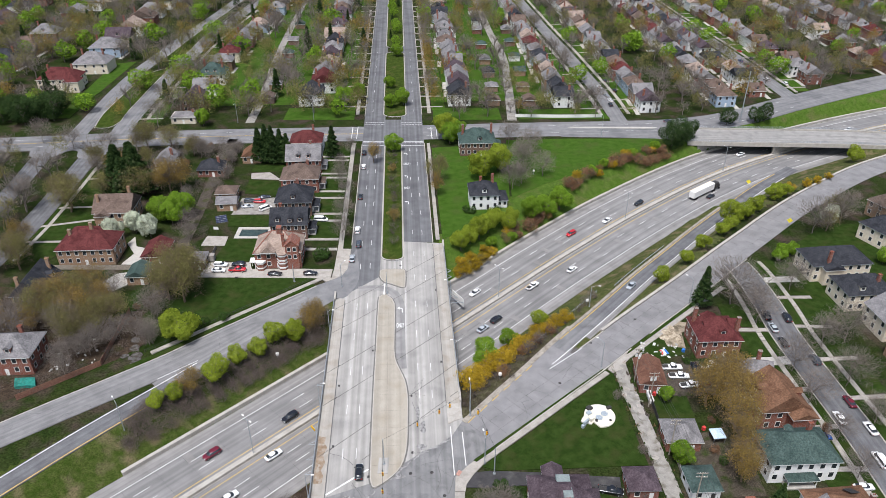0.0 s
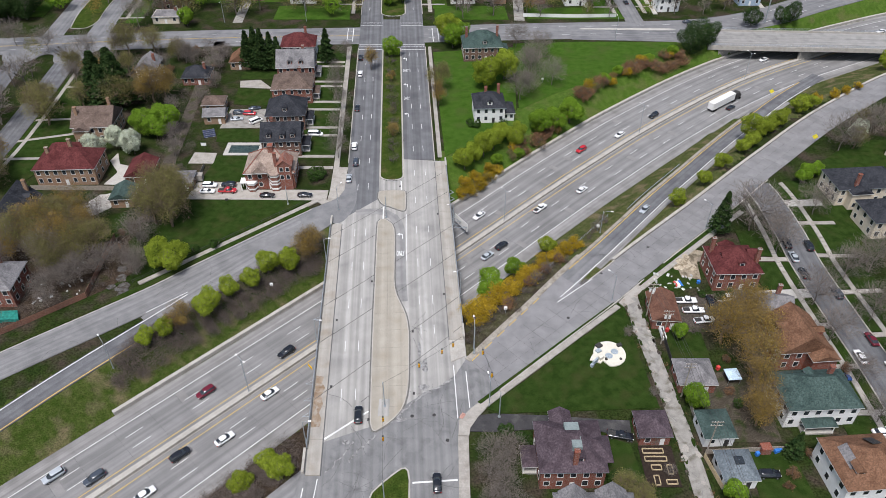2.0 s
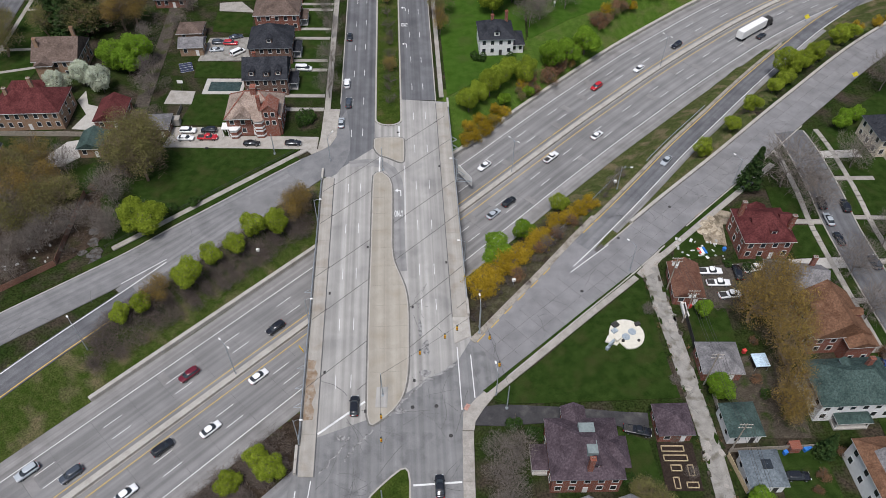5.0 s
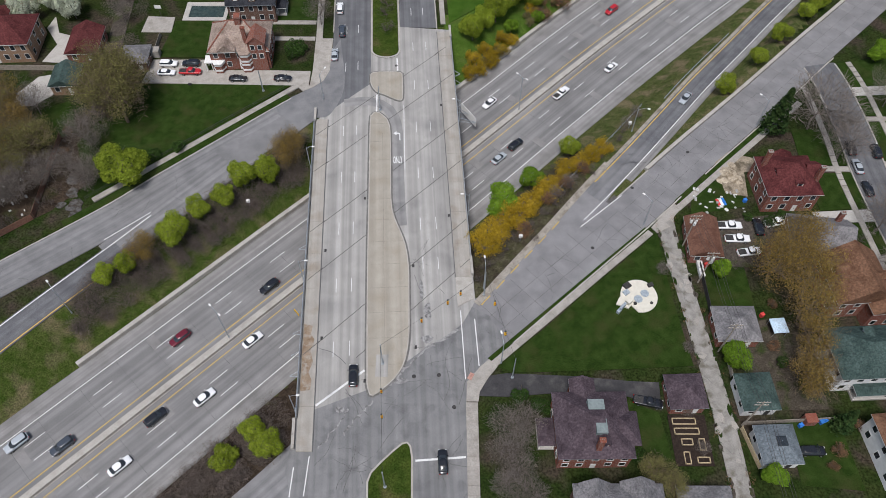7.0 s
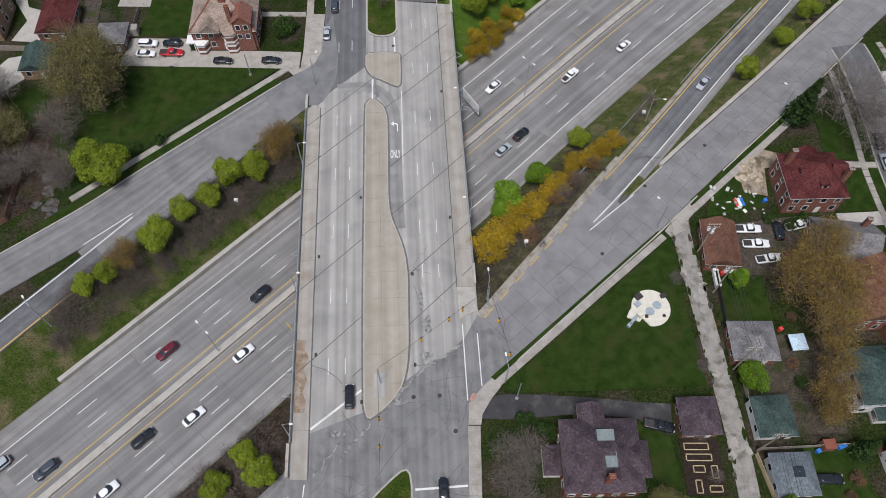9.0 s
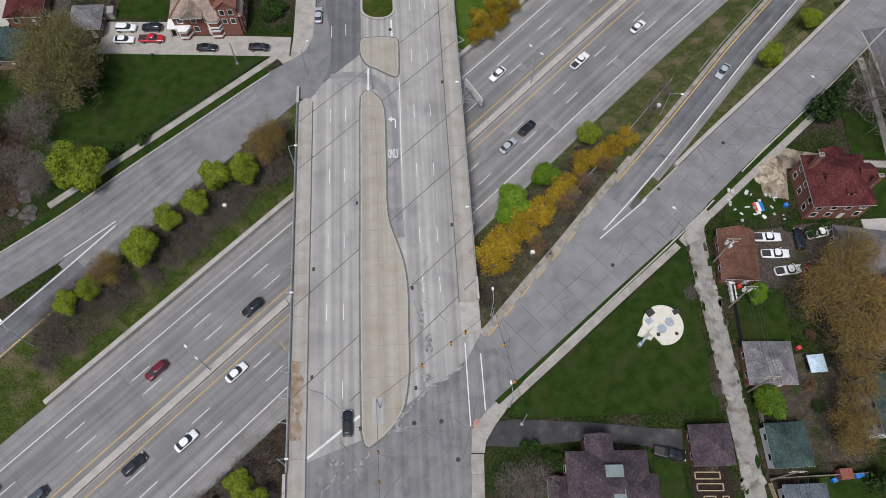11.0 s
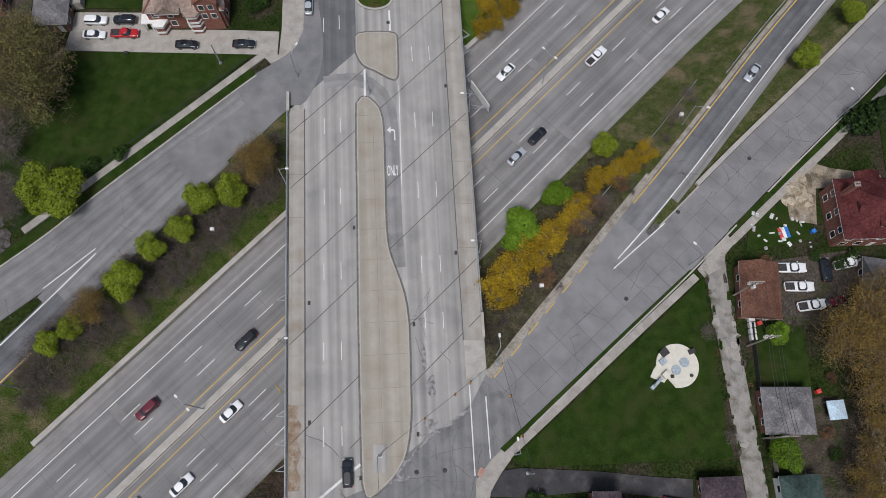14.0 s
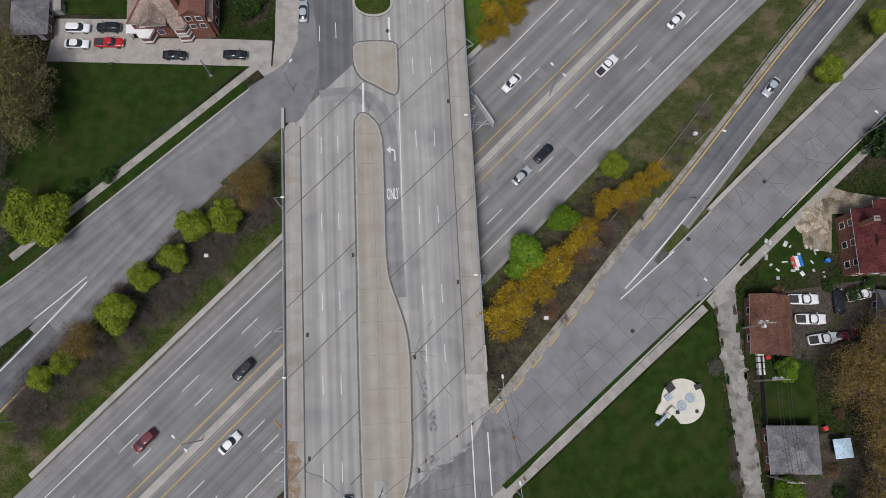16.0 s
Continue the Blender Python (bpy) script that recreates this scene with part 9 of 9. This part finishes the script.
# solar panels leaning in the yard
solar = tagged(new("solar_panel"), "tilted dark blue solar panels in a yard", "solar panel")
for k in range(3):
    bm = bmesh.new()
    box(bm, -2.1 + k * 1.4, -0.8 + k * 1.4, -1.6, 1.6, 1.0, 1.06, pose(0, 0, 0, 30, 0, 0))
    pan = part("panel", bm, M_SOLAR, solar)
    for r in range(5):
        bm = bmesh.new()
        box(bm, -2.1 + k * 1.4, -0.8 + k * 1.4, -1.62 + r * 0.8, -1.58 + r * 0.8, 1.05, 1.075, pose(0, 0, 0, 30, 0, 0))
        part("grid_bar", bm, M_STEEL, pan)
for x in (-1.9, 1.9):
    bm = bmesh.new()
    tube(bm, (x, 0.6, 0), (x, 0.6, 1.4), 0.05, n=6)
    tube(bm, (x, -1.5, 0), (x, -1.5, 0.2), 0.05, n=6)
    part("leg", bm, M_STEEL, solar)
solar.matrix_basis = pose(-83.5, 243.5, gz(-83.5, 243.5), 0, 0, 20)
hoop = tagged(new("basketball_hoop"), "basketball hoop on a steel post beside the court", "basketball hoop")
bm = bmesh.new()
tube(bm, (0, 0, -0.1), (0, 0, 3.3), 0.07, n=6)
part("post", bm, M_DARKSTEEL, hoop)
bm = bmesh.new()
box(bm, -0.9, 0.9, -0.35, -0.3, 2.9, 4.0)
box(bm, -0.05, 0.05, -0.32, 0.02, 3.1, 3.2)
part("backboard", bm, M_TRIM, hoop)
hoop.matrix_basis = pose(-81.8, 231.4, 0.05, 0, 0, 0)
# tall floodlight mast beyond the field
mast(150, 345, 26, 0.3, "very tall grey floodlight mast by the street")

# earth and rubble by the red house
slab("bare_earth", [(66, 176.5), (70, 180), (76, 178), (86, 176.5), (86, 174.2), (72.5, 173.6), (71.6, 166), (66.5, 167)], -0.2, 0.045, mat("sandy_earth", (0.25, 0.205, 0.15), (0.32, 0.27, 0.2), 1.2, 0.95, 0.6, 0.12, (0.12, 0.1, 0.07), 2.5, (0.5, 0.65)), "bare sandy earth beside the red house", "ground")
RUBBLE = mat("pale_rubbish", (0.4, 0.4, 0.38), (0.6, 0.6, 0.57), 0.3, 0.8, 0.1, tint=0.4)
bm = bmesh.new()
box(bm, -0.3, 0.3, -0.22, 0.22, 0, 0.22, bevel=0.04)
BIT = bpy.data.meshes.new("scrap")
bm.to_mesh(BIT)
bm.free()
BIT.materials.append(RUBBLE)
for k in range(46):
    x, y = (hr.uniform(58.5, 70), hr.uniform(160.5, 168.5)) if k < 26 else (hr.uniform(-112, -98), hr.uniform(152, 178))
    if k >= 26 and SERVICE_W.near(x, y)[2][0] < 9:
        continue
    ob = new("scrap", BIT)
    tagged(ob, "pale scrap lying in the yard", "scrap", "scraps in the yards")
    ob.matrix_basis = pose(x, y, gz(x, y) + 0.12 if x < 0 else 0.03, 0, 0, hr.uniform(0, 360)) @ Matrix.Diagonal((hr.uniform(0.5, 2.2), hr.uniform(0.5, 1.6), hr.uniform(0.5, 1.5), 1))
# guard rail beside the ramp
rail = tagged(new("guard_rail"), "grey steel guard rail beside the ramp", "guard rail")
for k in range(17):
    x, y, z = RAMP_E.at(58 + k * 2.2, 4.2)
    bm = bmesh.new()
    tube(bm, (x, y, gz(x, y) - 0.3), (x, y, z + 0.85), 0.07, n=5)
    part("post", bm, M_STEEL, rail)
ribbon("beam", RAMP_E, 4.02, 4.16, 0.85, M_STEEL, 57, 94, 0.32, parent=rail)
M_WORN = mat("worn_patch", (0.25, 0.245, 0.238), (0.31, 0.303, 0.293), 0.7, 0.9, 0.3, 0.1, (0.14, 0.137, 0.133), 1.0, (0.45, 0.6))
# crumbled joint across the crossing
def crumble(pts, width, seed):
    line, rng = Line(pts, 1, step=0.6), random.Random(seed)
    v, f = [], []
    for k in range(len(line.u)):
        x, y, _ = line.at(line.u[k], rng.uniform(-0.35, 0.35))
        a = math.radians(line.angle(line.u[k]) + 90)
        w = width * rng.uniform(0.35, 1.2)
        v += [(x + math.cos(a) * w, y + math.sin(a) * w, 0.038), (x - math.cos(a) * w * 0.8, y - math.sin(a) * w * 0.8, 0.038)]
        if k:
            f.append((2 * k - 2, 2 * k - 1, 2 * k + 1, 2 * k))
    tagged(new("broken_joint", mesh("broken_joint", v, f, M_WORN)), "crumbled pale joint across the road surface", "road crack", kind="structure")


def pad(x, y, turn):
    c, n = math.cos(math.radians(turn)), math.sin(math.radians(turn))
    slab("tactile_pad", [(x + c * a - n * b, y + n * a + c * b) for a, b in ((-0.75, -0.45), (0.75, -0.45), (0.75, 0.45), (-0.75, 0.45))], 0.05, 0.206, M_TACTILE, "faded red tactile pad at the kerb", "paving")


M_TACTILE = mat("red_tactile_paving", (0.36, 0.2, 0.16), (0.43, 0.26, 0.21), 0.5, 0.9, 0.4, 0.06)
pad(4.9, 119.5, 60)


crumble([(-19.8, 107.4), (-17.2, 111.0), (-14.5, 114.3)], 0.28, 1)
crumble([(-11.6, 117.4), (-9.4, 119.8), (-5.0, 124.8), (0.0, 128.2), (3.2, 130.6)], 0.36, 2)
crumble([(-24.5, 104.8), (-21.5, 108.2), (-19.0, 112.5)], 0.22, 3)
# worn patches on the crossing
for s0, y0, w, d in ((3.6, 134.5, 2.0, 4.5), (3.2, 128.0, 2.8, 2.2), (2.4, 140, 1.0, 6), (-2.5, 118.5, 3.2, 1.6), (-14.5, 112.5, 2.5, 1.6)):
    out = rounded([B(s0 + w / 2 * math.cos(a) * hr.uniform(0.6, 1.1), y0 + d / 2 * math.sin(a) * hr.uniform(0.6, 1.1)) for a in (0.2, 1.0, 1.9, 2.8, 3.7, 4.5, 5.5)], 0.5)
    slab("road_patch", out, -0.05, 0.027, M_WORN, "worn pale patch in the road surface", "road patch")
# drain grates at the kerbs
for s0, y0 in ((-18.7, 150), (-18.7, 128), (0.75, 126), (0.9, 146), (9.6, 160), (9.7, 196), (-9.7, 118.5), (-9.9, 165)):
    bm = bmesh.new()
    x, y = B(s0, y0)
    box(bm, x - 0.25, x + 0.25, y - 0.4, y + 0.4, -0.05, 0.034)
    tagged(part("drain_grate", bm, M_DARKSTEEL), "dark iron drain grate at the kerb", "drain")
mast(-48.2, 201.0, 7.0, 0.16, "grey-green steel pole beside the sidewalk")

M_SIGNYELLOW = mat("sign_yellow", (0.75, 0.62, 0.05), (0.8, 0.68, 0.08), 0.5, 0.5, 0.0)
# yellow warning sign on the nose of the bank
for x, y, z in ((133.5, 284.5, -5.6), (131, 238.5, 0.0)):
    st = tagged(new("warning_sign"), "yellow diamond warning sign on a post", "road sign")
    bm = bmesh.new()
    tube(bm, (0, 0, -0.4), (0, 0, 2.6), 0.05, n=6)
    part("post", bm, M_STEEL, st)
    bm = bmesh.new()
    box(bm, -0.75, 0.75, -0.02, 0.02, -0.75, 0.75, pose(0, -0.08, 2.6, 0, 45, 0))
    part("panel", bm, M_SIGNYELLOW, st)
    st.matrix_basis = pose(x, y, gz(x, y), 0, 0, -25)

# weeds and grass tufts along the alley and the kerbs
weeds = Wood("weeds", "low tufts of grass and weeds along the broken alley")
wr = random.Random(77)
for k in range(150):
    x, y, _ = ALLEY_R.at(wr.uniform(2, 90), wr.choice((-2.1, 2.1)) + wr.uniform(-0.35, 0.35))
    weeds.add("hedge" if k % 3 else "russet", x, y, wr.uniform(0.25, 0.7) * (1.0 if k % 3 else 1.6), 1.1)
weeds.done()
